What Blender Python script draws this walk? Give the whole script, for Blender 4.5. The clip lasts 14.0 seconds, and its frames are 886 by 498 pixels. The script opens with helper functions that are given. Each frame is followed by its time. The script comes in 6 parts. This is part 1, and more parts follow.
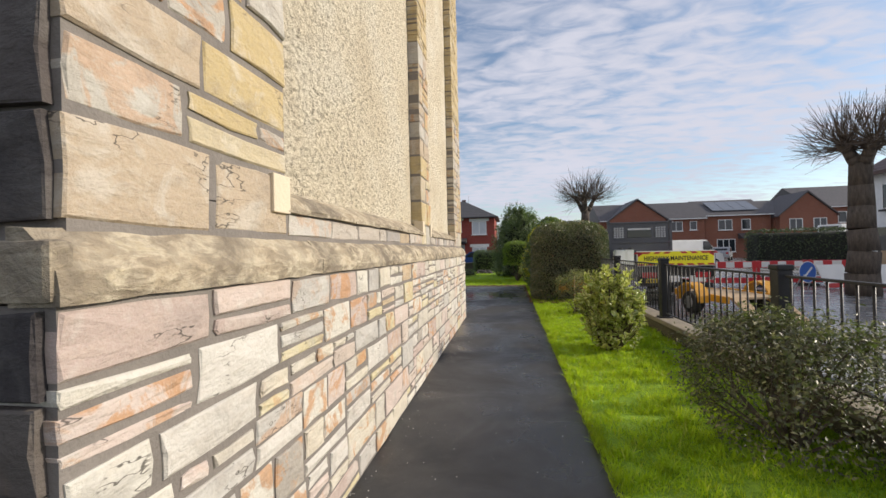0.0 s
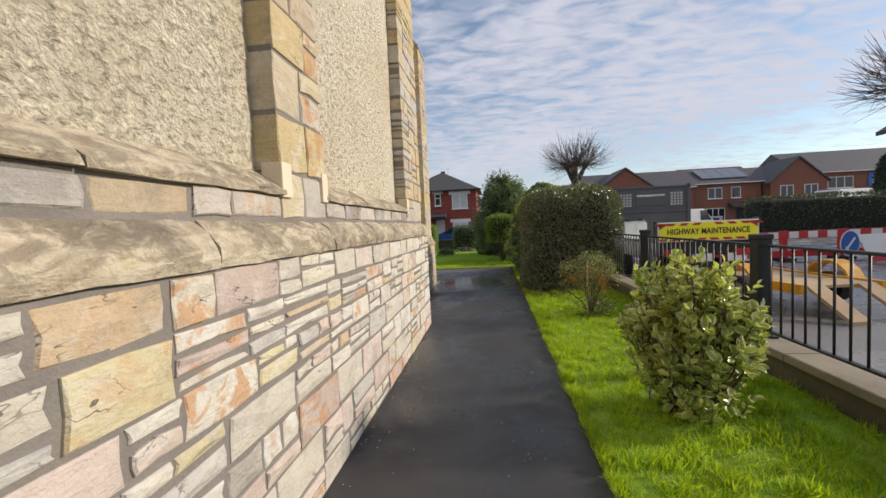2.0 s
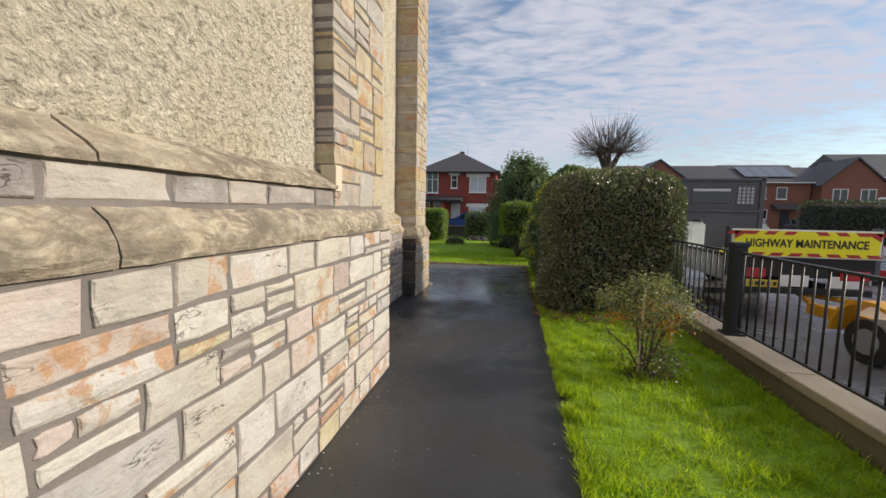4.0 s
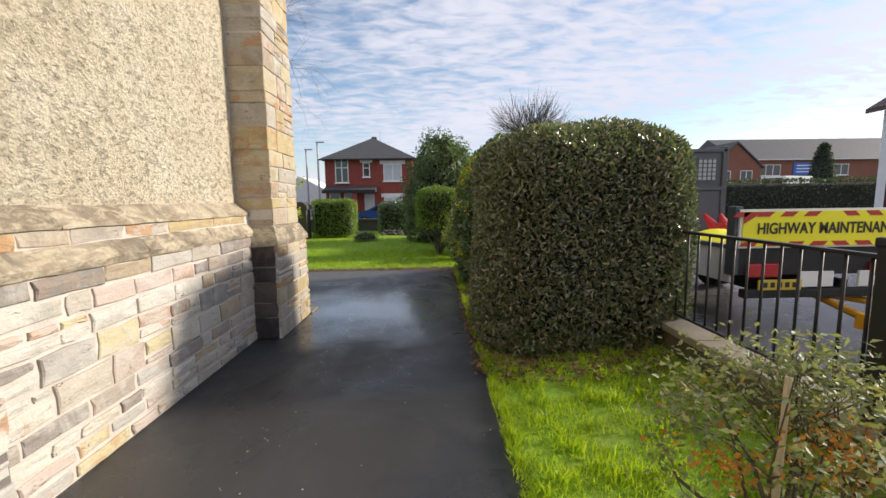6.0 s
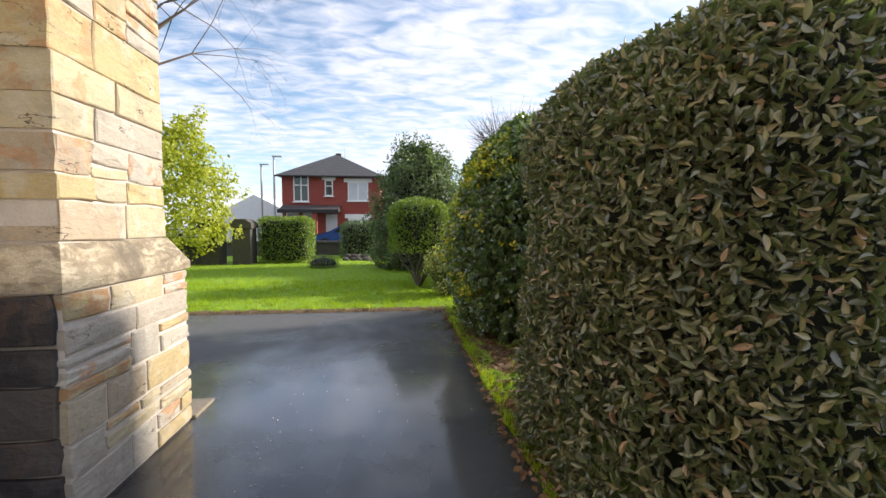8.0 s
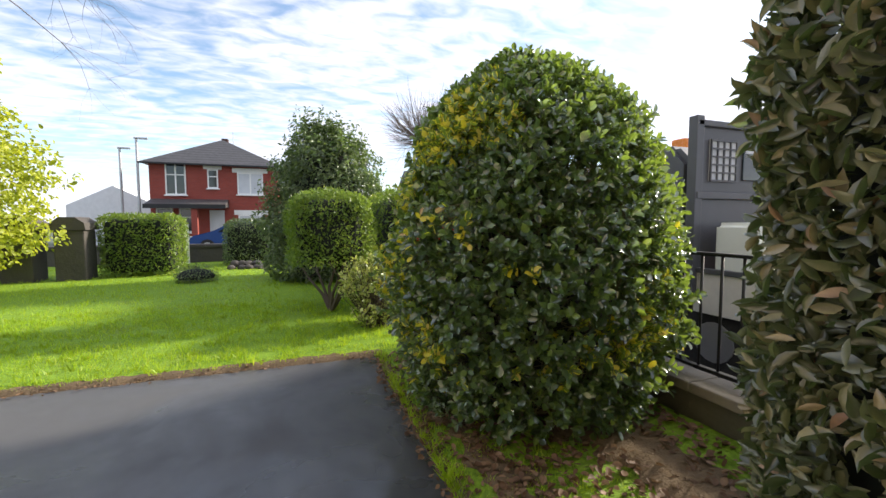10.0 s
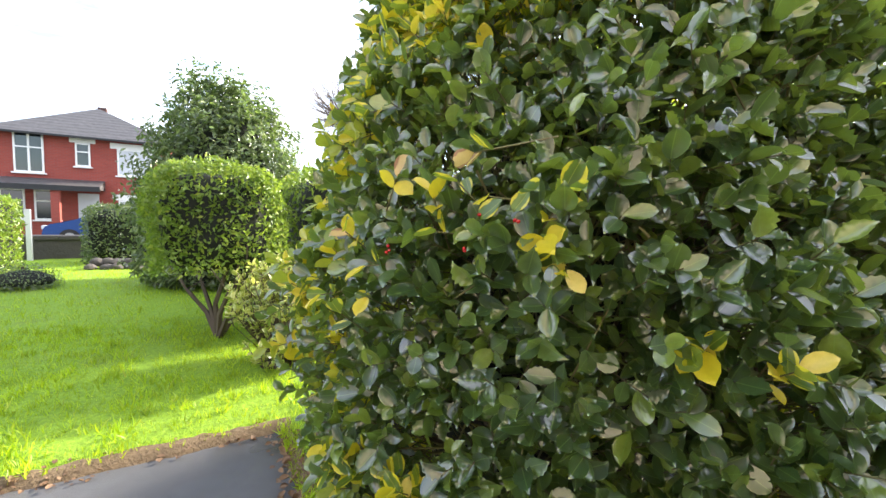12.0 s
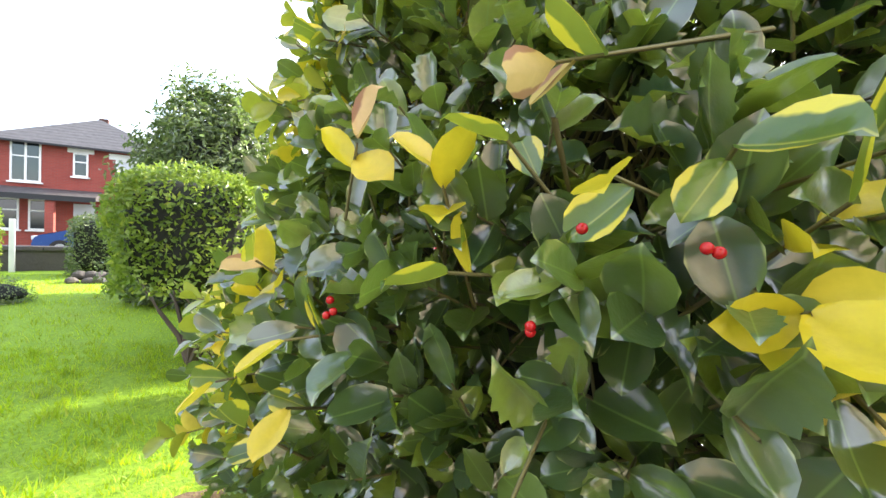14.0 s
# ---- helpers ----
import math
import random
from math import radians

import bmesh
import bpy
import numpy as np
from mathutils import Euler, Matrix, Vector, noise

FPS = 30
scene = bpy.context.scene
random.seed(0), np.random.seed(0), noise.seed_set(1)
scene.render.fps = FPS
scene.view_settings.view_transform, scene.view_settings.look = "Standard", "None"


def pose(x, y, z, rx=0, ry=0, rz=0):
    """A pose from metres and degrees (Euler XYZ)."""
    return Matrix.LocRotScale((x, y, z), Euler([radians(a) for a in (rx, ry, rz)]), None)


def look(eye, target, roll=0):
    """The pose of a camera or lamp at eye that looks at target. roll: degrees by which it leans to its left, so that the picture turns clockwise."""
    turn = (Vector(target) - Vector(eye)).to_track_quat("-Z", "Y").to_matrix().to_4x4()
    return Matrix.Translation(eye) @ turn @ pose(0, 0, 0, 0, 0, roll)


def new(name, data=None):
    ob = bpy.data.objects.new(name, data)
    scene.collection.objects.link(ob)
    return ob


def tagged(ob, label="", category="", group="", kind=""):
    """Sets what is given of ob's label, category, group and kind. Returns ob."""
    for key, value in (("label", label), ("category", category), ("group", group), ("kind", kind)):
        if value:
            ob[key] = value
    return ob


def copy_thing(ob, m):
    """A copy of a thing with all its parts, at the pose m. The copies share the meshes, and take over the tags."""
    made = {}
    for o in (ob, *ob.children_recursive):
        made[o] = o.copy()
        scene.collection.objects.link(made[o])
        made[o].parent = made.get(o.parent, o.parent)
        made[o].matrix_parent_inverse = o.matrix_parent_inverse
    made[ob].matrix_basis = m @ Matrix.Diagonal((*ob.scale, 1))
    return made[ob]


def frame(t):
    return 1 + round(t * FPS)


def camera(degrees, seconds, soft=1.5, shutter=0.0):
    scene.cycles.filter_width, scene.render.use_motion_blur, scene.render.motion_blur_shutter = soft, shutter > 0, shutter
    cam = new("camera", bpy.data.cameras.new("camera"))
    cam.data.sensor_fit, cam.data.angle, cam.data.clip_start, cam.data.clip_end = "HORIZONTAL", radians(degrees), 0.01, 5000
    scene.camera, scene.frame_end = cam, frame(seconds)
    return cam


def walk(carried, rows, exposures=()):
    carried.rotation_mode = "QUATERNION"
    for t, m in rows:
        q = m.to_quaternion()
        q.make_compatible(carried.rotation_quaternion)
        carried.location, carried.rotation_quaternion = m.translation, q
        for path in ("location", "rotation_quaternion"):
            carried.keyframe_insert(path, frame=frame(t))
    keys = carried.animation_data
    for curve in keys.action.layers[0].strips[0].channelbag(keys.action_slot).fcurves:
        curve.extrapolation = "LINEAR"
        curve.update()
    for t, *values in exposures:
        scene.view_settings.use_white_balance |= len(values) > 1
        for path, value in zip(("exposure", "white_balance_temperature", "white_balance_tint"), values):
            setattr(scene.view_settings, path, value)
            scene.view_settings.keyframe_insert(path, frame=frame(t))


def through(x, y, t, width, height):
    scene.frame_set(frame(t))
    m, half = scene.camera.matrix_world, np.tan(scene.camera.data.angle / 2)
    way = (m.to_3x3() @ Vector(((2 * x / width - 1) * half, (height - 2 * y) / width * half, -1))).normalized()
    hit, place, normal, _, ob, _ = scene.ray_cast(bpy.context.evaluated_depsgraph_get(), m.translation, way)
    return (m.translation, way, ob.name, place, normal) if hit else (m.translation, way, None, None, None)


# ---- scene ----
cam = camera(94.9, 14.0)
PATH = [
    (0, (0.738, -1.644, 1.511), (0.412, 0.329, 1.523), -1.3),
    (0.5, (0.813, -0.959, 1.518), (0.494, 1.012, 1.41), -1.7),
    (1, (0.78, -0.166, 1.494), (0.512, 1.807, 1.301), -2.7),
    (1.5, (0.733, 0.62, 1.483), (0.498, 2.596, 1.291), -2.8),
    (2, (0.74, 1.372, 1.522), (0.489, 3.353, 1.412), -2.6),
    (2.2, (0.71, 1.625, 1.527), (0.452, 3.608, 1.454), -2.4),
    (4.3, (0.944, 4.158, 1.604), (0.615, 6.117, 1.368), 1.5),
    (4.5, (0.967, 4.437, 1.589), (0.678, 6.397, 1.318), 1.5),
    (5, (1.009, 5.184, 1.556), (0.889, 7.144, 1.175), 0.9),
    (5.5, (0.955, 5.845, 1.545), (0.983, 7.807, 1.158), -0.2),
    (6, (0.915, 6.495, 1.531), (0.957, 8.481, 1.295), -0.8),
    (6.5, (0.775, 7.144, 1.479), (0.798, 9.141, 1.383), -1.4),
    (7, (0.641, 7.902, 1.389), (0.485, 9.89, 1.229), -2.4),
    (7.5, (0.593, 8.482, 1.378), (0.488, 10.47, 1.189), -2.0),
    (8, (0.62, 9.1, 1.353), (0.836, 11.084, 1.238), 0.1),
    (8.2, (0.64, 9.356, 1.363), (0.977, 11.324, 1.25), 0.2),
    (10.3, (0.624, 11.538, 1.436), (1.337, 13.402, 1.304), -0.1),
    (10.5, (0.656, 11.723, 1.425), (1.424, 13.566, 1.297), -0.1),
    (11, (0.754, 12.135, 1.409), (1.641, 13.923, 1.275), -0.0),
    (11.5, (0.917, 12.514, 1.399), (1.882, 14.259, 1.251), 0.3),
    (12, (0.971, 12.835, 1.392), (1.966, 14.563, 1.242), 1.5),
    (12.5, (1.03, 13.074, 1.399), (2.054, 14.787, 1.271), 1.5),
    (13, (1.143, 13.214, 1.396), (2.157, 14.933, 1.266), 1.5),
    (13.5, (1.175, 13.242, 1.388), (2.178, 14.968, 1.264), 1.8),
    (14, (1.191, 13.251, 1.392), (2.183, 14.986, 1.33), 2.6),
]
walk(cam, [(t, look(eye, target, roll)) for t, eye, target, roll in PATH],
     exposures=[(0, 0.25), (2.0, 0.18), (4.5, 0.14), (5.0, 0.26), (5.5, 0.48), (6.0, 0.50), (6.5, 0.45), (7.0, 0.52), (7.5, 0.75), (8.2, 0.95), (10.3, 1.1), (11.0, 1.3), (11.6, 1.8), (12.3, 2.42), (13.0, 2.48), (14.0, 2.48)])

# ---- world, sun ----
SUN_AZ, SUN_EL = radians(79.5), radians(24)
SUN_DIR = Vector((math.sin(SUN_AZ) * math.cos(SUN_EL), math.cos(SUN_AZ) * math.cos(SUN_EL), math.sin(SUN_EL)))
world = bpy.data.worlds.new("world")
scene.world = world
world.use_nodes = True
wt = world.node_tree
wt.nodes.clear()


def wnode(kind, **sets):
    n = wt.nodes.new(kind)
    for k, v in sets.items():
        n.inputs[k.replace("_", " ")].default_value = v
    return n


def wmath(op, a, b=None):
    n = wt.nodes.new("ShaderNodeMath")
    n.operation = op
    for i, v in enumerate((a, b)):
        if v is None:
            continue
        if isinstance(v, (int, float)):
            n.inputs[i].default_value = v
        else:
            wt.links.new(v, n.inputs[i])
    return n.outputs[0]


sky = wt.nodes.new("ShaderNodeTexSky")
sky.sky_type = "NISHITA"
sky.sun_disc = False
sky.sun_elevation, sky.sun_rotation = SUN_EL, SUN_AZ
sky.dust_density, sky.ozone_density = 0.6, 1.5
coord = wt.nodes.new("ShaderNodeTexCoord")
sep = wt.nodes.new("ShaderNodeSeparateXYZ")
wt.links.new(coord.outputs["Generated"], sep.inputs[0])
up = wmath("ADD", wmath("MAXIMUM", sep.outputs["Z"], 0.0), 0.10)
flat = wt.nodes.new("ShaderNodeCombineXYZ")
wt.links.new(wmath("DIVIDE", sep.outputs["X"], up), flat.inputs[0])
wt.links.new(wmath("DIVIDE", sep.outputs["Y"], up), flat.inputs[1])
turned = wt.nodes.new("ShaderNodeMapping")
turned.inputs["Rotation"].default_value = (0, 0, radians(-28))
turned.inputs["Scale"].default_value = (0.95, 1.8, 1)
wt.links.new(flat.outputs[0], turned.inputs[0])
ripple = wnode("ShaderNodeTexNoise", Scale=6.0, Detail=6.0, Roughness=0.52, Distortion=0.5)
wt.links.new(turned.outputs[0], ripple.inputs["Vector"])
broad = wnode("ShaderNodeTexNoise", Scale=0.42, Detail=4.0, Roughness=0.5)
wt.links.new(flat.outputs[0], broad.inputs["Vector"])
cover = wmath("ADD", wmath("MULTIPLY", ripple.outputs["Fac"], 0.50), wmath("MULTIPLY", broad.outputs["Fac"], 0.80))
ramp = wt.nodes.new("ShaderNodeMapRange")
ramp.interpolation_type = "SMOOTHSTEP"
ramp.inputs["From Min"].default_value, ramp.inputs["From Max"].default_value = 0.49, 0.76
wt.links.new(cover, ramp.inputs["Value"])
# brightness of the thin cloud grows towards the veiled sun
dot = wt.nodes.new("ShaderNodeVectorMath")
dot.operation = "DOT_PRODUCT"
dot.inputs[1].default_value = SUN_DIR
wt.links.new(coord.outputs["Generated"], dot.inputs[0])
near_sun = wmath("MAXIMUM", dot.outputs["Value"], 0.0)
glow = wmath("ADD", wmath("MULTIPLY", wmath("POWER", near_sun, 8.0), 0.16), wmath("MULTIPLY", wmath("POWER", near_sun, 90.0), 1.2))
cloud_light = wmath("ADD", wmath("ADD", 0.48, wmath("MULTIPLY", broad.outputs["Fac"], 0.22)), glow)
cloud = wt.nodes.new("ShaderNodeVectorMath")
cloud.operation = "SCALE"
cloud.inputs[0].default_value = (0.94, 0.955, 1.10)
wt.links.new(cloud_light, cloud.inputs["Scale"])
clear = wt.nodes.new("ShaderNodeVectorMath")
clear.operation = "SCALE"
clear.inputs["Scale"].default_value = 0.125
wt.links.new(sky.outputs[0], clear.inputs[0])
mixed = wt.nodes.new("ShaderNodeMix")
mixed.data_type = "RGBA"
wt.links.new(ramp.outputs[0], mixed.inputs["Factor"])
wt.links.new(clear.outputs[0], mixed.inputs["A"])
wt.links.new(cloud.outputs[0], mixed.inputs["B"])
back = wnode("ShaderNodeBackground", Strength=1.0)
wt.links.new(mixed.outputs["Result"], back.inputs["Color"])
wout = wt.nodes.new("ShaderNodeOutputWorld")
wt.links.new(back.outputs[0], wout.inputs["Surface"])

sun = new("sun", bpy.data.lights.new("sun", "SUN"))
sun.data.energy, sun.data.angle, sun.data.color = 3.8, radians(5.0), (1.0, 0.90, 0.76)
sun.matrix_world = look(SUN_DIR * 60, (0, 0, 0))


# ---- materials ----
class Nodes:
    """A small writer of node materials."""

    def __init__(self, name):
        self.m = bpy.data.materials.new(name)
        self.m.use_nodes = True
        self.t = self.m.node_tree
        self.t.nodes.clear()
        self.out = self.t.nodes.new("ShaderNodeOutputMaterial")
        self.bsdf = self.t.nodes.new("ShaderNodeBsdfPrincipled")
        self.t.links.new(self.bsdf.outputs[0], self.out.inputs["Surface"])

    def link(self, a, b):
        self.t.links.new(a, b)

    def node(self, kind):
        return self.t.nodes.new(kind)

    def place(self):
        return self.node("ShaderNodeNewGeometry").outputs["Position"]

    def object_place(self):
        return self.node("ShaderNodeTexCoord").outputs["Object"]

    def object_offset(self, p):
        """A place that differs from block to block, so that stains end at the joints."""
        cb = self.node("ShaderNodeCombineXYZ")
        r = self.math("MULTIPLY", self.object_random(), 37.0)
        for i in range(3):
            self.link(r, cb.inputs[i])
        add = self.node("ShaderNodeVectorMath")
        self.link(p, add.inputs[0])
        self.link(cb.outputs[0], add.inputs[1])
        return add.outputs[0]

    def island(self):
        return self.node("ShaderNodeNewGeometry").outputs["Random Per Island"]

    def object_random(self):
        return self.node("ShaderNodeObjectInfo").outputs["Random"]

    def noise(self, scale, detail=4.0, rough=0.55, vec=None, stretch=None, distortion=0.0):
        n = self.node("ShaderNodeTexNoise")
        n.inputs["Scale"].default_value, n.inputs["Detail"].default_value = scale, detail
        n.inputs["Roughness"].default_value, n.inputs["Distortion"].default_value = rough, distortion
        v = vec or self.place()
        if stretch:
            mp = self.node("ShaderNodeMapping")
            mp.inputs["Scale"].default_value = stretch
            self.link(v, mp.inputs[0])
            v = mp.outputs[0]
        self.link(v, n.inputs["Vector"])
        return n.outputs["Fac"]

    def ramp(self, fac, stops, mode="LINEAR"):
        r = self.node("ShaderNodeValToRGB")
        r.color_ramp.interpolation = mode
        el = r.color_ramp.elements
        while len(el) < len(stops):
            el.new(0.5)
        for e, (p, c) in zip(el, stops):
            e.position = p
            e.color = (*c, 1) if len(c) == 3 else c
        self.link(fac, r.inputs[0])
        return r.outputs[0]

    def mix(self, fac, a, b, blend="MIX"):
        n = self.node("ShaderNodeMix")
        n.data_type, n.blend_type = "RGBA", blend
        for v, key in ((fac, "Factor"), (a, "A"), (b, "B")):
            if isinstance(v, (int, float)):
                n.inputs[key].default_value = v
            elif isinstance(v, tuple):
                n.inputs[key].default_value = (*v, 1)
            else:
                self.link(v, n.inputs[key])
        return n.outputs["Result"]

    def math(self, op, a, b=0.0):
        n = self.node("ShaderNodeMath")
        n.operation = op
        for i, v in enumerate((a, b)):
            if isinstance(v, (int, float)):
                n.inputs[i].default_value = v
            else:
                self.link(v, n.inputs[i])
        return n.outputs[0]

    def span(self, fac, lo, hi, to_lo=0.0, to_hi=1.0):
        n = self.node("ShaderNodeMapRange")
        for key, v in (("From Min", lo), ("From Max", hi), ("To Min", to_lo), ("To Max", to_hi)):
            n.inputs[key].default_value = v
        self.link(fac, n.inputs["Value"])
        return n.outputs[0]

    def colour(self, v):
        if isinstance(v, tuple):
            self.bsdf.inputs["Base Color"].default_value = (*v, 1)
        else:
            self.link(v, self.bsdf.inputs["Base Color"])
        return self

    def rough(self, v, metal=0.0):
        if isinstance(v, (int, float)):
            self.bsdf.inputs["Roughness"].default_value = v
        else:
            self.link(v, self.bsdf.inputs["Roughness"])
        self.bsdf.inputs["Metallic"].default_value = metal
        return self

    def bump(self, height, distance, strength=1.0):
        b = self.node("ShaderNodeBump")
        b.inputs["Distance"].default_value = distance
        if isinstance(strength, (int, float)):
            b.inputs["Strength"].default_value = strength
        else:
            self.link(strength, b.inputs["Strength"])
        self.link(height, b.inputs["Height"])
        self.link(b.outputs[0], self.bsdf.inputs["Normal"])
        return self


def plain(name, colour, rough=0.5, metal=0.0, grain=0.12, scale=30.0, relief=0.0):
    """A painted or cast surface with a little unevenness."""
    n = Nodes(name)
    f = n.noise(scale, 5.0, 0.6)
    g = n.noise(scale * 0.07, 3.0)
    c = n.mix(n.math("MULTIPLY", n.span(g, 0.35, 0.7), grain * 2), colour, tuple(v * 0.55 for v in colour))
    c = n.mix(n.math("MULTIPLY", f, grain), c, tuple(min(1.0, v * 1.4 + 0.02) for v in colour))
    n.colour(c).rough(n.span(f, 0.2, 0.8, max(0.02, rough - 0.1), min(1.0, rough + 0.12)), metal)
    if relief:
        n.bump(f, relief)
    return n.m


def stone_material(name, palette, stain=0.35, rust=0.8, pale=0.4, speck=0.2):
    """Quarried sandstone: each block its own bed colour, rust on a few of them, soot patches, fine cracks and a pitted face."""
    n = Nodes(name)
    r = n.object_random()
    base = n.ramp(r, palette, "CONSTANT")
    p = n.object_offset(n.place())
    blotch = n.noise(5.5, 4.0, 0.6, p, distortion=0.6)
    fine = n.noise(42.0, 6.0, 0.65, p)
    grain = n.noise(150.0, 3.0, 0.6, p)
    bed = n.noise(9.0, 5.0, 0.62, p, (0.8, 0.8, 2.2), 0.5)
    c = n.mix(n.span(bed, 0.48, 0.75, 0.0, speck * 1.5), base, (0.44, 0.34, 0.25))
    c = n.mix(n.span(blotch, 0.52, 0.64, 0.0, pale), c, (0.60, 0.58, 0.53))
    other = n.math("FRACT", n.math("MULTIPLY", r, 91.7))
    few = n.span(other, 0.60, 0.80)
    iron = n.noise(4.6, 5.0, 0.65, p, distortion=1.3)
    c = n.mix(n.math("MULTIPLY", few, n.span(iron, 0.50, 0.58, 0.0, rust)), c, (0.46, 0.22, 0.075))
    soot = n.noise(3.1, 6.0, 0.7, p, distortion=0.6)
    c = n.mix(n.span(soot, 0.50, 0.70, 0.0, stain), c, (0.13, 0.115, 0.105))
    c = n.mix(n.span(fine, 0.40, 0.75, 0.0, min(0.22, speck * 1.1)), c, (0.30, 0.26, 0.22))
    c = n.mix(n.span(grain, 0.35, 0.75, 0.0, speck), c, (0.66, 0.62, 0.55))
    crack = n.noise(4.5, 4.0, 0.6, p, (0.6, 0.6, 1.6), 0.2)
    line = n.math("ABSOLUTE", n.math("SUBTRACT", crack, 0.5))
    gate = n.span(n.noise(4.0, 2.0, 0.5, p), 0.56, 0.64)
    c = n.mix(n.math("MULTIPLY", n.span(line, 0.003, 0.009, 0.85, 0.0), gate), c, (0.06, 0.05, 0.042))
    n.colour(c).rough(0.9)
    h = n.math("ADD", n.math("MULTIPLY", fine, 0.5), n.math("ADD", n.math("MULTIPLY", blotch, 0.9), n.math("MULTIPLY", bed, 0.8)))
    n.bump(h, 0.016, 0.9)
    return n.m


PALE = [(0.0, (0.50, 0.46, 0.39)), (0.14, (0.58, 0.55, 0.50)), (0.30, (0.52, 0.43, 0.37)), (0.40, (0.57, 0.52, 0.42)), (0.50, (0.54, 0.47, 0.28)),
        (0.58, (0.44, 0.42, 0.39)), (0.66, (0.55, 0.45, 0.40)), (0.76, (0.60, 0.57, 0.50)), (0.905, (0.48, 0.36, 0.22)), (0.93, (0.44, 0.34, 0.30)), (0.97, (0.33, 0.30, 0.26))]
WARM = [(0.0, (0.46, 0.38, 0.26)), (0.15, (0.47, 0.32, 0.14)), (0.26, (0.42, 0.37, 0.31)), (0.40, (0.49, 0.41, 0.26)), (0.55, (0.41, 0.38, 0.33)),
        (0.64, (0.47, 0.36, 0.17)), (0.8, (0.42, 0.33, 0.23)), (0.9, (0.45, 0.41, 0.35))]
GREY = [(0.0, (0.42, 0.37, 0.32)), (0.2, (0.24, 0.21, 0.20)), (0.34, (0.45, 0.40, 0.35)), (0.46, (0.28, 0.26, 0.245)), (0.6, (0.38, 0.33, 0.30)),
        (0.72, (0.47, 0.44, 0.40)), (0.82, (0.21, 0.20, 0.19)), (0.93, (0.40, 0.31, 0.20))]
GREY_FEW = [(0.82, (0.25, 0.22, 0.20)), (0.92, (0.36, 0.31, 0.26))]
M_PALE = stone_material("pale_sandstone", PALE, 0.45)
M_WARM = stone_material("warm_sandstone", WARM, 0.45)
M_RECESS = stone_material("greyed_sandstone", PALE[:8] + GREY_FEW, 0.4, 0.5, 0.45)
M_GREY = stone_material("weathered_sandstone", GREY, 0.5, 0.4, 0.35)
# near-black stones: soot on the buttress side, painted shade on the south corner
SOOT_SHADE = [(0.0, (0.045, 0.038, 0.038)), (0.3, (0.075, 0.062, 0.058)), (0.6, (0.032, 0.027, 0.029)), (0.85, (0.10, 0.083, 0.072))]
M_SOOT_SHADE = stone_material("sooty_shaded_sandstone", SOOT_SHADE, 0.6, 0.1, 0.05, 0.02)


def dressed_stone():
    """Weather-worn dressed stone, flaking in slanted scales, blackened in patches."""
    n = Nodes("dressed_stone")
    p = n.place()
    flow = n.noise(9.0, 7.0, 0.72, p, (1.0, 0.8, 1.2), 0.35)
    tilt = n.node("ShaderNodeMapping")
    tilt.inputs["Rotation"].default_value = (radians(38), 0, 0)
    tilt.inputs["Scale"].default_value = (7.0, 8.0, 18.0)
    n.link(p, tilt.inputs[0])
    flake = n.noise(1.0, 5.0, 0.68, tilt.outputs[0], distortion=0.9)
    fine = n.noise(60.0, 5.0, 0.6, p)
    where = n.span(n.noise(1.7, 4.0, 0.6, p), 0.38, 0.58, 0.35, 1.0)
    c = n.ramp(flow, [(0.30, (0.32, 0.26, 0.18)), (0.42, (0.45, 0.37, 0.26)), (0.56, (0.54, 0.47, 0.35)), (0.75, (0.48, 0.39, 0.23))])
    c = n.mix(n.math("MULTIPLY", where, n.span(flake, 0.42, 0.56, 0.0, 0.9)), c, (0.21, 0.17, 0.12))
    soot = n.noise(2.6, 6.0, 0.72, p, distortion=0.8)
    c = n.mix(n.span(soot, 0.48, 0.64, 0.0, 0.8), c, (0.16, 0.132, 0.10))
    n.colour(c).rough(0.92)
    n.bump(n.math("ADD", n.math("MULTIPLY", flow, 0.8), n.math("ADD", n.math("MULTIPLY", n.math("MULTIPLY", where, flake), -0.7), n.math("MULTIPLY", fine, 0.25))), 0.03, 0.9)
    return n.m


def pebbledash():
    n = Nodes("pebbledash_render")
    p = n.place()
    v = n.node("ShaderNodeTexVoronoi")
    v.inputs["Scale"].default_value = 60.0
    n.link(p, v.inputs["Vector"])
    f = n.noise(38.0, 6.0, 0.72, p, distortion=0.7)
    g = n.noise(1.5, 5.0, 0.6, p)
    pits = n.noise(24.0, 5.0, 0.75, p, (1.0, 0.8, 1.2), 0.5)
    c = n.ramp(g, [(0.3, (0.69, 0.59, 0.43)), (0.5, (0.75, 0.66, 0.50)), (0.7, (0.78, 0.71, 0.57))])
    c = n.mix(n.span(pits, 0.55, 0.63, 0.0, 0.7), c, (0.34, 0.28, 0.19))
    n.colour(c).rough(0.95)
    n.bump(n.math("ADD", n.math("MULTIPLY", n.math("SUBTRACT", 1.0, v.outputs["Distance"]), 0.35), n.math("ADD", n.math("MULTIPLY", f, 1.0), n.math("MULTIPLY", n.span(pits, 0.5, 0.70), -0.5))), 0.030, 1.0)
    return n.m


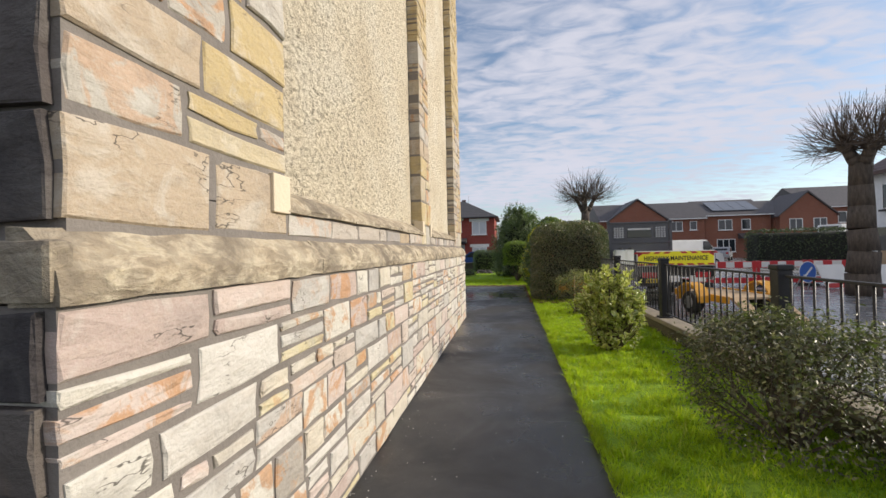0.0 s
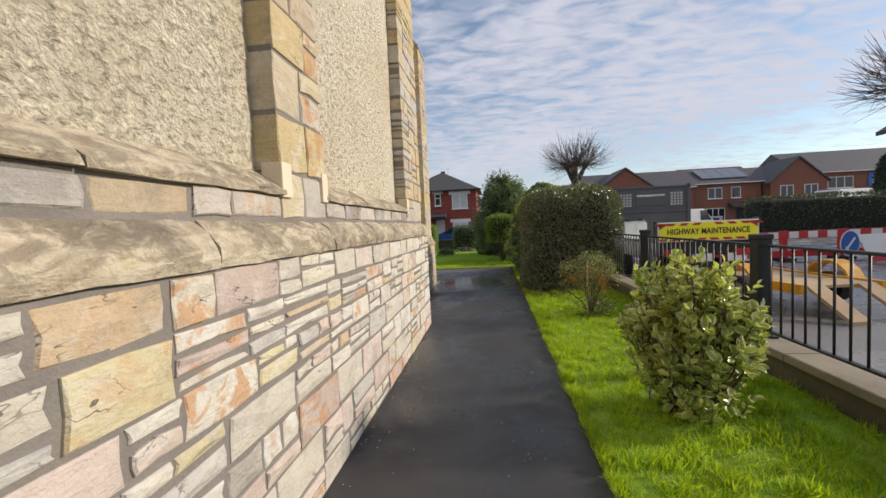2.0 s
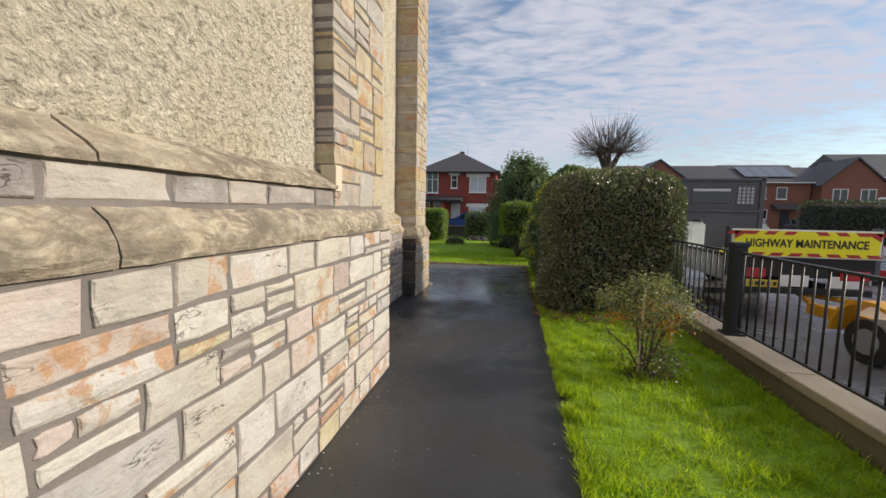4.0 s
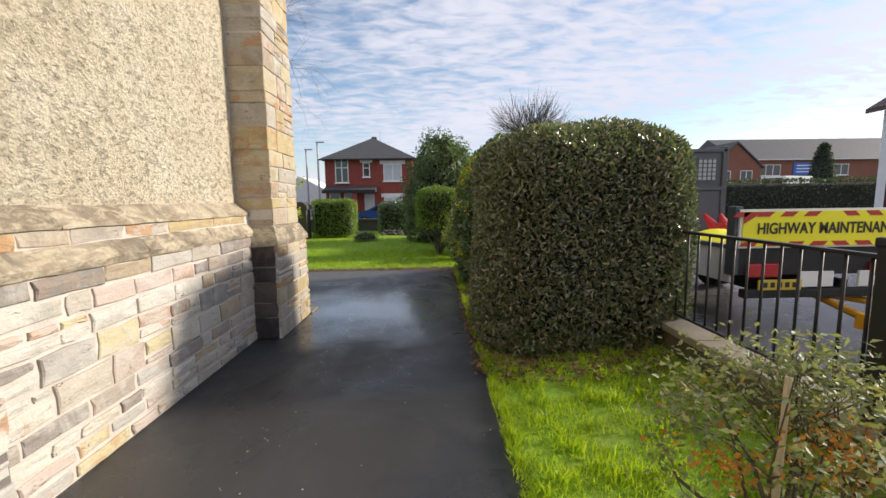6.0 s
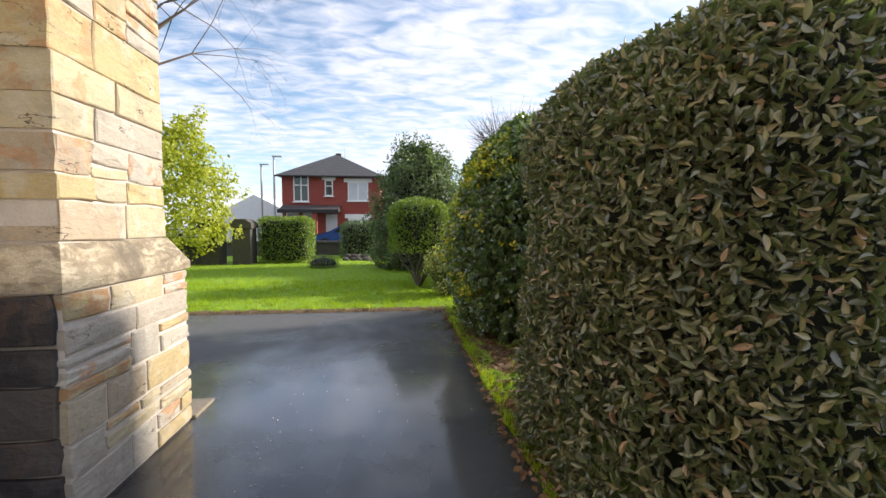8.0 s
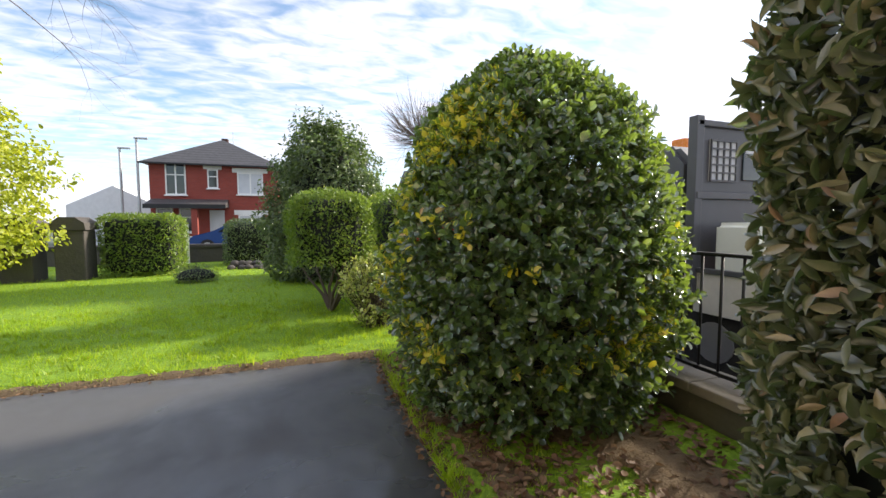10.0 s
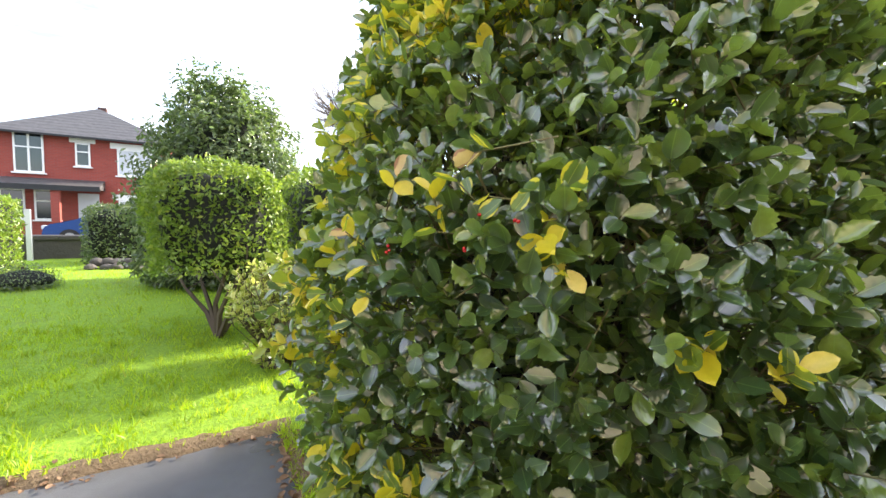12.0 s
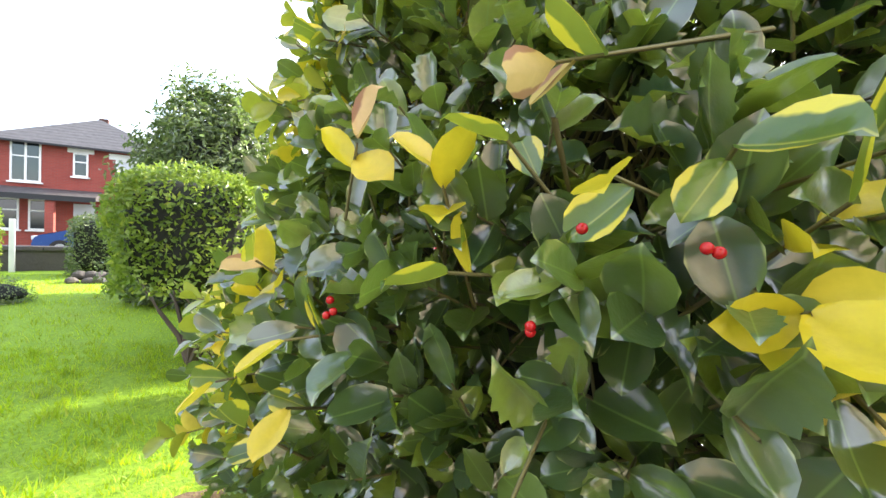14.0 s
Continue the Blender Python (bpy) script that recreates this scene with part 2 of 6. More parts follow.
def asphalt(name, dark, wet, pool=None):
    n = Nodes(name)
    p = n.place()
    grit = n.noise(160.0, 3.0, 0.7, p)
    patch = n.noise(0.75, 5.0, 0.55, p)
    c = n.mix(n.span(patch, 0.3, 0.75), dark, tuple(v * 1.7 for v in dark))
    c = n.mix(n.span(grit, 0.62, 0.78, 0.0, 0.5), c, (0.16, 0.155, 0.15))
    damp = n.noise(0.9, 4.0, 0.6, p, distortion=0.4)
    r = n.span(damp, 0.40, 0.62, 0.82 - wet, 0.72) if wet < 0.6 else n.span(damp, 0.52, 0.78, 0.82 - wet, 0.6)
    relief = 0.7
    if pool:                            # a film of rainwater, with a ragged edge
        d = n.node("ShaderNodeVectorMath")
        d.operation = "DISTANCE"
        d.inputs[1].default_value = pool
        n.link(p, d.inputs[0])
        film = n.math("ADD", d.outputs["Value"], n.math("MULTIPLY", n.noise(1.6, 5.0, 0.6, p), 1.6))
        dry = n.span(film, 1.15, 2.6)
        r = n.math("ADD", n.math("MULTIPLY", dry, r), n.math("MULTIPLY", n.math("SUBTRACT", 1.0, dry), 0.16))
        # lighter grey mixed into the colour stands in for sun on the yard
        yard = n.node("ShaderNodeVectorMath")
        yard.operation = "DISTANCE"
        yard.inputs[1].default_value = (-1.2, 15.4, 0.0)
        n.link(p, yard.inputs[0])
        sunlit_patch = n.math("ADD", yard.outputs["Value"], n.math("MULTIPLY", n.noise(1.1, 5.0, 0.65, p), 2.2))
        c = n.mix(n.span(sunlit_patch, 2.6, 4.4, 0.75, 0.0), c, (0.125, 0.125, 0.125))
        n.link(n.math("SUBTRACT", 1.0, dry), n.bsdf.inputs["Coat Weight"])
        n.bsdf.inputs["Coat Roughness"].default_value = 0.10
        n.bsdf.inputs["Coat IOR"].default_value = 1.9
        n.bsdf.inputs["Specular IOR Level"].default_value = 0.6
        relief = n.span(film, 0.95, 2.2, 0.12, 0.7)
    n.colour(c).rough(r)
    n.bump(grit, 0.004, relief)
    return n.m


def turf():
    n = Nodes("turf")
    p = n.place()
    a, b = n.noise(28.0, 5.0, 0.7, p), n.noise(1.4, 4.0, 0.6, p)
    c = n.ramp(a, [(0.25, (0.09, 0.18, 0.010)), (0.55, (0.22, 0.37, 0.015)), (0.8, (0.32, 0.45, 0.03))])
    c = n.mix(n.span(b, 0.55, 0.75, 0.0, 0.4), c, (0.16, 0.17, 0.05))
    n.colour(c).rough(0.85)
    n.bump(a, 0.03, 0.8)
    return n.m


def leafy(name, stops, rough=0.35, through=0.3, tone=(0.25, 0.42, 0.05), vein=None, margin=None, clump=0.0, wax=0.0, outline=None, gloss=1.5, haze=0.16):
    """Leaves: each its own green, glossy above, letting some light through; a pale midrib and a coloured margin where given."""
    n = Nodes(name)
    p = n.place()
    c = n.ramp(n.math("FRACT", n.math("ADD", n.island(), n.object_random())), stops)
    if clump:
        c = n.mix(n.span(n.noise(clump, 3.0, 0.6, p), 0.42, 0.66, 0.0, 0.75), c, tuple(v * 0.42 for v in stops[0][1]))
    mott = n.noise(70.0, 3.0, 0.6, p)
    c = n.mix(n.span(mott, 0.4, 0.8, 0.0, 0.35), c, tuple(v * 0.6 for v in stops[0][1]))
    rim = n.node("ShaderNodeAttribute")
    rim.attribute_name = "rim"
    away = rim.outputs["Fac"]
    if margin:
        edge = n.math("ADD", away, n.math("MULTIPLY", n.math("SUBTRACT", n.noise(55.0, 2.0, 0.5, p), 0.5), 0.55))
        c = n.mix(n.span(edge, 0.58, 0.66), c, margin)
    if vein:
        c = n.mix(n.span(away, 0.015, 0.055, 0.7, 0.0), c, vein)
    if outline:
        c = n.mix(n.span(away, 0.90, 0.97, 0.0, 0.8), c, outline)
    n.colour(c).rough(rough)
    n.bsdf.inputs["Coat Weight"].default_value = wax
    n.bsdf.inputs["Coat Roughness"].default_value = haze
    n.bsdf.inputs["Specular IOR Level"].default_value = 0.6
    n.bsdf.inputs["Coat IOR"].default_value = gloss
    n.bump(mott, 0.002, 0.6)
    tr = n.node("ShaderNodeBsdfTranslucent")
    n.link(n.mix(0.5, c, tone), tr.inputs["Color"])
    mx = n.node("ShaderNodeMixShader")
    mx.inputs[0].default_value = through
    n.link(n.bsdf.outputs[0], mx.inputs[1])
    n.link(tr.outputs[0], mx.inputs[2])
    n.link(mx.outputs[0], n.out.inputs["Surface"])
    return n.m


def bark():
    n = Nodes("bark")
    f = n.noise(14.0, 6.0, 0.7, None, (1, 1, 0.25))
    n.colour(n.ramp(f, [(0.3, (0.045, 0.037, 0.03)), (0.7, (0.13, 0.105, 0.085))])).rough(0.95).bump(f, 0.02)
    return n.m


def brickwork(name, c1, c2, mortar, scale=1.0):
    """Far brick walls, in courses of 75 mm."""
    n = Nodes(name)
    p = n.place()
    sp = n.node("ShaderNodeSeparateXYZ")
    n.link(p, sp.inputs[0])
    cb = n.node("ShaderNodeCombineXYZ")
    n.link(n.math("ADD", sp.outputs["X"], sp.outputs["Y"]), cb.inputs[0])
    n.link(sp.outputs["Z"], cb.inputs[1])
    br = n.node("ShaderNodeTexBrick")
    for key, v in (("Color1", c1), ("Color2", c2), ("Mortar", mortar)):
        br.inputs[key].default_value = (*v, 1)
    for key, v in (("Scale", 1.0), ("Mortar Size", 0.008), ("Brick Width", 0.225 * scale), ("Row Height", 0.075 * scale)):
        br.inputs[key].default_value = v
    n.link(cb.outputs[0], br.inputs["Vector"])
    g = n.noise(0.8, 4.0, 0.6, p)
    n.colour(n.mix(n.span(g, 0.35, 0.75, 0.0, 0.35), br.outputs["Color"], tuple(v * 0.6 for v in c1))).rough(0.9)
    n.bump(n.math("SUBTRACT", 1.0, br.outputs["Fac"]), 0.006)
    return n.m


def slates(name, colour):
    n = Nodes(name)
    p = n.place()
    f = n.noise(5.0, 5.0, 0.6, p, (1.0, 1.0, 4.0))
    w = n.node("ShaderNodeTexWave")
    w.bands_direction = "Z"
    w.inputs["Scale"].default_value = 1.6
    w.inputs["Distortion"].default_value = 1.0
    n.link(p, w.inputs["Vector"])
    n.colour(n.ramp(f, [(0.3, tuple(v * 0.6 for v in colour)), (0.7, tuple(v * 1.5 for v in colour))])).rough(0.6)
    n.bump(w.outputs["Fac"], 0.02, 0.6)
    return n.m


def glass_pane():
    n = Nodes("window_glass")
    n.colour((0.02, 0.025, 0.03)).rough(0.06)
    n.bsdf.inputs["Specular IOR Level"].default_value = 0.8
    return n.m


M_DRESSED, M_DASH = dressed_stone(), pebbledash()
M_MORTAR = plain("mortar", (0.20, 0.178, 0.16), 0.95, grain=0.4, scale=60, relief=0.006)
M_MORTAR_PALE = plain("lime_mortar", (0.60, 0.54, 0.49), 0.95, grain=0.4, scale=60, relief=0.006)
M_STOP = plain("new_stone", (0.66, 0.56, 0.42), 0.9, scale=40, relief=0.004)
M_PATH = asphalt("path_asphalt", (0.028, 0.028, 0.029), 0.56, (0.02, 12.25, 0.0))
M_ROAD = asphalt("road_asphalt", (0.17, 0.168, 0.165), 0.62)
M_PAVE = asphalt("pavement_asphalt", (0.035, 0.034, 0.036), 0.35)
M_TURF = turf()
M_BLADE = leafy("grass_blades", [(0.0, (0.20, 0.36, 0.012)), (0.45, (0.33, 0.53, 0.018)), (0.85, (0.45, 0.62, 0.03)), (1.0, (0.56, 0.54, 0.12))], 0.45, 0.5, (0.78, 0.92, 0.02), clump=7.0)
M_LAUREL = leafy("privet_leaves", [(0.0, (0.060, 0.066, 0.038)), (0.5, (0.150, 0.158, 0.082)), (0.84, (0.28, 0.27, 0.14)), (0.95, (0.38, 0.30, 0.16)), (1.0, (0.46, 0.24, 0.16))], 0.24, 0.30, wax=1.0, gloss=1.6, haze=0.30)
M_HOLLY = leafy("holly_leaves", [(0.0, (0.020, 0.050, 0.028)), (0.4, (0.045, 0.098, 0.046)), (0.8, (0.095, 0.170, 0.056)), (1.0, (0.24, 0.34, 0.06))], 0.28, 0.32, (0.55, 0.75, 0.05), vein=(0.20, 0.34, 0.09), wax=1.0, outline=(0.40, 0.50, 0.16), gloss=1.9)
# paler yellow-green holly colour that imitates sun coming through the leaves
M_BACKLIT = leafy("backlit_holly_leaves", [(0.0, (0.16, 0.26, 0.04)), (0.6, (0.34, 0.42, 0.05)), (1.0, (0.55, 0.55, 0.08))], 0.25, 0.4, (0.8, 0.85, 0.06), wax=0.5)
M_SCORCHED = leafy("scorched_holly_leaves", [(0.0, (0.62, 0.50, 0.12)), (1.0, (0.70, 0.52, 0.25))], 0.5, 0.35, (0.8, 0.6, 0.2), margin=(0.34, 0.16, 0.09))
M_GOLD = leafy("gold_holly_leaves", [(0.0, (0.62, 0.58, 0.03)), (0.6, (0.80, 0.68, 0.04)), (1.0, (0.85, 0.70, 0.20))], 0.3, 0.45, (0.95, 0.85, 0.05))
M_EDGED = leafy("gold_edged_holly_leaves", [(0.0, (0.06, 0.14, 0.04)), (1.0, (0.14, 0.26, 0.04))], 0.22, 0.42, (0.7, 0.8, 0.06), (0.45, 0.5, 0.08), (0.78, 0.72, 0.06), wax=0.8)
M_VARIEG = leafy("variegated_leaves", [(0.0, (0.12, 0.19, 0.035)), (0.4, (0.23, 0.32, 0.055)), (0.7, (0.40, 0.46, 0.09)), (1.0, (0.58, 0.58, 0.15))], 0.3, 0.4, (0.7, 0.75, 0.1), margin=(0.66, 0.64, 0.30), wax=0.6)
M_DARKLEAF = leafy("dark_shrub_leaves", [(0.0, (0.050, 0.050, 0.026)), (0.6, (0.11, 0.104, 0.052)), (0.9, (0.24, 0.21, 0.10)), (1.0, (0.42, 0.38, 0.20))], 0.42, 0.25)
M_THORN = leafy("thorn_leaves", [(0.0, (0.09, 0.12, 0.05)), (0.5, (0.20, 0.24, 0.10)), (0.85, (0.34, 0.36, 0.17)), (1.0, (0.45, 0.36, 0.14))], 0.5, 0.35, (0.5, 0.55, 0.08))
M_LIGHTLEAF = leafy("light_hedge_leaves", [(0.0, (0.07, 0.13, 0.016)), (0.5, (0.15, 0.25, 0.028)), (0.9, (0.27, 0.37, 0.045)), (1.0, (0.40, 0.44, 0.06))], 0.4, 0.42, (0.4, 0.55, 0.05))
M_YELLOWLEAF = leafy("yellow_green_leaves", [(0.0, (0.20, 0.25, 0.02)), (0.5, (0.38, 0.44, 0.035)), (1.0, (0.55, 0.56, 0.06))], 0.45, 0.5, (0.8, 0.85, 0.06))
M_EVERGREEN = leafy("evergreen_leaves", [(0.0, (0.055, 0.085, 0.040)), (0.6, (0.14, 0.19, 0.08)), (1.0, (0.30, 0.35, 0.13))], 0.32, 0.34, wax=0.6)
M_BRONZE = leafy("bronze_leaves", [(0.0, (0.05, 0.06, 0.03)), (0.5, (0.11, 0.11, 0.05)), (1.0, (0.20, 0.08, 0.05))], 0.4, 0.25)
# leaf colour darkened to carry the shaded near side of the far hedge
M_SHADE_HEDGE = leafy("shade_darkened_leaves", [(0.0, (0.020, 0.032, 0.018)), (0.6, (0.045, 0.062, 0.030)), (1.0, (0.08, 0.10, 0.045))], 0.7, 0.12)
M_ORANGELEAF = leafy("orange_leaves", [(0.0, (0.50, 0.17, 0.02)), (0.6, (0.66, 0.28, 0.03)), (1.0, (0.60, 0.38, 0.06))], 0.5, 0.45, (0.8, 0.4, 0.05))
M_DEADLEAF = leafy("fallen_leaves", [(0.0, (0.10, 0.05, 0.025)), (0.6, (0.20, 0.11, 0.05)), (1.0, (0.30, 0.19, 0.11))], 0.7, 0.15, (0.4, 0.25, 0.1))
# near-black fill inside the bushes: the shade between leaves as a colour
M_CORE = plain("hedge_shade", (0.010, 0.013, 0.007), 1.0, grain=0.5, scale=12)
M_BARK = bark()
M_TWIG = plain("twig_bark", (0.10, 0.075, 0.055), 0.9)
M_GREENTWIG = plain("green_twig_bark", (0.15, 0.14, 0.05), 0.7, grain=0.5, scale=20)
M_EARTH = plain("leafy_earth", (0.17, 0.115, 0.06), 1.0, grain=0.6, scale=45, relief=0.02)
M_SOIL = plain("soil", (0.045, 0.032, 0.022), 1.0, grain=0.5, scale=40, relief=0.02)
M_IRON = plain("black_iron_paint", (0.010, 0.010, 0.012), 0.5, grain=0.2)
M_COPING = plain("concrete_coping", (0.26, 0.225, 0.175), 0.9, grain=0.6, scale=25, relief=0.006)
M_LOWWALL = plain("mossy_concrete", (0.095, 0.085, 0.055), 0.95, grain=0.7, scale=18, relief=0.008)
M_KERB = plain("kerb_concrete", (0.26, 0.25, 0.24), 0.85, grain=0.4)
M_RED_BRICK = brickwork("red_brick", (0.34, 0.065, 0.045), (0.28, 0.05, 0.038), (0.24, 0.10, 0.08))
M_BROWN_BRICK = brickwork("brown_brick", (0.27, 0.095, 0.05), (0.22, 0.07, 0.045), (0.26, 0.17, 0.13))
M_SLATE = slates("slate_roof", (0.065, 0.062, 0.062))
M_OLDTILE = slates("old_brown_tiles", (0.085, 0.048, 0.040))
M_DARK_BRICK = brickwork("sooty_brick", (0.10, 0.045, 0.035), (0.08, 0.035, 0.03), (0.10, 0.07, 0.06))
M_TILE = slates("dark_tile_roof", (0.075, 0.068, 0.068))
M_WHITE = plain("white_paint", (0.78, 0.78, 0.76), 0.5, grain=0.08)
M_STUCCO = plain("white_stucco", (0.74, 0.75, 0.76), 0.9, grain=0.1, scale=60, relief=0.004)
M_GLASS = glass_pane()
M_NET = plain("net_curtain", (0.55, 0.57, 0.60), 0.9, grain=0.15)
M_TRUCK = plain("grey_truck_paint", (0.085, 0.088, 0.10), 0.42, grain=0.25)
M_TRUCKDARK = plain("truck_underside", (0.018, 0.018, 0.018), 0.7)
M_ALU = plain("dusty_cream_panel", (0.80, 0.77, 0.70), 0.5, grain=0.3)
M_PLASTIC = plain("white_tank_plastic", (0.82, 0.85, 0.80), 0.45, grain=0.1)
M_YELLOW = plain("reflective_yellow", (0.90, 0.84, 0.02), 0.35, grain=0.05)
M_REDSHEET = plain("reflective_red", (0.45, 0.03, 0.03), 0.4, grain=0.05)
M_BLACK = plain("black_lettering", (0.02, 0.02, 0.02), 0.5)
M_PLATE = plain("number_plate_yellow", (0.62, 0.46, 0.05), 0.4)
M_LAMP_RED = plain("tail_lamp_red", (0.42, 0.02, 0.03), 0.2)
M_AMBER = plain("amber_plastic", (0.75, 0.22, 0.01), 0.25)
M_ORANGE = plain("trailer_yellow_paint", (0.62, 0.30, 0.015), 0.4, grain=0.3)
M_PLY = plain("plywood", (0.42, 0.30, 0.18), 0.8, grain=0.3)
M_RUBBER = plain("rubber", (0.022, 0.021, 0.021), 0.85)
M_STEEL = plain("galvanised_steel", (0.42, 0.42, 0.43), 0.45, 0.8)
M_RED = plain("red_plastic", (0.55, 0.03, 0.035), 0.4)
M_BLUE = plain("blue_sign", (0.03, 0.13, 0.48), 0.4)
M_BLUECAR = plain("blue_car_paint", (0.03, 0.07, 0.22), 0.2, grain=0.05)
M_SILVER = plain("silver_car_paint", (0.30, 0.31, 0.33), 0.3, 0.3, grain=0.05)
M_DARKCAR = plain("dark_car_paint", (0.06, 0.065, 0.075), 0.25, grain=0.05)
M_SOLAR = plain("solar_panel", (0.16, 0.17, 0.19), 0.2, grain=0.1)
M_BERRY = plain("red_berry", (0.42, 0.008, 0.012), 0.15, grain=0.05)
M_GRAVESTONE = plain("old_gritstone", (0.085, 0.075, 0.068), 0.95, grain=0.5, scale=12, relief=0.02)
M_PEBBLE = plain("white_grit", (0.6, 0.58, 0.55), 0.8)
M_FARGREEN = plain("distant_green", (0.10, 0.12, 0.07), 1.0, grain=0.5, scale=0.4)


# ---- builders ----
def mesh_of(bm, smooth=False):
    me = bpy.data.meshes.new("mesh")
    bmesh.ops.recalc_face_normals(bm, faces=bm.faces)
    bm.to_mesh(me)
    bm.free()
    if smooth:
        me.shade_smooth()
    return me


def part(name, bm, material, parent, label="", smooth=False):
    """Links a bmesh (or a mesh) as one object under a thing, or at the top if parent is None."""
    me = mesh_of(bm, smooth) if isinstance(bm, bmesh.types.BMesh) else bm
    if not me.materials:
        me.materials.append(material)
    ob = new(name, me)
    ob.parent = parent
    if label:
        ob["label"] = label
    return ob


def thing(name, label, category, group="", kind="", at=(0, 0, 0), turn=0):
    ob = new(name)
    ob.empty_display_size = 0.2
    ob.matrix_world = pose(*at, 0, 0, turn)
    return tagged(ob, label, category, group, kind)


def box(x0, y0, z0, x1, y1, z1, bevel=0.0, bm=None, m=None):
    bm = bm or bmesh.new()
    r = bmesh.ops.create_cube(bm, size=1.0)
    vs = r["verts"]
    for v in vs:
        v.co = Vector(((x0 + x1) / 2 + v.co.x * (x1 - x0), (y0 + y1) / 2 + v.co.y * (y1 - y0), (z0 + z1) / 2 + v.co.z * (z1 - z0)))
        if m:
            v.co = m @ v.co
    if bevel:
        es = list({e for v in vs for e in v.link_edges})
        bmesh.ops.bevel(bm, geom=es, offset=bevel, segments=2, affect="EDGES", profile=0.6)
    return bm


def rod(p, q, r0, r1=None, sides=8, bm=None):
    """A round bar between two points."""
    bm = bm or bmesh.new()
    p, q = Vector(p), Vector(q)
    m = Matrix.Translation((p + q) / 2) @ (q - p).to_track_quat("Z", "Y").to_matrix().to_4x4()
    bmesh.ops.create_cone(bm, cap_ends=True, segments=sides, radius1=r0, radius2=r0 if r1 is None else r1, depth=(q - p).length, matrix=m)
    return bm


def prism(outline, lo, hi, axis="y", bm=None):
    """A closed outline in two coordinates, drawn out along the third axis."""
    bm = bm or bmesh.new()

    def at(a, b, c):
        return {"y": (a, c, b), "x": (c, a, b), "z": (a, b, c)}[axis]
    one = [bm.verts.new(at(a, b, lo)) for a, b in outline]
    two = [bm.verts.new(at(a, b, hi)) for a, b in outline]
    bm.faces.new(one), bm.faces.new(two[::-1])
    k = len(outline)
    for i in range(k):
        bm.faces.new((one[i], one[(i + 1) % k], two[(i + 1) % k], two[i]))
    return bm


def fast_mesh(verts, faces):
    """A mesh from arrays of vertices and equal faces."""
    me = bpy.data.meshes.new("mesh")
    verts, faces = np.asarray(verts, np.float32), np.asarray(faces, np.int32)
    k = faces.shape[1]
    me.vertices.add(len(verts))
    me.vertices.foreach_set("co", verts.ravel())
    me.loops.add(faces.size)
    me.loops.foreach_set("vertex_index", faces.ravel())
    me.polygons.add(len(faces))
    me.polygons.foreach_set("loop_start", np.arange(0, faces.size, k, dtype=np.int32))
    me.update(calc_edges=True)
    return me


# ---- stone walls ----
STONES = random.Random(7)


def courses(u0, u1, v0, v1, tall=(0.10, 0.21), wide=(0.16, 0.50), sneck=0.34):
    """Coursed rubble: rows of uneven height, some cells split into two or three thin stones or into a tall stone and small ones."""
    cells, v = [], v0
    while v < v1 - 0.02:
        h = STONES.uniform(*tall)
        if v1 - v - h < tall[0]:
            h = v1 - v if v1 - v < tall[1] * 1.25 else (v1 - v) / 2
        u = u0
        while u < u1 - 0.02:
            w = STONES.uniform(*wide)
            if u1 - u - w < wide[0]:
                w = u1 - u if u1 - u < wide[1] * 1.3 else (u1 - u) / 2
            roll = STONES.random()
            if h > 0.13 and roll < sneck:
                cut = h * STONES.uniform(0.34, 0.66)
                cells.append((u, u + w, v, v + cut))
                if w > 0.3 and STONES.random() < 0.55:      # two short stones over a long one
                    m = u + w * STONES.uniform(0.35, 0.65)
                    cells += [(u, m, v + cut, v + h), (m, u + w, v + cut, v + h)]
                else:
                    cells.append((u, u + w, v + cut, v + h))
            elif h > 0.19 and roll < sneck * 1.45:
                a, b = h * STONES.uniform(0.26, 0.38), h * STONES.uniform(0.60, 0.72)
                cells += [(u, u + w, v, v + a), (u, u + w, v + a, v + b), (u, u + w, v + b, v + h)]
            else:
                cells.append((u, u + w, v, v + h))
            u += w
        v += h
    return cells


def stone(cell, gap, depth, proud, place):
    """One block with a worn face and uneven edges. place(u, v, n) gives the point at u along, v up and n out of the wall."""
    u0, u1, v0, v1 = cell
    j = lambda s: STONES.uniform(-s, s)
    g = gap / 2
    cu, cv = (u0 + u1) / 2, (v0 + v1) / 2
    ring = [(u0 + g, v0 + g), (cu + j(0.03), v0 + g + j(0.004)), (u1 - g, v0 + g), (u1 - g + j(0.004), cv), (u1 - g, v1 - g), (cu + j(0.03), v1 - g + j(0.004)), (u0 + g, v1 - g), (u0 + g + j(0.004), cv)]
    ring = [(u + j(0.008), v + j(0.007)) for u, v in ring]
    worn = min(0.007, (v1 - v0) * 0.07)
    verts = [place(u, v, -depth) for u, v in ring] + [place(u, v, proud - 0.005) for u, v in ring]
    for u, v in ring:
        su, sv = (1 if u < cu - 0.02 else -1 if u > cu + 0.02 else 0), (1 if v < cv - 0.01 else -1 if v > cv + 0.01 else 0)
        verts.append(place(u + su * worn, v + sv * worn, proud + j(0.005)))
    verts.append(place(cu + j(0.03), cv + j(0.01), proud + 0.004 + j(0.005)))
    faces = [(i, (i + 1) % 8, 8 + (i + 1) % 8, 8 + i) for i in range(8)] + [(8 + i, 8 + (i + 1) % 8, 16 + (i + 1) % 8, 16 + i) for i in range(8)]
    faces += [(16 + i, 16 + (i + 1) % 8, 24) for i in range(8)]
    me = bpy.data.meshes.new("stone")
    me.from_pydata(verts, [], faces)
    return me


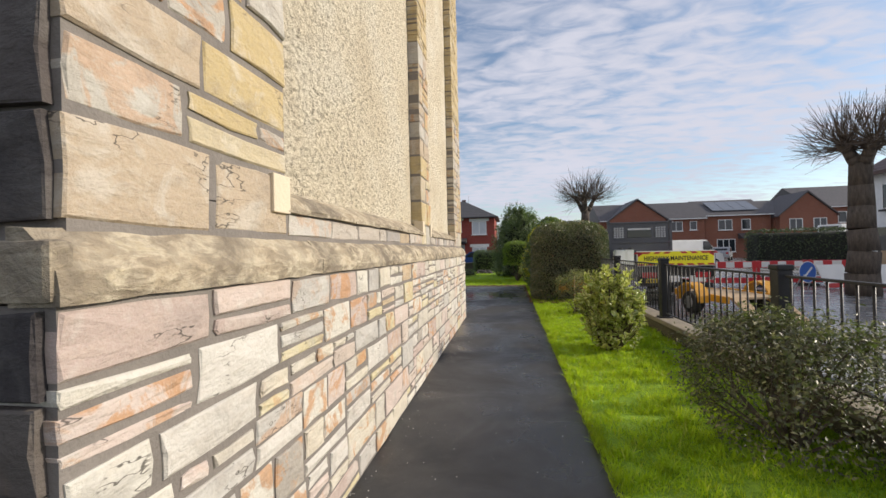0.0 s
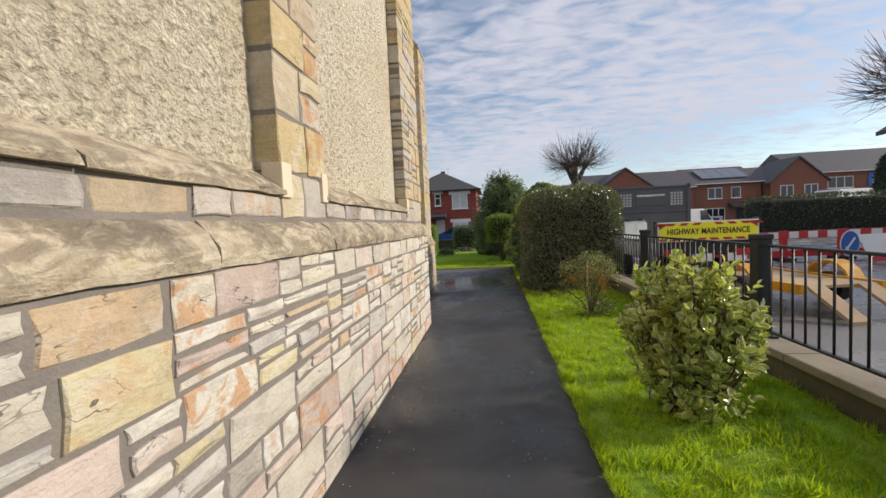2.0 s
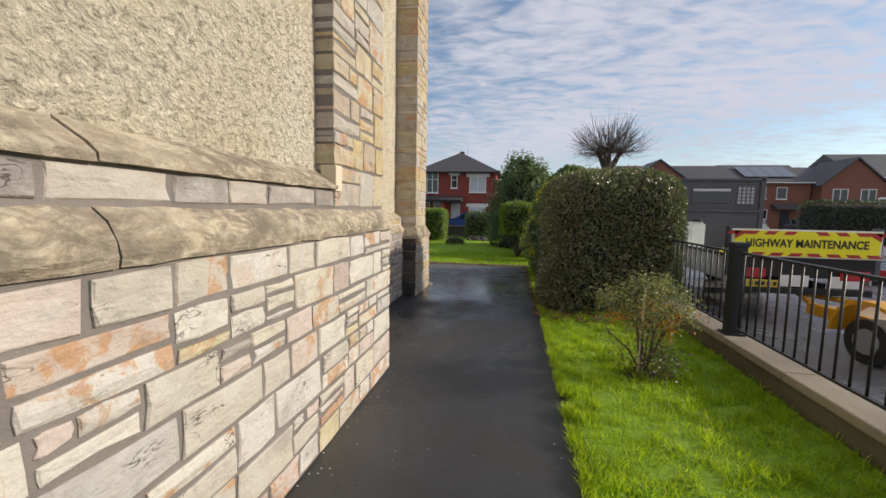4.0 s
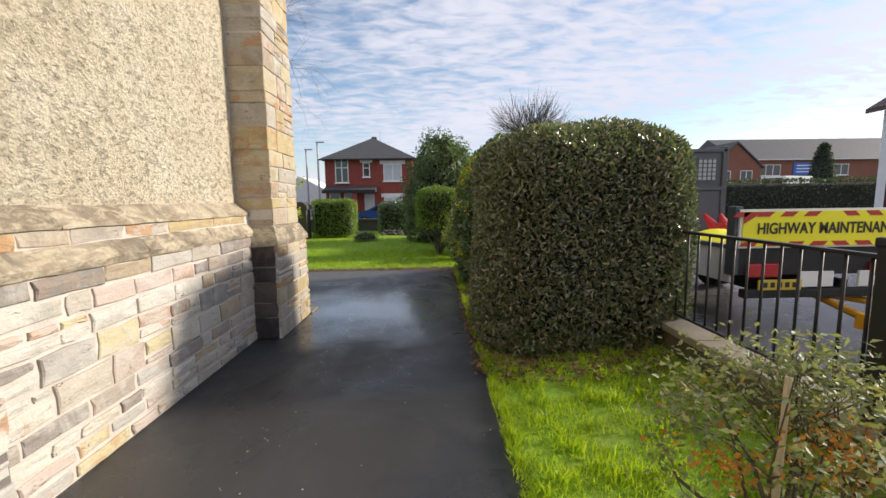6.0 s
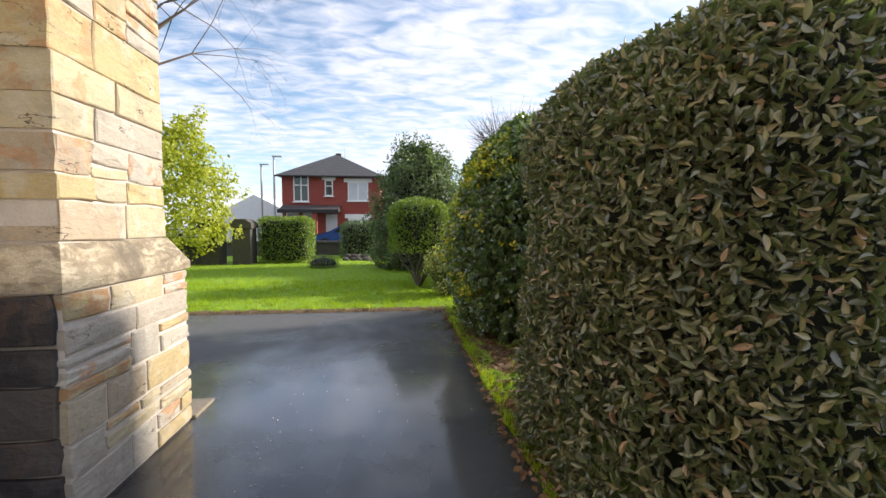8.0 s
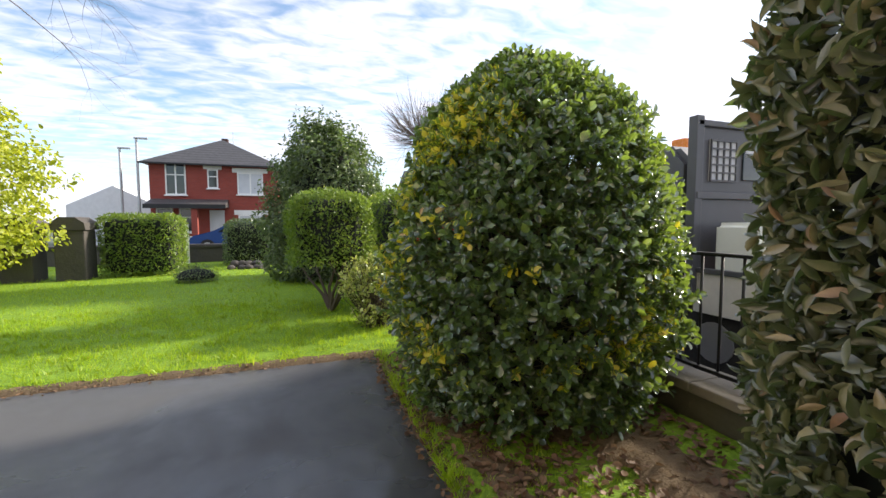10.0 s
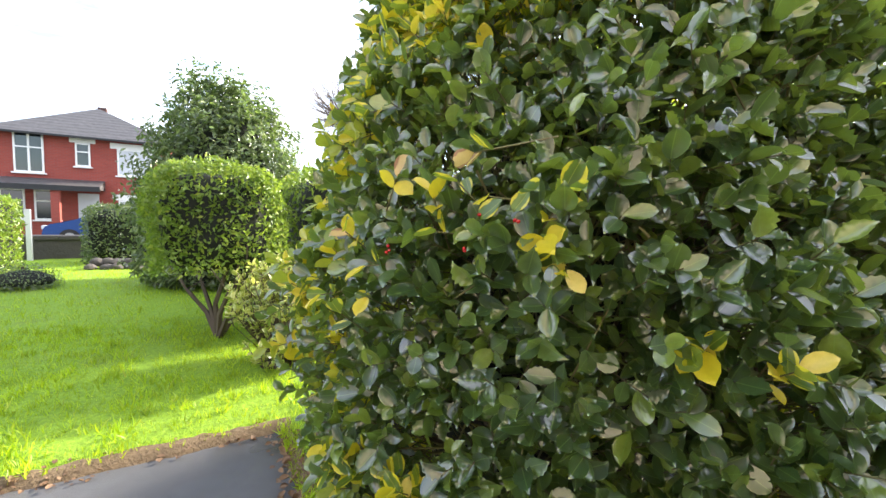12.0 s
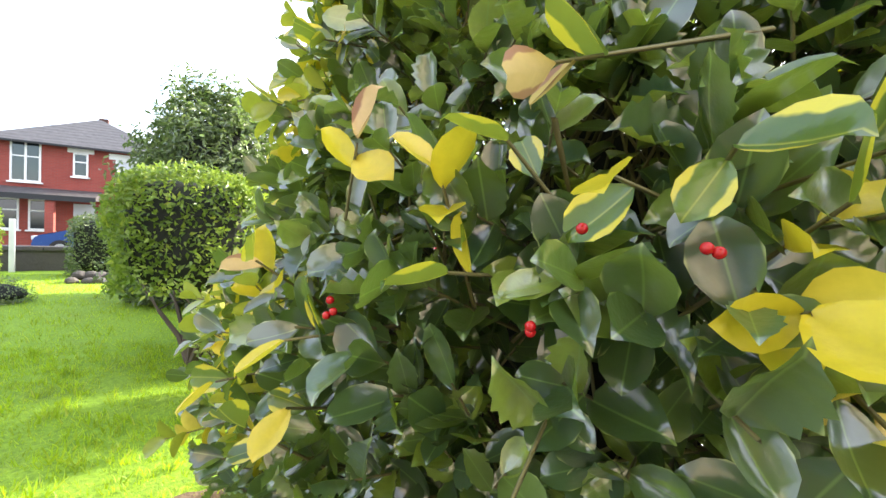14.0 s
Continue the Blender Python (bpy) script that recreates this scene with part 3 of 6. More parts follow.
def lay(cells, material, parent, place, gap=0.019, depth=0.06, proud=0.0, corner=None, corner_depth=0.3, name="stone"):
    """Lays blocks on a wall; those that start at u = corner reach deeper, to show their side."""
    for c in cells:
        d = corner_depth if corner is not None and abs(c[0] - corner) < 1e-4 else depth
        me = stone(c, gap * STONES.uniform(0.7, 1.5), d, proud + STONES.uniform(-0.005, 0.006), place)
        me.materials.append(material)
        ob = new(name, me)
        ob.parent = parent


def moulding(parent, name, outline, y0, y1, lengths, material=M_DRESSED):
    """A run of moulded blocks with the given outline in x and z."""
    y = y0
    while y < y1 - 0.01:
        w = STONES.uniform(*lengths)
        if y1 - y - w < lengths[0]:
            w = y1 - y
        bm = bmesh.new()
        steps = max(2, int(w / 0.12))
        rings = []
        for i in range(steps + 1):
            yy = y + 0.003 + (w - 0.006) * i / steps
            rings.append([bm.verts.new((x + STONES.uniform(-0.006, 0.006), yy, z + STONES.uniform(-0.005, 0.005))) for x, z in outline])
        k = len(outline)
        for a, b in zip(rings, rings[1:]):
            for i in range(k):
                bm.faces.new((a[i], a[(i + 1) % k], b[(i + 1) % k], b[i]))
        bm.faces.new(rings[0]), bm.faces.new(rings[-1][::-1])
        part(name, bm, material, parent)
        y += w


# ---- foliage ----
def leaf_shape(kind):
    """Points and triangles of one leaf along +x, its face up +z, one unit long."""
    if kind == "blade":
        return np.array([(0, -0.03, 0), (0, 0.03, 0), (0.55, 0.02, 0.05), (0.55, -0.02, 0.05), (1, 0, 0.22)]), [(0, 1, 2), (0, 2, 3), (3, 2, 4)]
    if kind == "small":
        return np.array([(0, 0, 0), (0.35, 0.24, 0.05), (1, 0, -0.03), (0.35, -0.24, 0.05), (0.5, 0, -0.03)]), [(0, 4, 1), (1, 4, 2), (0, 3, 4), (3, 2, 4)]
    if kind == "lance":
        e = [(0.10, 0.075), (0.30, 0.165), (0.55, 0.175), (0.80, 0.09)]
        wave = (0.02, 0.06, 0.06, 0.02)
    elif kind == "oval":
        e = [(0.06, 0.07), (0.18, 0.18), (0.38, 0.29), (0.60, 0.33), (0.80, 0.27), (0.94, 0.13)]
        wave = (0.02, 0.04, 0.06, 0.05, 0.03, 0.0)
    else:
        e = [(0.06, 0.08), (0.18, 0.21), (0.30, 0.27), (0.37, 0.26), (0.47, 0.32), (0.54, 0.285), (0.66, 0.30), (0.72, 0.23), (0.84, 0.19), (0.89, 0.10)]
        wave = (0.02, 0.04, 0.09, 0.05, 0.10, 0.05, 0.09, 0.04, 0.06, 0.0)
    k = len(e)
    pts = [(0, 0, 0)] + [(x, 0, -0.035 * math.sin(x * 3.1)) for x, _ in e] + [(1, 0, -0.06)]
    pts += [(x, y, 0.03 + w) for (x, y), w in zip(e, wave)] + [(x, -y, 0.03 + w) for (x, y), w in zip(e, wave)]
    tri = []
    for side in (0, 1):
        o = k + 2 + side * k
        rim = [0] + [o + i for i in range(k)] + [k + 1]
        mid = [0] + list(range(1, k + 1)) + [k + 1]
        for i in range(k + 1):
            a, b, c, d = mid[i], mid[i + 1], rim[i + 1], rim[i]
            for t in ((a, b, c), (a, c, d)):
                if len(set(t)) == 3:
                    tri.append(t if side == 0 else t[::-1])
    return np.array(pts, float), tri


def mark_rim(me, values):
    """How far each point lies from the midrib, 0 to 1."""
    at = me.attributes.new("rim", "FLOAT", "POINT")
    at.data.foreach_set("value", np.asarray(values, np.float32))
    me.shade_smooth()


def leaf_mesh(P, N, size, kind, rng, spread=0.9, droop=0.0):
    """One mesh of many leaves at the points P, faced roughly along N."""
    pts, tri = leaf_shape(kind)
    n = len(P)
    nrm = N + rng.normal(0, spread * 0.62, (n, 3))
    nrm /= np.linalg.norm(nrm, axis=1)[:, None] + 1e-9
    ax = rng.normal(0, 1, (n, 3)) + N * 0.4
    ax[:, 2] -= droop
    ax -= (ax * nrm).sum(1)[:, None] * nrm
    ax /= np.linalg.norm(ax, axis=1)[:, None] + 1e-9
    ay = np.cross(nrm, ax)
    s = rng.uniform(size[0], size[1], n)[:, None, None]
    bend = rng.uniform(0.4, 2.8, n)[:, None, None]
    V = P[:, None, :] + s * (pts[None, :, 0:1] * ax[:, None] + pts[None, :, 1:2] * ay[:, None] + bend * pts[None, :, 2:3] * nrm[:, None])
    F = (np.array(tri)[None] + (np.arange(n) * len(pts))[:, None, None]).reshape(-1, 3)
    me = fast_mesh(V.reshape(-1, 3), F)
    mark_rim(me, np.tile(np.abs(pts[:, 1]) / np.abs(pts[:, 1]).max(), n))
    return me


def spray_axes(rng, A, N, k, first=0.25):
    """Leaves that spiral up the twigs A: for each, how far along it stands, the way it points and the way it faces."""
    n = len(A)
    side = np.cross(A, rng.normal(0, 1, (n, 3)))
    side /= np.linalg.norm(side, axis=1)[:, None] + 1e-9
    other = np.cross(A, side)
    f = np.linspace(first, 1.0, k)[None] + rng.normal(0, 0.04, (n, k))
    turn = np.arange(k)[None] * 2.4 + rng.uniform(0, 6.28, (n, 1)) + rng.normal(0, 0.25, (n, k))
    lean = 1.35 - 0.75 * f + rng.normal(0, 0.16, (n, k))
    out = side[:, None] * np.cos(turn)[..., None] + other[:, None] * np.sin(turn)[..., None]
    D = A[:, None] * np.cos(lean)[..., None] + out * np.sin(lean)[..., None]
    F = A[:, None] * 1.0 + N[:, None] * 0.35 + np.array([0, 0, 0.25]) + rng.normal(0, 0.28, (n, k, 3))
    F -= (F * D).sum(-1)[..., None] * D
    F /= np.linalg.norm(F, axis=-1)[..., None] + 1e-9
    return f, D, F


def leaves_on(P, D, F, size, kind, rng):
    """One mesh of leaves at P that point along D and face F."""
    pts, tri = leaf_shape(kind)
    n = len(P)
    W = np.cross(F, D)
    s = rng.uniform(size[0], size[1], n)[:, None, None]
    wide = rng.uniform(0.8, 1.15, n)[:, None, None]
    bend = rng.uniform(0.4, 2.6, n)[:, None, None]
    curl = (rng.uniform(-0.25, 0.12, n)[:, None] * pts[None, :, 0] ** 2)[..., None]
    V = P[:, None] + s * (pts[None, :, 0:1] * D[:, None] + wide * pts[None, :, 1:2] * W[:, None] + (bend * pts[None, :, 2:3] + curl) * F[:, None])
    T = (np.array(tri)[None] + (np.arange(n) * len(pts))[:, None, None]).reshape(-1, 3)
    me = fast_mesh(V.reshape(-1, 3), T)
    mark_rim(me, np.tile(np.abs(pts[:, 1]) / np.abs(pts[:, 1]).max(), n))
    return me


def thin_rods(P, Q, r0, r1):
    """One mesh of three-sided twigs from P to Q."""
    n = len(P)
    A = Q - P
    A = A / (np.linalg.norm(A, axis=1)[:, None] + 1e-9)
    u = np.cross(A, np.array([0.3, 0.5, 0.81]))
    u /= np.linalg.norm(u, axis=1)[:, None] + 1e-9
    w = np.cross(A, u)
    V = np.zeros((n, 6, 3))
    for i in range(3):
        c, d = math.cos(i * 2.094), math.sin(i * 2.094)
        V[:, i], V[:, i + 3] = P + (u * c + w * d) * r0, Q + (u * c + w * d) * r1
    face = np.array([(0, 1, 4, 3), (1, 2, 5, 4), (2, 0, 3, 5)])
    return fast_mesh(V.reshape(-1, 3), (face[None] + (np.arange(n) * 6)[:, None, None]).reshape(-1, 4))


def lumps(P, scale, amount):
    """Smooth uneven offsets for points."""
    return np.array([noise.noise(Vector(p) * scale) for p in P])[:, None] * amount


def on_block(rng, n, lo, hi, r):
    """Points and normals on a block with rounded edges, without its underside."""
    lo, hi = np.array(lo, float), np.array(hi, float)
    d = hi - lo
    areas = np.array([d[1] * d[2], d[1] * d[2], d[0] * d[2], d[0] * d[2], d[0] * d[1]])
    side = rng.choice(5, n, p=areas / areas.sum())
    P = lo + rng.random((n, 3)) * d
    for k, (a, end) in enumerate(((0, lo), (0, hi), (1, lo), (1, hi), (2, hi))):
        P[side == k, a] = end[a]
    inner_lo, inner_hi = lo + r, hi - r
    inner_lo[2] = lo[2]
    C = np.clip(P, inner_lo, inner_hi)
    N = P - C
    N /= np.linalg.norm(N, axis=1)[:, None] + 1e-9
    return C + N * r, N


def on_dome(rng, n, centre, radius, low, high, squash=2.6):
    """Points and normals on an upright egg: a wall that closes to a dome."""
    th = rng.uniform(0, 2 * math.pi, n)
    h = rng.uniform(0, 1, n) ** 0.9
    prof = (1 - h ** squash) ** (1 / 2.0)
    prof = prof * (0.86 + 0.14 * np.minimum(1, h * 4))
    P = np.stack([centre[0] + radius[0] * prof * np.cos(th), centre[1] + radius[1] * prof * np.sin(th), low + (high - low) * h], 1)
    N = np.stack([np.cos(th) * prof, np.sin(th) * prof, 0.42 + 1.2 * h ** 4], 1)
    N /= np.linalg.norm(N, axis=1)[:, None]
    return P, N


def core_block(lo, hi, r, seed=1):
    bm = box(*lo, *hi)
    bmesh.ops.bevel(bm, geom=list(bm.edges), offset=r, segments=3, affect="EDGES", profile=0.5)
    bmesh.ops.triangulate(bm, faces=bm.faces)
    return bm


def core_dome(centre, radius, low, high, squash=2.6):
    bm = bmesh.new()
    rings, k = [], 20
    for i in range(9):
        h = i / 8 * 0.985
        pr = (1 - h ** squash) ** 0.5 * (0.86 + 0.14 * min(1, h * 4))
        rings.append([bm.verts.new((centre[0] + radius[0] * pr * math.cos(a * 2 * math.pi / k), centre[1] + radius[1] * pr * math.sin(a * 2 * math.pi / k), low + (high - low) * h)) for a in range(k)])
    for a, b in zip(rings, rings[1:]):
        for i in range(k):
            bm.faces.new((a[i], a[(i + 1) % k], b[(i + 1) % k], b[i]))
    bm.faces.new(rings[0][::-1]), bm.faces.new(rings[-1])
    return bm


def branches(rng, base, top, r, count, reach, twigs=5, depth=2, lift=0.5):
    """A bmesh of stems that fork upwards from base."""
    bm = bmesh.new()

    def grow(p, d, length, rad, left):
        q = p
        for _ in range(2):
            d = (d + Vector(rng.normal(0, 0.16, 3))).normalized()
            q2 = q + d * length / 2
            rod(q, q2, rad, rad * 0.75, 5 if rad > 0.02 else 3, bm)
            q, rad = q2, rad * 0.75
        if left:
            for _ in range(twigs):
                grow(q, (d + Vector(rng.normal(0, 0.5, 3)) + Vector((0, 0, lift * 0.3))).normalized(), length * rng.uniform(0.5, 0.8), rad * 0.6, left - 1)
    for _ in range(count):
        d = Vector((rng.normal(0, reach), rng.normal(0, reach), 1)).normalized()
        grow(Vector(base), d, top, r, depth)
    return bm


# ---- ground ----
bm = bmesh.new()
bmesh.ops.create_grid(bm, x_segments=24, y_segments=24, size=1500)
for v in bm.verts:
    v.co.z = -0.16
ground = tagged(part("ground", bm, M_FARGREEN, None), "wide ground of distant greens and yards", "ground", kind="structure")
tagged(part("road", box(4.15, -60, -0.30, 60, 140, -0.14), M_ROAD, None), "grey wet asphalt road beside the church garden", "road", kind="structure")
tagged(part("pavement", box(3.35, -60, -0.30, 4.03, 140, -0.03), M_PAVE, None), "grey asphalt pavement along the railings", "pavement", kind="structure")
kerb = thing("kerb", "grey concrete kerb stones between pavement and road", "kerb", kind="structure")
for i in range(34):
    part("kerb_stone", box(4.035, -3 + i * 0.92, -0.30, 4.15, -3 + i * 0.92 + 0.912, -0.025, 0.012), M_KERB, kerb)
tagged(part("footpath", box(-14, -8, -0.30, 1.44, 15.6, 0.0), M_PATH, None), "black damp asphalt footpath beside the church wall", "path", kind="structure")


def lawn_sheet(x0, x1, y0, y1, step, wavy):
    nx, ny = int((x1 - x0) / step) + 1, int((y1 - y0) / step) + 1
    xs, ys = np.linspace(x0, x1, nx), np.linspace(y0, y1, ny)
    V = np.zeros((ny, nx, 3))
    for j, y in enumerate(ys):
        for i, x in enumerate(xs):
            z = 0.030 + (0.08 * min(1, max(0, (x - 1.9) / 1.1)) if "x" in wavy else 0) + 0.018 * noise.noise(Vector((x * 1.3, y * 1.3, 0))) + 0.016 * noise.noise(Vector((x * 4.2, y * 4.2, 4)))
            ex = 0.045 * noise.noise(Vector((3, y * 2.2, 1))) + 0.03 * noise.noise(Vector((5, y * 7, 1))) if (i == 0 and "x" in wavy) else 0
            ey = 0.05 * noise.noise(Vector((x * 2.0, 3, 2))) + 0.03 * noise.noise(Vector((x * 7, 3, 2))) if (j == 0 and "y" in wavy) else 0
            drop = -0.05 if (i == 0 and "x" in wavy) or (j == 0 and "y" in wavy) else 0
            V[j, i] = (x + ex, y + ey, z + drop)
    a = (np.arange(ny - 1)[:, None] * nx + np.arange(nx - 1)[None]).ravel()
    return fast_mesh(V.reshape(-1, 3), np.stack([a, a + 1, a + nx + 1, a + nx], 1))


lawn = tagged(part("lawn", lawn_sheet(1.36, 3.08, -5, 15.62, 0.07, "x"), M_TURF, None), "bright green mown lawn strip beside the path", "lawn", kind="structure")
back_lawn = tagged(part("lawn", lawn_sheet(-14, 3.08, 15.58, 27.5, 0.14, "y"), M_TURF, None), "green sunlit garden lawn with long shadows", "lawn", kind="structure")


def grass(name, x0, x1, y0, y1, count, size, rng, parent_label, edge=False):
    x = rng.uniform(x0, x1, count) if not edge else x0 + np.abs(rng.normal(0, 0.05, count))
    y = rng.uniform(y0, y1, count)
    keep = np.array([noise.noise(Vector((a * 3, b * 3, 5))) for a, b in zip(x, y)]) > -0.45
    P = np.stack([x, y, 0.022 + np.where(y < 15.5, 0.08 * np.clip((x - 1.9) / 1.1, 0, 1), 0)], 1)[keep]
    N = np.stack([rng.normal(0, 1, len(P)), rng.normal(0, 1, len(P)), np.full(len(P), 0.25)], 1)
    N /= np.linalg.norm(N, axis=1)[:, None]
    pts, tri = leaf_shape("blade")
    up = np.stack([rng.normal(0, 0.42, len(P)), rng.normal(0, 0.42, len(P)), np.ones(len(P))], 1)
    up /= np.linalg.norm(up, axis=1)[:, None]
    side = np.cross(up, N)
    side /= np.linalg.norm(side, axis=1)[:, None]
    tuft = np.array([noise.noise(Vector((a * 5, b * 5, 9))) for a, b in P[:, :2]])
    coarse = np.array([noise.noise(Vector((a * 11, b * 11, 3))) for a, b in P[:, :2]])
    s = (rng.uniform(size[0], size[1], len(P)) * (1.0 + 0.9 * tuft + 0.6 * coarse))[:, None, None]
    face = np.cross(side, up)
    V = P[:, None] + s * (pts[None, :, 0:1] * up[:, None] + 2.0 * pts[None, :, 1:2] * side[:, None] + 2.0 * pts[None, :, 2:3] * face[:, None])
    F = (np.array(tri)[None] + (np.arange(len(P)) * len(pts))[:, None, None]).reshape(-1, 3)
    return tagged(part(name, fast_mesh(V.reshape(-1, 3), F), M_BLADE, None), parent_label, "grass", kind="stuff")


def earth_edge(label, line, width, seed, lift=0.0):
    """A ragged low bank of earth along a line of points."""
    rng = np.random.default_rng(seed)
    (ax, ay), (bx, by) = line
    k = int(math.hypot(bx - ax, by - ay) / 0.05)
    along = Vector((bx - ax, by - ay, 0)).normalized()
    side = Vector((-along.y, along.x, 0))
    V, F = [], []
    for i in range(k + 1):
        c = Vector((ax, ay, 0)).lerp(Vector((bx, by, 0)), i / k)
        w = width * (0.7 + 0.9 * abs(noise.noise(Vector((i * 0.16, seed, 0)))) + 0.3 * noise.noise(Vector((i * 0.7, seed, 3))))
        for q, h in ((-1, -0.02), (-0.6, 0.014), (0, 0.032), (0.6, 0.045), (1, -0.01)):
            V.append(c + side * (q * w) + Vector((0, 0, h + lift + rng.normal(0, 0.005))))
    for i in range(k):
        for j in range(4):
            F.append((i * 5 + j, i * 5 + 5 + j, i * 5 + 6 + j, i * 5 + 1 + j))
    return tagged(part("soil_edge", fast_mesh(np.array(V), np.array(F)), M_EARTH, None), label, "soil", kind="structure")


earth_edge("brown earth with dead leaves along the lawn edge", ((-9.0, 15.56), (1.42, 15.56)), 0.085, 3)
earth_edge("brown earth strip between path and lawn", ((1.37, 15.6), (1.37, 12.2)), 0.06, 4)
earth_edge("bare brown earth under the holly", ((1.75, 12.6), (1.75, 15.4)), 0.38, 5)
earth_edge("bare brown earth between holly and low wall", ((2.62, 12.3), (2.62, 15.4)), 0.42, 8, 0.07)
earth_edge("brown earth and twigs under the clipped hedge", ((1.5, 10.02), (3.0, 10.02)), 0.24, 6)
earth_edge("brown earth and twigs beside the clipped hedge", ((1.42, 12.1), (1.42, 10.0)), 0.09, 7)
RNG = np.random.default_rng(11)
grass("grass", 1.36, 3.06, -1.5, 10.6, 95000, (0.03, 0.075), RNG, "short bright green grass blades of the lawn strip")
grass("grass", 1.33, 1.5, -1.5, 15.5, 9000, (0.03, 0.075), RNG, "longer grass fringe overhanging the path edge", edge=True)
grass("grass", 1.36, 2.2, 11.0, 16.5, 9000, (0.02, 0.05), RNG, "thin grass beside the clipped hedges")
grass("grass", -7.0, 3.0, 15.55, 19.0, 60000, (0.03, 0.07), RNG, "bright green grass blades of the garden lawn")
grass("grass", -12.0, 3.0, 19.0, 26.5, 45000, (0.035, 0.07), RNG, "green grass further across the garden lawn")


# ---- church ----
WX, SX, RX = -0.285, -0.36, -0.50       # plinth face, upper stone face, render face
Y0, Y1 = -0.88, 7.60
church = thing("wall_church", "pale sandstone church wall with cream pebbledash panels", "church wall", kind="structure")
Y0U = -0.805                            # the upper stones stand back at the corner
part("wall_core", box(-9.0, Y0 + 0.012, -0.2, RX - 0.13, Y1 - 0.012, 1.50), M_MORTAR, church)
part("upper_core", box(-9.0, Y0U + 0.012, 1.50, RX - 0.13, Y1 - 0.012, 10.5), M_MORTAR, church)
part("plinth_backing", box(RX - 0.13, Y0 + 0.012, -0.2, WX - 0.008, Y1 - 0.012, 1.405), M_MORTAR, church)
part("course_backing", box(RX - 0.13, Y0U + 0.02, 1.40, SX - 0.008, Y1 - 0.02, 1.725), M_MORTAR, church)


def rough_sheet(x, y0, y1, z0, z1, step=0.05, amount=0.006, fine=15):
    ny, nz = int((y1 - y0) / step) + 1, int((z1 - z0) / step) + 1
    V = np.zeros((nz, ny, 3))
    for j, z in enumerate(np.linspace(z0, z1, nz)):
        for i, y in enumerate(np.linspace(y0, y1, ny)):
            V[j, i] = (x + amount * noise.noise(Vector((y * 4, z * 4, x))) + amount * 0.8 * noise.noise(Vector((y * fine, z * fine, x))), y, z)
    a = (np.arange(nz - 1)[:, None] * ny + np.arange(ny - 1)[None]).ravel()
    me = fast_mesh(V.reshape(-1, 3), np.stack([a, a + 1, a + ny + 1, a + ny], 1))
    me.shade_smooth()
    return me


for a, b in ((0.22, 3.42), (3.96, 6.52)):
    part("render_body", box(RX - 0.135, a - 0.05, 1.70, RX - 0.012, b + 0.05, 10.5), M_DASH, church)
    part("render_panel", rough_sheet(RX, a, b, 1.78, 4.6, 0.024, 0.007, 34), M_DASH, church, "cream pebbledash panel")
    part("render_panel", rough_sheet(RX, a, b, 4.6, 10.5, 0.06), M_DASH, church, "cream pebbledash panel")
    sill = [(SX + 0.022, 1.725), (SX + 0.020, 1.752), (SX - 0.02, 1.79), (RX - 0.02, 1.875), (RX - 0.06, 1.86), (RX - 0.06, 1.725)]
    moulding(church, "sloping_sill", sill, a, b, (0.7, 1.3))
for a, b in ((Y0U, 0.25), (3.40, 3.98), (6.50, Y1)):
    part("pilaster_backing", box(RX - 0.13, a + 0.014, 1.72, SX - 0.008, b - 0.014, 10.5), M_MORTAR, church)
band = [(WX + 0.012, 1.405), (WX + 0.016, 1.44), (WX + 0.008, 1.485), (WX - 0.03, 1.545), (SX - 0.015, 1.592), (SX - 0.06, 1.592), (SX - 0.06, 1.405)]
moulding(church, "plinth_band", band, Y0, Y1, (0.7, 1.4))

part("corner_band", box(-1.6, Y0 - 0.010, 1.41, WX + 0.004, Y0 + 0.05, 1.56, 0.02), M_DRESSED, church)

W2, R2 = -1.10, -1.27
Y2, Y3 = 7.55, 12.05
recess = thing("wall_recess", "set-back church wall of dark weathered stone under cream render", "church wall", kind="structure")
part("wall_core", box(-9.0, Y1 - 0.012, -0.2, R2 - 0.06, 11.94, 10.5), M_MORTAR_PALE, recess)
part("plinth_backing", box(R2 - 0.06, Y1, -0.2, W2 - 0.014, 11.94, 1.20), M_MORTAR_PALE, recess)
part("course_backing", box(R2 - 0.06, Y1, 1.18, W2 - 0.055, 11.9, 1.42), M_MORTAR_PALE, recess)
part("render_panel", rough_sheet(R2, Y1, 11.1, 1.46, 10.5, 0.04, 0.007, 25), M_DASH, recess, "cream pebbledash panel")
moulding(recess, "plinth_band", [(W2 + 0.010, 1.17), (W2 + 0.014, 1.21), (W2 - 0.005, 1.25), (W2 - 0.05, 1.31), (W2 - 0.1, 1.31), (W2 - 0.1, 1.17)], Y1, 11.05, (0.5, 1.1))
moulding(recess, "sloping_sill", [(W2 - 0.035, 1.405), (W2 - 0.04, 1.435), (R2 - 0.015, 1.55), (R2 - 0.06, 1.55), (R2 - 0.06, 1.405)], Y1, 11.1, (0.5, 1.0))

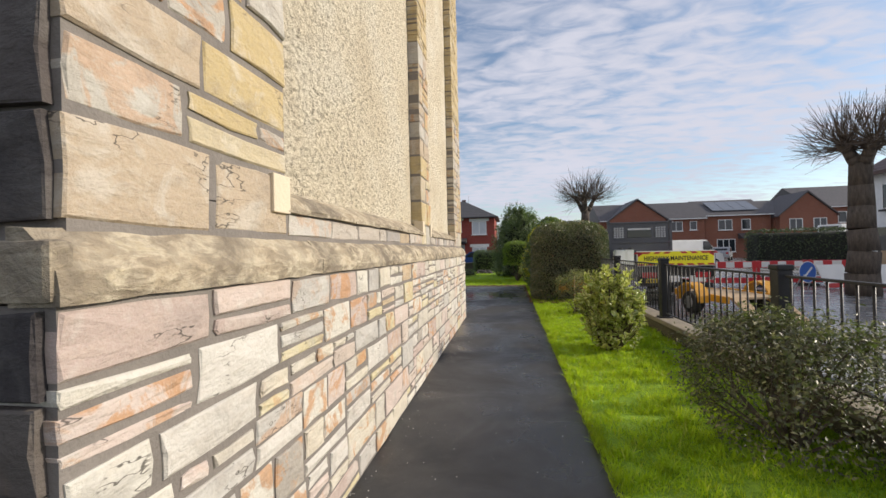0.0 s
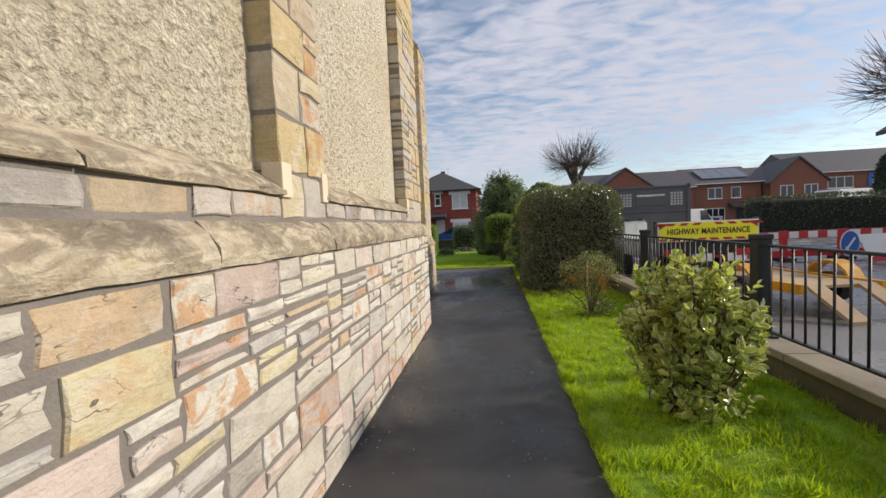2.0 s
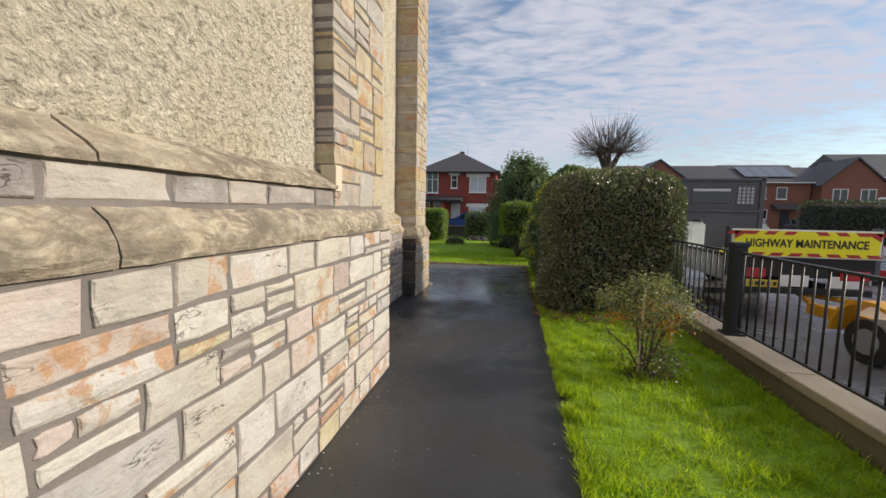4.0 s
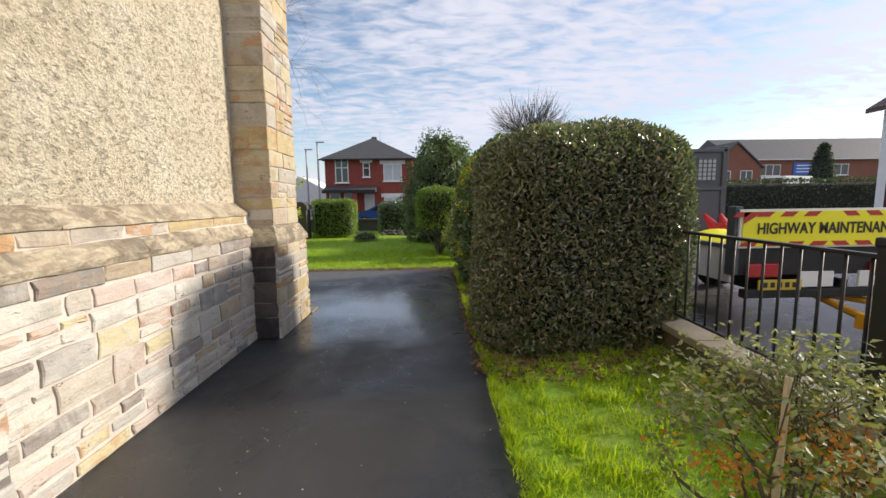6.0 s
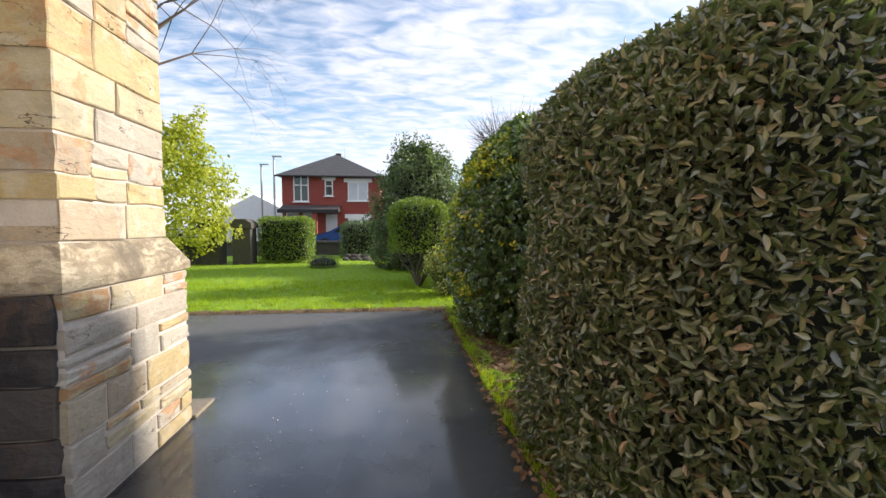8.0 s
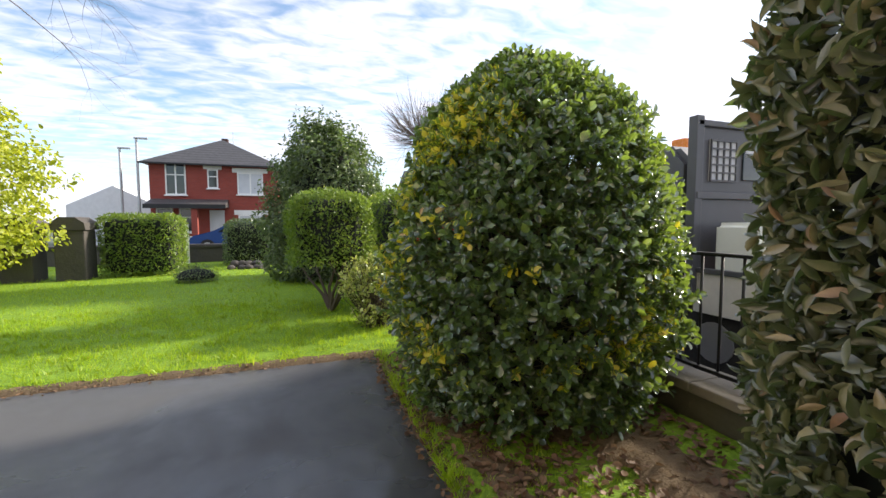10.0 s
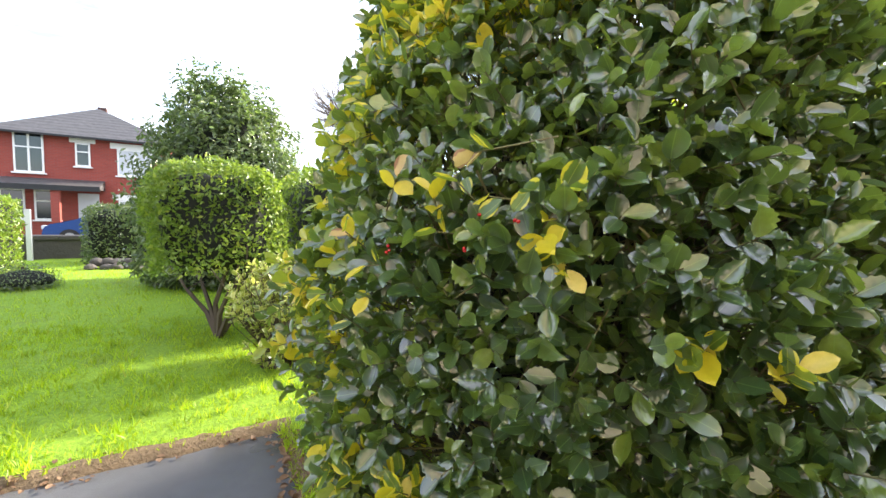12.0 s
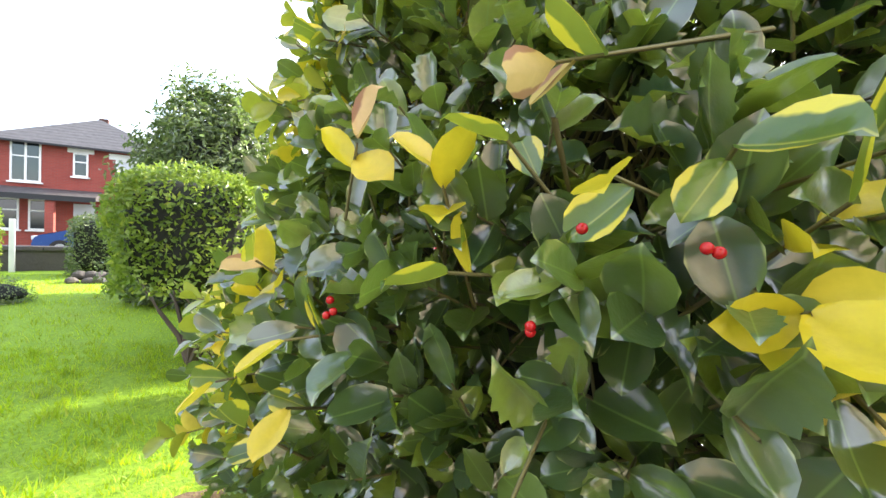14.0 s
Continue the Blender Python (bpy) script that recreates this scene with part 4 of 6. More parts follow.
buttress = thing("buttress", "tall sandstone buttress with warm lit front and dark side", "buttress", kind="structure")
BX, BY0, BY1 = -0.82, 11.0, 12.05
part("buttress_core", box(-1.5, BY0 + 0.014, -0.2, BX - 0.014, BY1 - 0.014, 1.06), M_MORTAR_PALE, buttress)
part("buttress_shaft", box(-1.6, BY0 + 0.094, 1.05, BX - 0.074, BY1 - 0.144, 5.75), M_MORTAR_PALE, buttress)
bm = bmesh.new()
lower = [bm.verts.new(v) for v in ((-1.5, BY0 - 0.012, 1.06), (BX + 0.012, BY0 - 0.012, 1.06), (BX + 0.012, BY1 + 0.012, 1.06), (-1.5, BY1 + 0.012, 1.06))]
lip = [bm.verts.new(v) for v in ((-1.5, BY0 - 0.012, 1.11), (BX + 0.012, BY0 - 0.012, 1.11), (BX + 0.012, BY1 + 0.012, 1.11), (-1.5, BY1 + 0.012, 1.11))]
upper = [bm.verts.new(v) for v in ((-1.5, BY0 + 0.075, 1.27), (BX - 0.055, BY0 + 0.075, 1.27), (BX - 0.055, BY1 - 0.125, 1.27), (-1.5, BY1 - 0.125, 1.27))]
bm.faces.new(lower[::-1]), bm.faces.new(upper)
for ra, rb in ((lower, lip), (lip, upper)):
    for i in range(4):
        bm.faces.new((ra[i], ra[(i + 1) % 4], rb[(i + 1) % 4], rb[i]))
part("weathering", bm, M_DRESSED, buttress, "sloping dressed offset stone")
part("buttress_cap", prism([(-1.5, 5.75), (BX - 0.04, 5.75), (BX - 0.05, 5.82), (-1.45, 6.5)], BY0 + 0.06, BY1 - 0.11), M_DRESSED, buttress)
part("footing", box(-1.3, BY1 + 0.005, -0.1, -0.80, BY1 + 0.30, 0.022, 0.01), M_COPING, buttress, "pale concrete footing slab")
church_roof = tagged(part("roof_church", prism([(-9.0, 10.4), (-0.7, 10.4), (-4.8, 14.0)], Y0, 11.9), M_SLATE, None), "dark slate church roof", "roof", kind="structure")

# ---- low wall and railings ----
low_wall = thing("low_wall", "low mossy concrete garden wall with pale coping under railings", "wall", kind="structure")
part("wall_body", box(3.09, -8, -0.3, 3.32, 27.5, 0.285), M_LOWWALL, low_wall)
for i in range(30):
    y = -8 + i * 1.18
    part("coping_stone", box(3.06, y, 0.285, 3.35, y + 1.172, 0.355, 0.012), M_COPING, low_wall)

FX, PITCH = 3.20, 2.92
railing = thing("railing", "black painted iron railing panel with plain round bars", "railing", "railings on the low wall", at=(FX, 0, 0))
rail_top = part("top_rail", box(-0.022, 0.09, 1.205, 0.022, PITCH - 0.09, 1.228, 0.004), M_IRON, railing)
part("bottom_rail", box(-0.022, 0.09, 0.425, 0.022, PITCH - 0.09, 0.445, 0.004), M_IRON, railing)
bar = mesh_of(rod((0, 0, 0.43), (0, 0, 1.21), 0.0095, None, 8), True)
for i in range(20):
    ob = part("bar", bar, M_IRON, railing)
    ob.location = (0, 0.13 + i * 0.140, 0)
post = thing("railing_post", "square black iron railing post with a flat cap", "post", "posts of the railings", at=(FX, 0, 0))
part("shaft", box(-0.062, -0.062, 0.352, 0.062, 0.062, 1.27, 0.006), M_IRON, post)
part("cap", box(-0.072, -0.072, 1.27, 0.072, 0.072, 1.32, 0.012), M_IRON, post)
part("foot_plate", box(-0.095, -0.095, 0.352, 0.095, 0.095, 0.375, 0.004), M_IRON, post)
FIRST = 5.49 - 3 * PITCH
railing.matrix_basis, post.matrix_basis = pose(FX, FIRST, 0), pose(FX, FIRST, 0)
for k in range(1, 8):
    copy_thing(railing, pose(FX, FIRST + k * PITCH, 0))
    copy_thing(post, pose(FX, FIRST + k * PITCH, 0))


# ---- hedges and shrubs ----
def hedge(name, label, lo, hi, r, count, size, mat, seed, kind="small", group="", waves=0.05, stems=True, category="hedge", messy=1.25):
    rng = np.random.default_rng(seed)
    h = thing(name, label, category, group, at=((lo[0] + hi[0]) / 2, (lo[1] + hi[1]) / 2, lo[2] if lo[2] < 0.3 else 0))
    off = np.array(h.location)
    P, N = on_block(rng, count, lo, hi, r)
    P = P + N * (lumps(P, 1.7, waves) + rng.uniform(-0.07, 0.03, (count, 1)))
    part("foliage", leaf_mesh(P - off, N, size, kind, rng, messy), mat, h)
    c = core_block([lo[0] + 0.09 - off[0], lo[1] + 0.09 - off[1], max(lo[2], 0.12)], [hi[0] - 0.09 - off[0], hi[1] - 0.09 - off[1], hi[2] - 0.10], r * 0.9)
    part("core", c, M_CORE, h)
    if stems:
        bm = bmesh.new()
        for i in range(max(4, int((hi[0] - lo[0]) * (hi[1] - lo[1]) * 3))):
            x, y = rng.uniform(lo[0] + 0.15, hi[0] - 0.15), rng.uniform(lo[1] + 0.15, hi[1] - 0.15)
            rod((x - off[0], y - off[1], 0), (x - off[0] + rng.normal(0, 0.06), y - off[1] + rng.normal(0, 0.06), max(0.5, lo[2] + 0.3)), 0.018, 0.012, 6, bm)
        tagged(part("stem_growth", bm, M_BARK, h), kind="stuff")
    return h


hedge("hedge", "tall clipped dark green hedge block with rounded top beside the path", (1.42, 10.15, 0.0), (3.50, 12.0, 2.26), 0.58, 62000, (0.034, 0.066), M_LAUREL, 3, "lance", waves=0.09, messy=2.0)


def dome(name, label, centre, radius, low, high, count, size, mat, seed, kind="small", squash=2.6, category="shrub", trunk=0.0, group="", ragged=0.12, fray=0.0):
    rng = np.random.default_rng(seed)
    h = thing(name, label, category, group, at=(centre[0], centre[1], 0))
    P, N = on_dome(rng, count, (0, 0), radius, low, high, squash)
    deep = rng.uniform(-0.14, 0.03, (count, 1))
    P = P + N * (lumps(P + np.array([centre[0], centre[1], 0]), 2.0, ragged * min(1, radius[0])) + deep * (ragged / 0.12) ** 0.5)
    if fray:                            # shoots that stand out of the outline
        P = P + (N + np.array([0, 0, 0.7])) * np.maximum(0, lumps(P, 5.5, fray))
    part("foliage", leaf_mesh(P, N, size, kind, rng, droop=0.2), mat, h)
    if ragged < 1:
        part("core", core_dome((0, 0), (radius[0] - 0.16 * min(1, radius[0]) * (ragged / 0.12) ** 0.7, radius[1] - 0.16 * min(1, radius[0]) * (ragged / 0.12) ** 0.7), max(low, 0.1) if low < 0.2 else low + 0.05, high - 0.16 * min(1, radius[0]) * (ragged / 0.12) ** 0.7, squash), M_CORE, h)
    part("trunk", rod((0, 0, 0), (0, 0, low + 0.4), max(0.03, trunk), max(0.02, trunk * 0.7), 8), M_BARK, h)
    return h


HC, HR, HLOW, HTOP, HS = (2.31, 14.09), 1.10, 0.10, 2.62, 3.3
holly = thing("holly_bush", "big rounded holly bush of glossy dark green leaves with gold-edged sprays", "holly", at=(*HC, 0))
rngh = np.random.default_rng(21)


def holly_point(a, z, share=1.0):
    """A point and its outward way at the angle a and the height z on the bush."""
    h = (np.asarray(z) - HLOW) / (HTOP - HLOW)
    pr = np.sqrt(np.clip(1 - np.clip(h, 0, 1) ** HS, 0, 1)) * (0.80 + 0.20 * np.minimum(1, h * 4)) * HR * share
    P = np.stack([np.cos(a) * pr, np.sin(a) * pr, z + np.zeros_like(pr)], -1)
    N = np.stack([np.cos(a) * (pr + 0.05), np.sin(a) * (pr + 0.05), 0.15 + 1.1 * h ** 3], -1)
    return P, N / np.linalg.norm(N, axis=-1)[..., None]


K = 7
count = 5200
a = np.where(rngh.random(count) < 0.6, rngh.normal(-2.2, 0.95, count), rngh.uniform(0, 2 * math.pi, count))
z = HLOW + (HTOP - HLOW) * rngh.uniform(0, 1, count) ** 0.82
P, N = holly_point(a, z, rngh.choice([1.0, 0.93, 0.84, 0.72], count, p=[0.56, 0.22, 0.14, 0.08]) + rngh.normal(0, 0.02, count))
P += N * (lumps(P + np.array([*HC, 0]), 2.3, 0.13) - 0.08)
A = N * 0.75 + rngh.normal(0, 0.42, (count, 3)) + np.array([0, 0, 0.30])
A /= np.linalg.norm(A, axis=1)[:, None]
L = rngh.uniform(0.07, 0.13, count)
f, D, F = spray_axes(rngh, A, N, K)
Q = P[:, None] + A[:, None] * (f * L[:, None])[..., None]
bare = (np.linalg.norm(Q[..., :2] - np.array([1.19 - HC[0], 13.25 - HC[1]]), axis=-1) > 0.27) | (Q[..., 2] > 2.0) | (Q[..., 2] < 0.8)
tone = np.array([noise.noise(Vector(p) * 2.1 + Vector((4, 1, 7))) for p in P])
# gold-edged sprays gather in a band high on the path side and low down
high = np.exp(-((z - 2.02) / 0.12) ** 2) * (np.cos(a + 2.1) > 0.6) * 0.42 + np.exp(-((z - 0.55) / 0.2) ** 2) * (np.cos(a + 1.9) > 0.2) * 0.22
golden = (tone + high + rngh.normal(0, 0.10, count)) > 0.45
# sprays on the outer flank get their backlight from the leaf colour
backlit = (np.cos(a - 2.9) > 0.90) & (z > 0.6) & (z < 1.8) & (rngh.random(count) < 0.4)
pick = rngh.random((count, K))
for name, mask, kind, mat, lab in (("spiny_foliage", ~golden[:, None] & ~backlit[:, None] & (pick < 0.42), "holly", M_HOLLY, ""),
                                   ("foliage", ~golden[:, None] & ~backlit[:, None] & (pick >= 0.42), "oval", M_HOLLY, ""),
                                   ("gold_edged_leaves", golden[:, None] & (pick < 0.75), "oval", M_EDGED, "yellow-edged holly leaves"),
                                   ("gold_leaves", (golden[:, None] & (pick >= 0.75)) | (backlit[:, None] & (pick < 0.35)), "oval", M_GOLD, "yellow holly leaves"),
                                   ("young_leaves", backlit[:, None] & (pick >= 0.35), "oval", M_BACKLIT, "holly leaves coloured yellow-green as if backlit")):
    m = mask & bare
    part(name, leaves_on(Q[m], D[m], F[m], (0.038, 0.066), kind, rngh), mat, holly, lab)
tagged(part("twig_crown", thin_rods(P - A * 0.16 - N * 0.05, P + A * L[:, None], 0.0032, 0.0014), M_GREENTWIG, holly, "thin green and brown twigs"), kind="stuff")
part("trunk", rod((0, 0, 0), (0, 0, 1.5), 0.075, 0.05, 9), M_BARK, holly)
limbs = branches(np.random.default_rng(22), (0, 0, 0.25), 0.75, 0.03, 12, 0.75, twigs=5, depth=2)
for v in limbs.verts:                   # the limbs end inside the crown
    far = math.hypot(v.co.x, v.co.y) / (0.84 * HR * max(0.05, 1 - min(1, max(0, v.co.z) / (HTOP - 0.15)) ** HS) ** 0.5)
    if far > 1:
        v.co.x, v.co.y = v.co.x / far, v.co.y / far
    v.co.z = min(v.co.z, HTOP - 0.22)
tagged(part("limb_growth", limbs, M_BARK, holly), kind="stuff")
part("core", core_dome((0, 0), (0.60, 0.60), 0.15, 2.05, 2.6), M_CORE, holly, "near-black solid core in place of inner shade")

# leaves next to the path, each on its own
shapes = {}
for key, kind, mat in (("green", "holly", M_HOLLY), ("green_oval", "oval", M_HOLLY), ("gold", "oval", M_GOLD), ("gold_oval", "oval", M_EDGED), ("scorched", "oval", M_SCORCHED)):
    pp, tt = leaf_shape(kind)
    me = fast_mesh(pp, np.array(tt))
    mark_rim(me, np.abs(pp[:, 1]) / np.abs(pp[:, 1]).max())
    me.materials.append(mat)
    shapes[key] = me
eye_side = math.atan2(13.25 - HC[1], 1.19 - HC[0])


def single_leaf(key, p, d, face, size):
    d = Vector(d).normalized()
    face = Vector(face)
    face = (face - face.dot(d) * d).normalized()
    ob = new("leaf", shapes[key])
    ob.parent = holly
    ob.matrix_local = Matrix.Translation(p) @ Matrix((d, face.cross(d), face)).transposed().to_4x4() @ Matrix.Diagonal((size, size * rngh.uniform(0.85, 1.1), size * rngh.uniform(0.6, 2.2), 1))
    if not key.startswith("green"):
        ob["label"] = {"gold": "bright yellow holly leaf", "gold_oval": "gold-edged green holly leaf", "scorched": "scorched brown and yellow leaf"}[key]


def spray(p, axis, length, keys, size):
    """A twig with its leaves, each leaf an object."""
    axis = np.array(axis, float)
    axis = axis / np.linalg.norm(axis)
    f, D, F = spray_axes(rngh, axis[None], axis[None], len(keys), 0.35)
    for k, key in enumerate(keys):
        single_leaf(key, Vector(p) + Vector(axis) * (length * f[0, k]), D[0, k], F[0, k], rngh.uniform(*size))
    return np.array(p, float) - axis * 0.10, np.array(p, float) + axis * length


GOLD_SPRAYS = ((1.271, 13.637, 1.44, "ggs"), (1.330, 13.520, 1.395, "ggg"), (1.236, 13.735, 1.325, "ggse"), (1.454, 13.346, 1.382, "gge"), (1.467, 13.332, 1.355, "gggg"), (1.484, 13.318, 1.325, "ggg"),
               (1.458, 13.342, 1.430, "eee"), (1.440, 13.362, 1.445, "ee"), (1.411, 13.399, 1.430, "eg"), (1.375, 13.448, 1.422, "ee"), (1.271, 13.637, 1.290, "eg"), (1.215, 13.810, 1.205, "eeg"),
               (1.255, 13.675, 1.200, "eg"), (1.233, 13.739, 1.130, "ee"), (1.405, 13.405, 1.525, "ess"), (1.345, 13.494, 1.362, "ge"))
twigs = []
for k in range(74):
    a, z = eye_side + rngh.normal(0, 0.30), rngh.uniform(1.02, 1.75)
    p, nn = holly_point(np.array(a), np.array(z), rngh.uniform(0.86, 1.0))
    ax = nn * 0.7 + rngh.normal(0, 0.5, 3) + np.array([0, 0, 0.35])
    if min(math.dist((p[0] + HC[0], p[1] + HC[1], p[2]), g[:3]) for g in GOLD_SPRAYS) < 0.06:
        continue
    keys = [("green" if rngh.random() < 0.45 else "green_oval") for _ in range(5)]
    twigs.append(spray(p, ax, 0.08, keys, (0.036, 0.058)))
for x, y, z, code in GOLD_SPRAYS:
    out = np.array([x - HC[0], y - HC[1], 0.0])
    out /= np.linalg.norm(out)
    ax = out * 0.8 + rngh.normal(0, 0.35, 3) + np.array([0, 0, 0.3])
    p = np.array([x - HC[0], y - HC[1], z]) - out * 0.045
    twigs.append(spray(p, ax, 0.06, [{"g": "gold", "e": "gold_oval", "s": "scorched"}[c] for c in code], (0.042, 0.062)))
tagged(part("twig_growth", thin_rods(np.array([t[0] for t in twigs]), np.array([t[1] for t in twigs]), 0.0026, 0.0016), M_GREENTWIG, holly), kind="stuff")
berry = bmesh.new()
bmesh.ops.create_icosphere(berry, subdivisions=2, radius=0.0036)
berry = mesh_of(berry, True)
for x, y, z in ((1.386, 13.425, 1.400), (1.426, 13.378, 1.392), (1.430, 13.374, 1.390), (1.290, 13.600, 1.335), (1.292, 13.596, 1.326), (1.288, 13.602, 1.322), (1.372, 13.448, 1.340), (1.374, 13.450, 1.336)):
    ob = part("berry", berry, M_BERRY, holly, "red berry")
    ob.location = (x - HC[0] - 0.012, y - HC[1] - 0.012, z)


def open_shrub(name, label, at, spread, height, leaves, size, mat, seed, kind="oval", stems=9, extra=None, spread_leaf=1.0, twigs=3, skirt=0):
    """A loose shrub: forked stems with leaves along them."""
    rng = np.random.default_rng(seed)
    h = thing(name, label, "shrub", at=(at[0], at[1], 0))
    stem = branches(rng, (0, 0, 0.02), height * 0.52, 0.014, stems, spread * 0.62, twigs=twigs, depth=2)
    tips = np.array([v.co[:] for v in stem.verts])
    for v in stem.verts:                # keep the shrub within its outline
        far = math.hypot(v.co.x, v.co.y) / (spread * (0.55 + 0.45 * min(1, v.co.z / (height * 0.5))))
        if far > 1:
            v.co.x, v.co.y = v.co.x / far, v.co.y / far
        lid = height * (0.98 - 0.18 * min(1, far) ** 2)
        if v.co.z > lid:
            v.co.z = lid - 0.45 * (v.co.z - lid)
    tips = np.array([v.co[:] for v in stem.verts])
    tagged(part("stem_growth", stem, M_TWIG, h), kind="stuff")
    tips = tips[tips[:, 2] > height * 0.12]
    P = tips[rng.integers(0, len(tips), leaves)] + rng.normal(0, 0.05, (leaves, 3))
    P[:, 2] = np.clip(P[:, 2], 0.05, None)
    if skirt:                           # leaves down to the ground
        a, q = rng.uniform(0, 6.28, skirt), spread * rng.uniform(0.35, 1.0, skirt) ** 0.6
        zz = height * rng.uniform(0.04, 0.62, skirt)
        q *= 0.62 + 0.38 * np.minimum(1, zz / (height * 0.4))
        P = np.concatenate([P, np.stack([np.cos(a) * q, np.sin(a) * q, zz], 1)])
    N = P / (np.linalg.norm(P, axis=1)[:, None] + 1e-6) + np.array([0, 0, 0.4])
    N /= np.linalg.norm(N, axis=1)[:, None]
    part("foliage", leaf_mesh(P, N, size, kind, rng, spread_leaf), mat, h)
    if extra:
        m2, share, zlo, zhi, lab = extra
        sel = tips[(tips[:, 2] > zlo) & (tips[:, 2] < zhi)]
        if len(sel):
            Q = sel[rng.integers(0, len(sel), share)] + rng.normal(0, 0.04, (share, 3))
            part("coloured_leaves", leaf_mesh(Q, np.tile([0.0, 0.0, 1.0], (share, 1)) + rng.normal(0, 0.3, (share, 3)), (size[0] * 1.2, size[1] * 1.1), kind, rng), m2, h, lab)
    bed = bmesh.new()
    bmesh.ops.create_cone(bed, cap_ends=True, segments=14, radius1=spread * 0.5, radius2=spread * 0.22, depth=0.06, matrix=Matrix.Translation((0, 0, 0.045)))
    for v in bed.verts:
        v.co += Vector(rng.normal(0, 0.02, 3))
    part("soil_bed", bed, M_SOIL, h)
    return h


def spray_shrub(label, at, spread, height, count, size, mat, seed, k=8):
    """A leafy shrub of upright sprays on thin stems, uneven in outline."""
    rng = np.random.default_rng(seed)
    h = thing("shrub", label, "shrub", at=(at[0], at[1], 0))
    a, q = rng.uniform(0, 6.28, count), rng.uniform(0, 1, count) ** 0.55
    top = height * (0.82 - 0.30 * q ** 2) * rng.uniform(0.75, 1.12, count)
    z = np.where(rng.random(count) < 0.5, top, top * rng.uniform(0.12, 1.0, count))
    w = spread * q * (0.70 + 0.30 * np.minimum(1, z / (height * 0.4)))
    P = np.stack([np.cos(a) * w, np.sin(a) * w, z], 1)
    N = np.stack([np.cos(a) * q, np.sin(a) * q, np.full(count, 0.5)], 1)
    N /= np.linalg.norm(N, axis=1)[:, None]
    A = N * 0.55 + np.array([0, 0, 0.75]) + rng.normal(0, 0.22, (count, 3))
    A /= np.linalg.norm(A, axis=1)[:, None]
    L = rng.uniform(0.09, 0.20, count)
    f, D, F = spray_axes(rng, A, N, k, 0.1)
    Q = P[:, None] + A[:, None] * (f * L[:, None])[..., None]
    part("foliage", leaves_on(Q.reshape(-1, 3), D.reshape(-1, 3), F.reshape(-1, 3), size, "oval", rng), mat, h)
    foot = P * np.array([0.25, 0.25, 0.0]) + np.array([0, 0, 0.03])
    tagged(part("stem_growth", thin_rods(np.concatenate([foot, P]), np.concatenate([P, P + A * L[:, None]]), 0.006, 0.003), M_TWIG, h), kind="stuff")
    bed = bmesh.new()
    bmesh.ops.create_cone(bed, cap_ends=True, segments=14, radius1=spread * 0.55, radius2=spread * 0.25, depth=0.06, matrix=Matrix.Translation((0, 0, 0.045)))
    for v in bed.verts:
        v.co += Vector(rng.normal(0, 0.02, 3))
    part("soil_bed", bed, M_SOIL, h)
    return h


spray_shrub("leafy evergreen shrub with cream-edged yellow-green leaves on the lawn", (2.15, 4.55), 0.40, 1.20, 330, (0.05, 0.095), M_VARIEG, 31)
berried = open_shrub("shrub", "sparse thorny shrub with orange leaves tied to a stake", (2.18, 7.85), 0.38, 1.02, 3600, (0.02, 0.042), M_THORN, 33, "small", 12, (M_ORANGELEAF, 90, 0.48, 0.78, "orange autumn leaves"))
rngt = np.random.default_rng(34)
Q = np.stack([rngt.normal(0.10, 0.13, 1300), rngt.normal(-0.05, 0.12, 1300), np.abs(rngt.normal(0.02, 0.17, 1300)) + 0.05], 1)
part("low_growth", leaf_mesh(Q, np.tile([0.0, 0.0, 1.0], (1300, 1)) + rngt.normal(0, 0.6, (1300, 3)), (0.02, 0.045), "small", rngt), M_BRONZE, berried, "bronze and dark green low leaves")
Q = np.concatenate([rngt.normal((0.15, -0.12, 0.60), (0.05, 0.05, 0.09), (260, 3)), rngt.normal((-0.27, -0.10, 0.62), (0.06, 0.05, 0.03), (110, 3)), rngt.normal((0.02, -0.15, 0.72), (0.08, 0.06, 0.05), (120, 3))])
tagged(part("berry_growth", leaf_mesh(Q, np.tile([0.0, -0.5, 1.0], (len(Q), 1)), (0.014, 0.026), "oval", rngt), M_ORANGELEAF, berried, "orange berries and autumn leaves"), kind="stuff")
part("stake", rod((-0.05, -0.02, 0.0), (-0.03, -0.02, 0.90), 0.013, 0.012, 8), M_STOP, berried, "pale wooden stake")
open_shrub("shrub", "dense dark twiggy shrub with small drab leaves on the lawn", (2.66, 1.55), 0.66, 1.02, 12000, (0.02, 0.045), M_DARKLEAF, 35, "small", 34, twigs=4, skirt=2200)
spray_shrub("silvery yellow-flecked shrub at the lawn edge", (1.58, 16.75), 0.46, 0.98, 300, (0.04, 0.075), M_VARIEG, 37)

# ---- far garden ----
hedge("hedge", "clipped light green hedge lit by the sun", (-4.2, 23.6, 0.0), (-2.5, 25.0, 1.62), 0.22, 7000, (0.05, 0.10), M_LIGHTLEAF, 41, stems=False)
hedge("hedge", "low dark hedge before the brick house", (-1.75, 25.6, 0.0), (-0.1, 27.0, 1.5), 0.4, 4500, (0.05, 0.10), M_EVERGREEN, 42, stems=False)
dome("box_ball", "small clipped dark box ball on the lawn", (-1.75, 22.2), (0.5, 0.42), 0.0, 0.42, 1800, (0.03, 0.05), M_EVERGREEN, 43, squash=2.0)
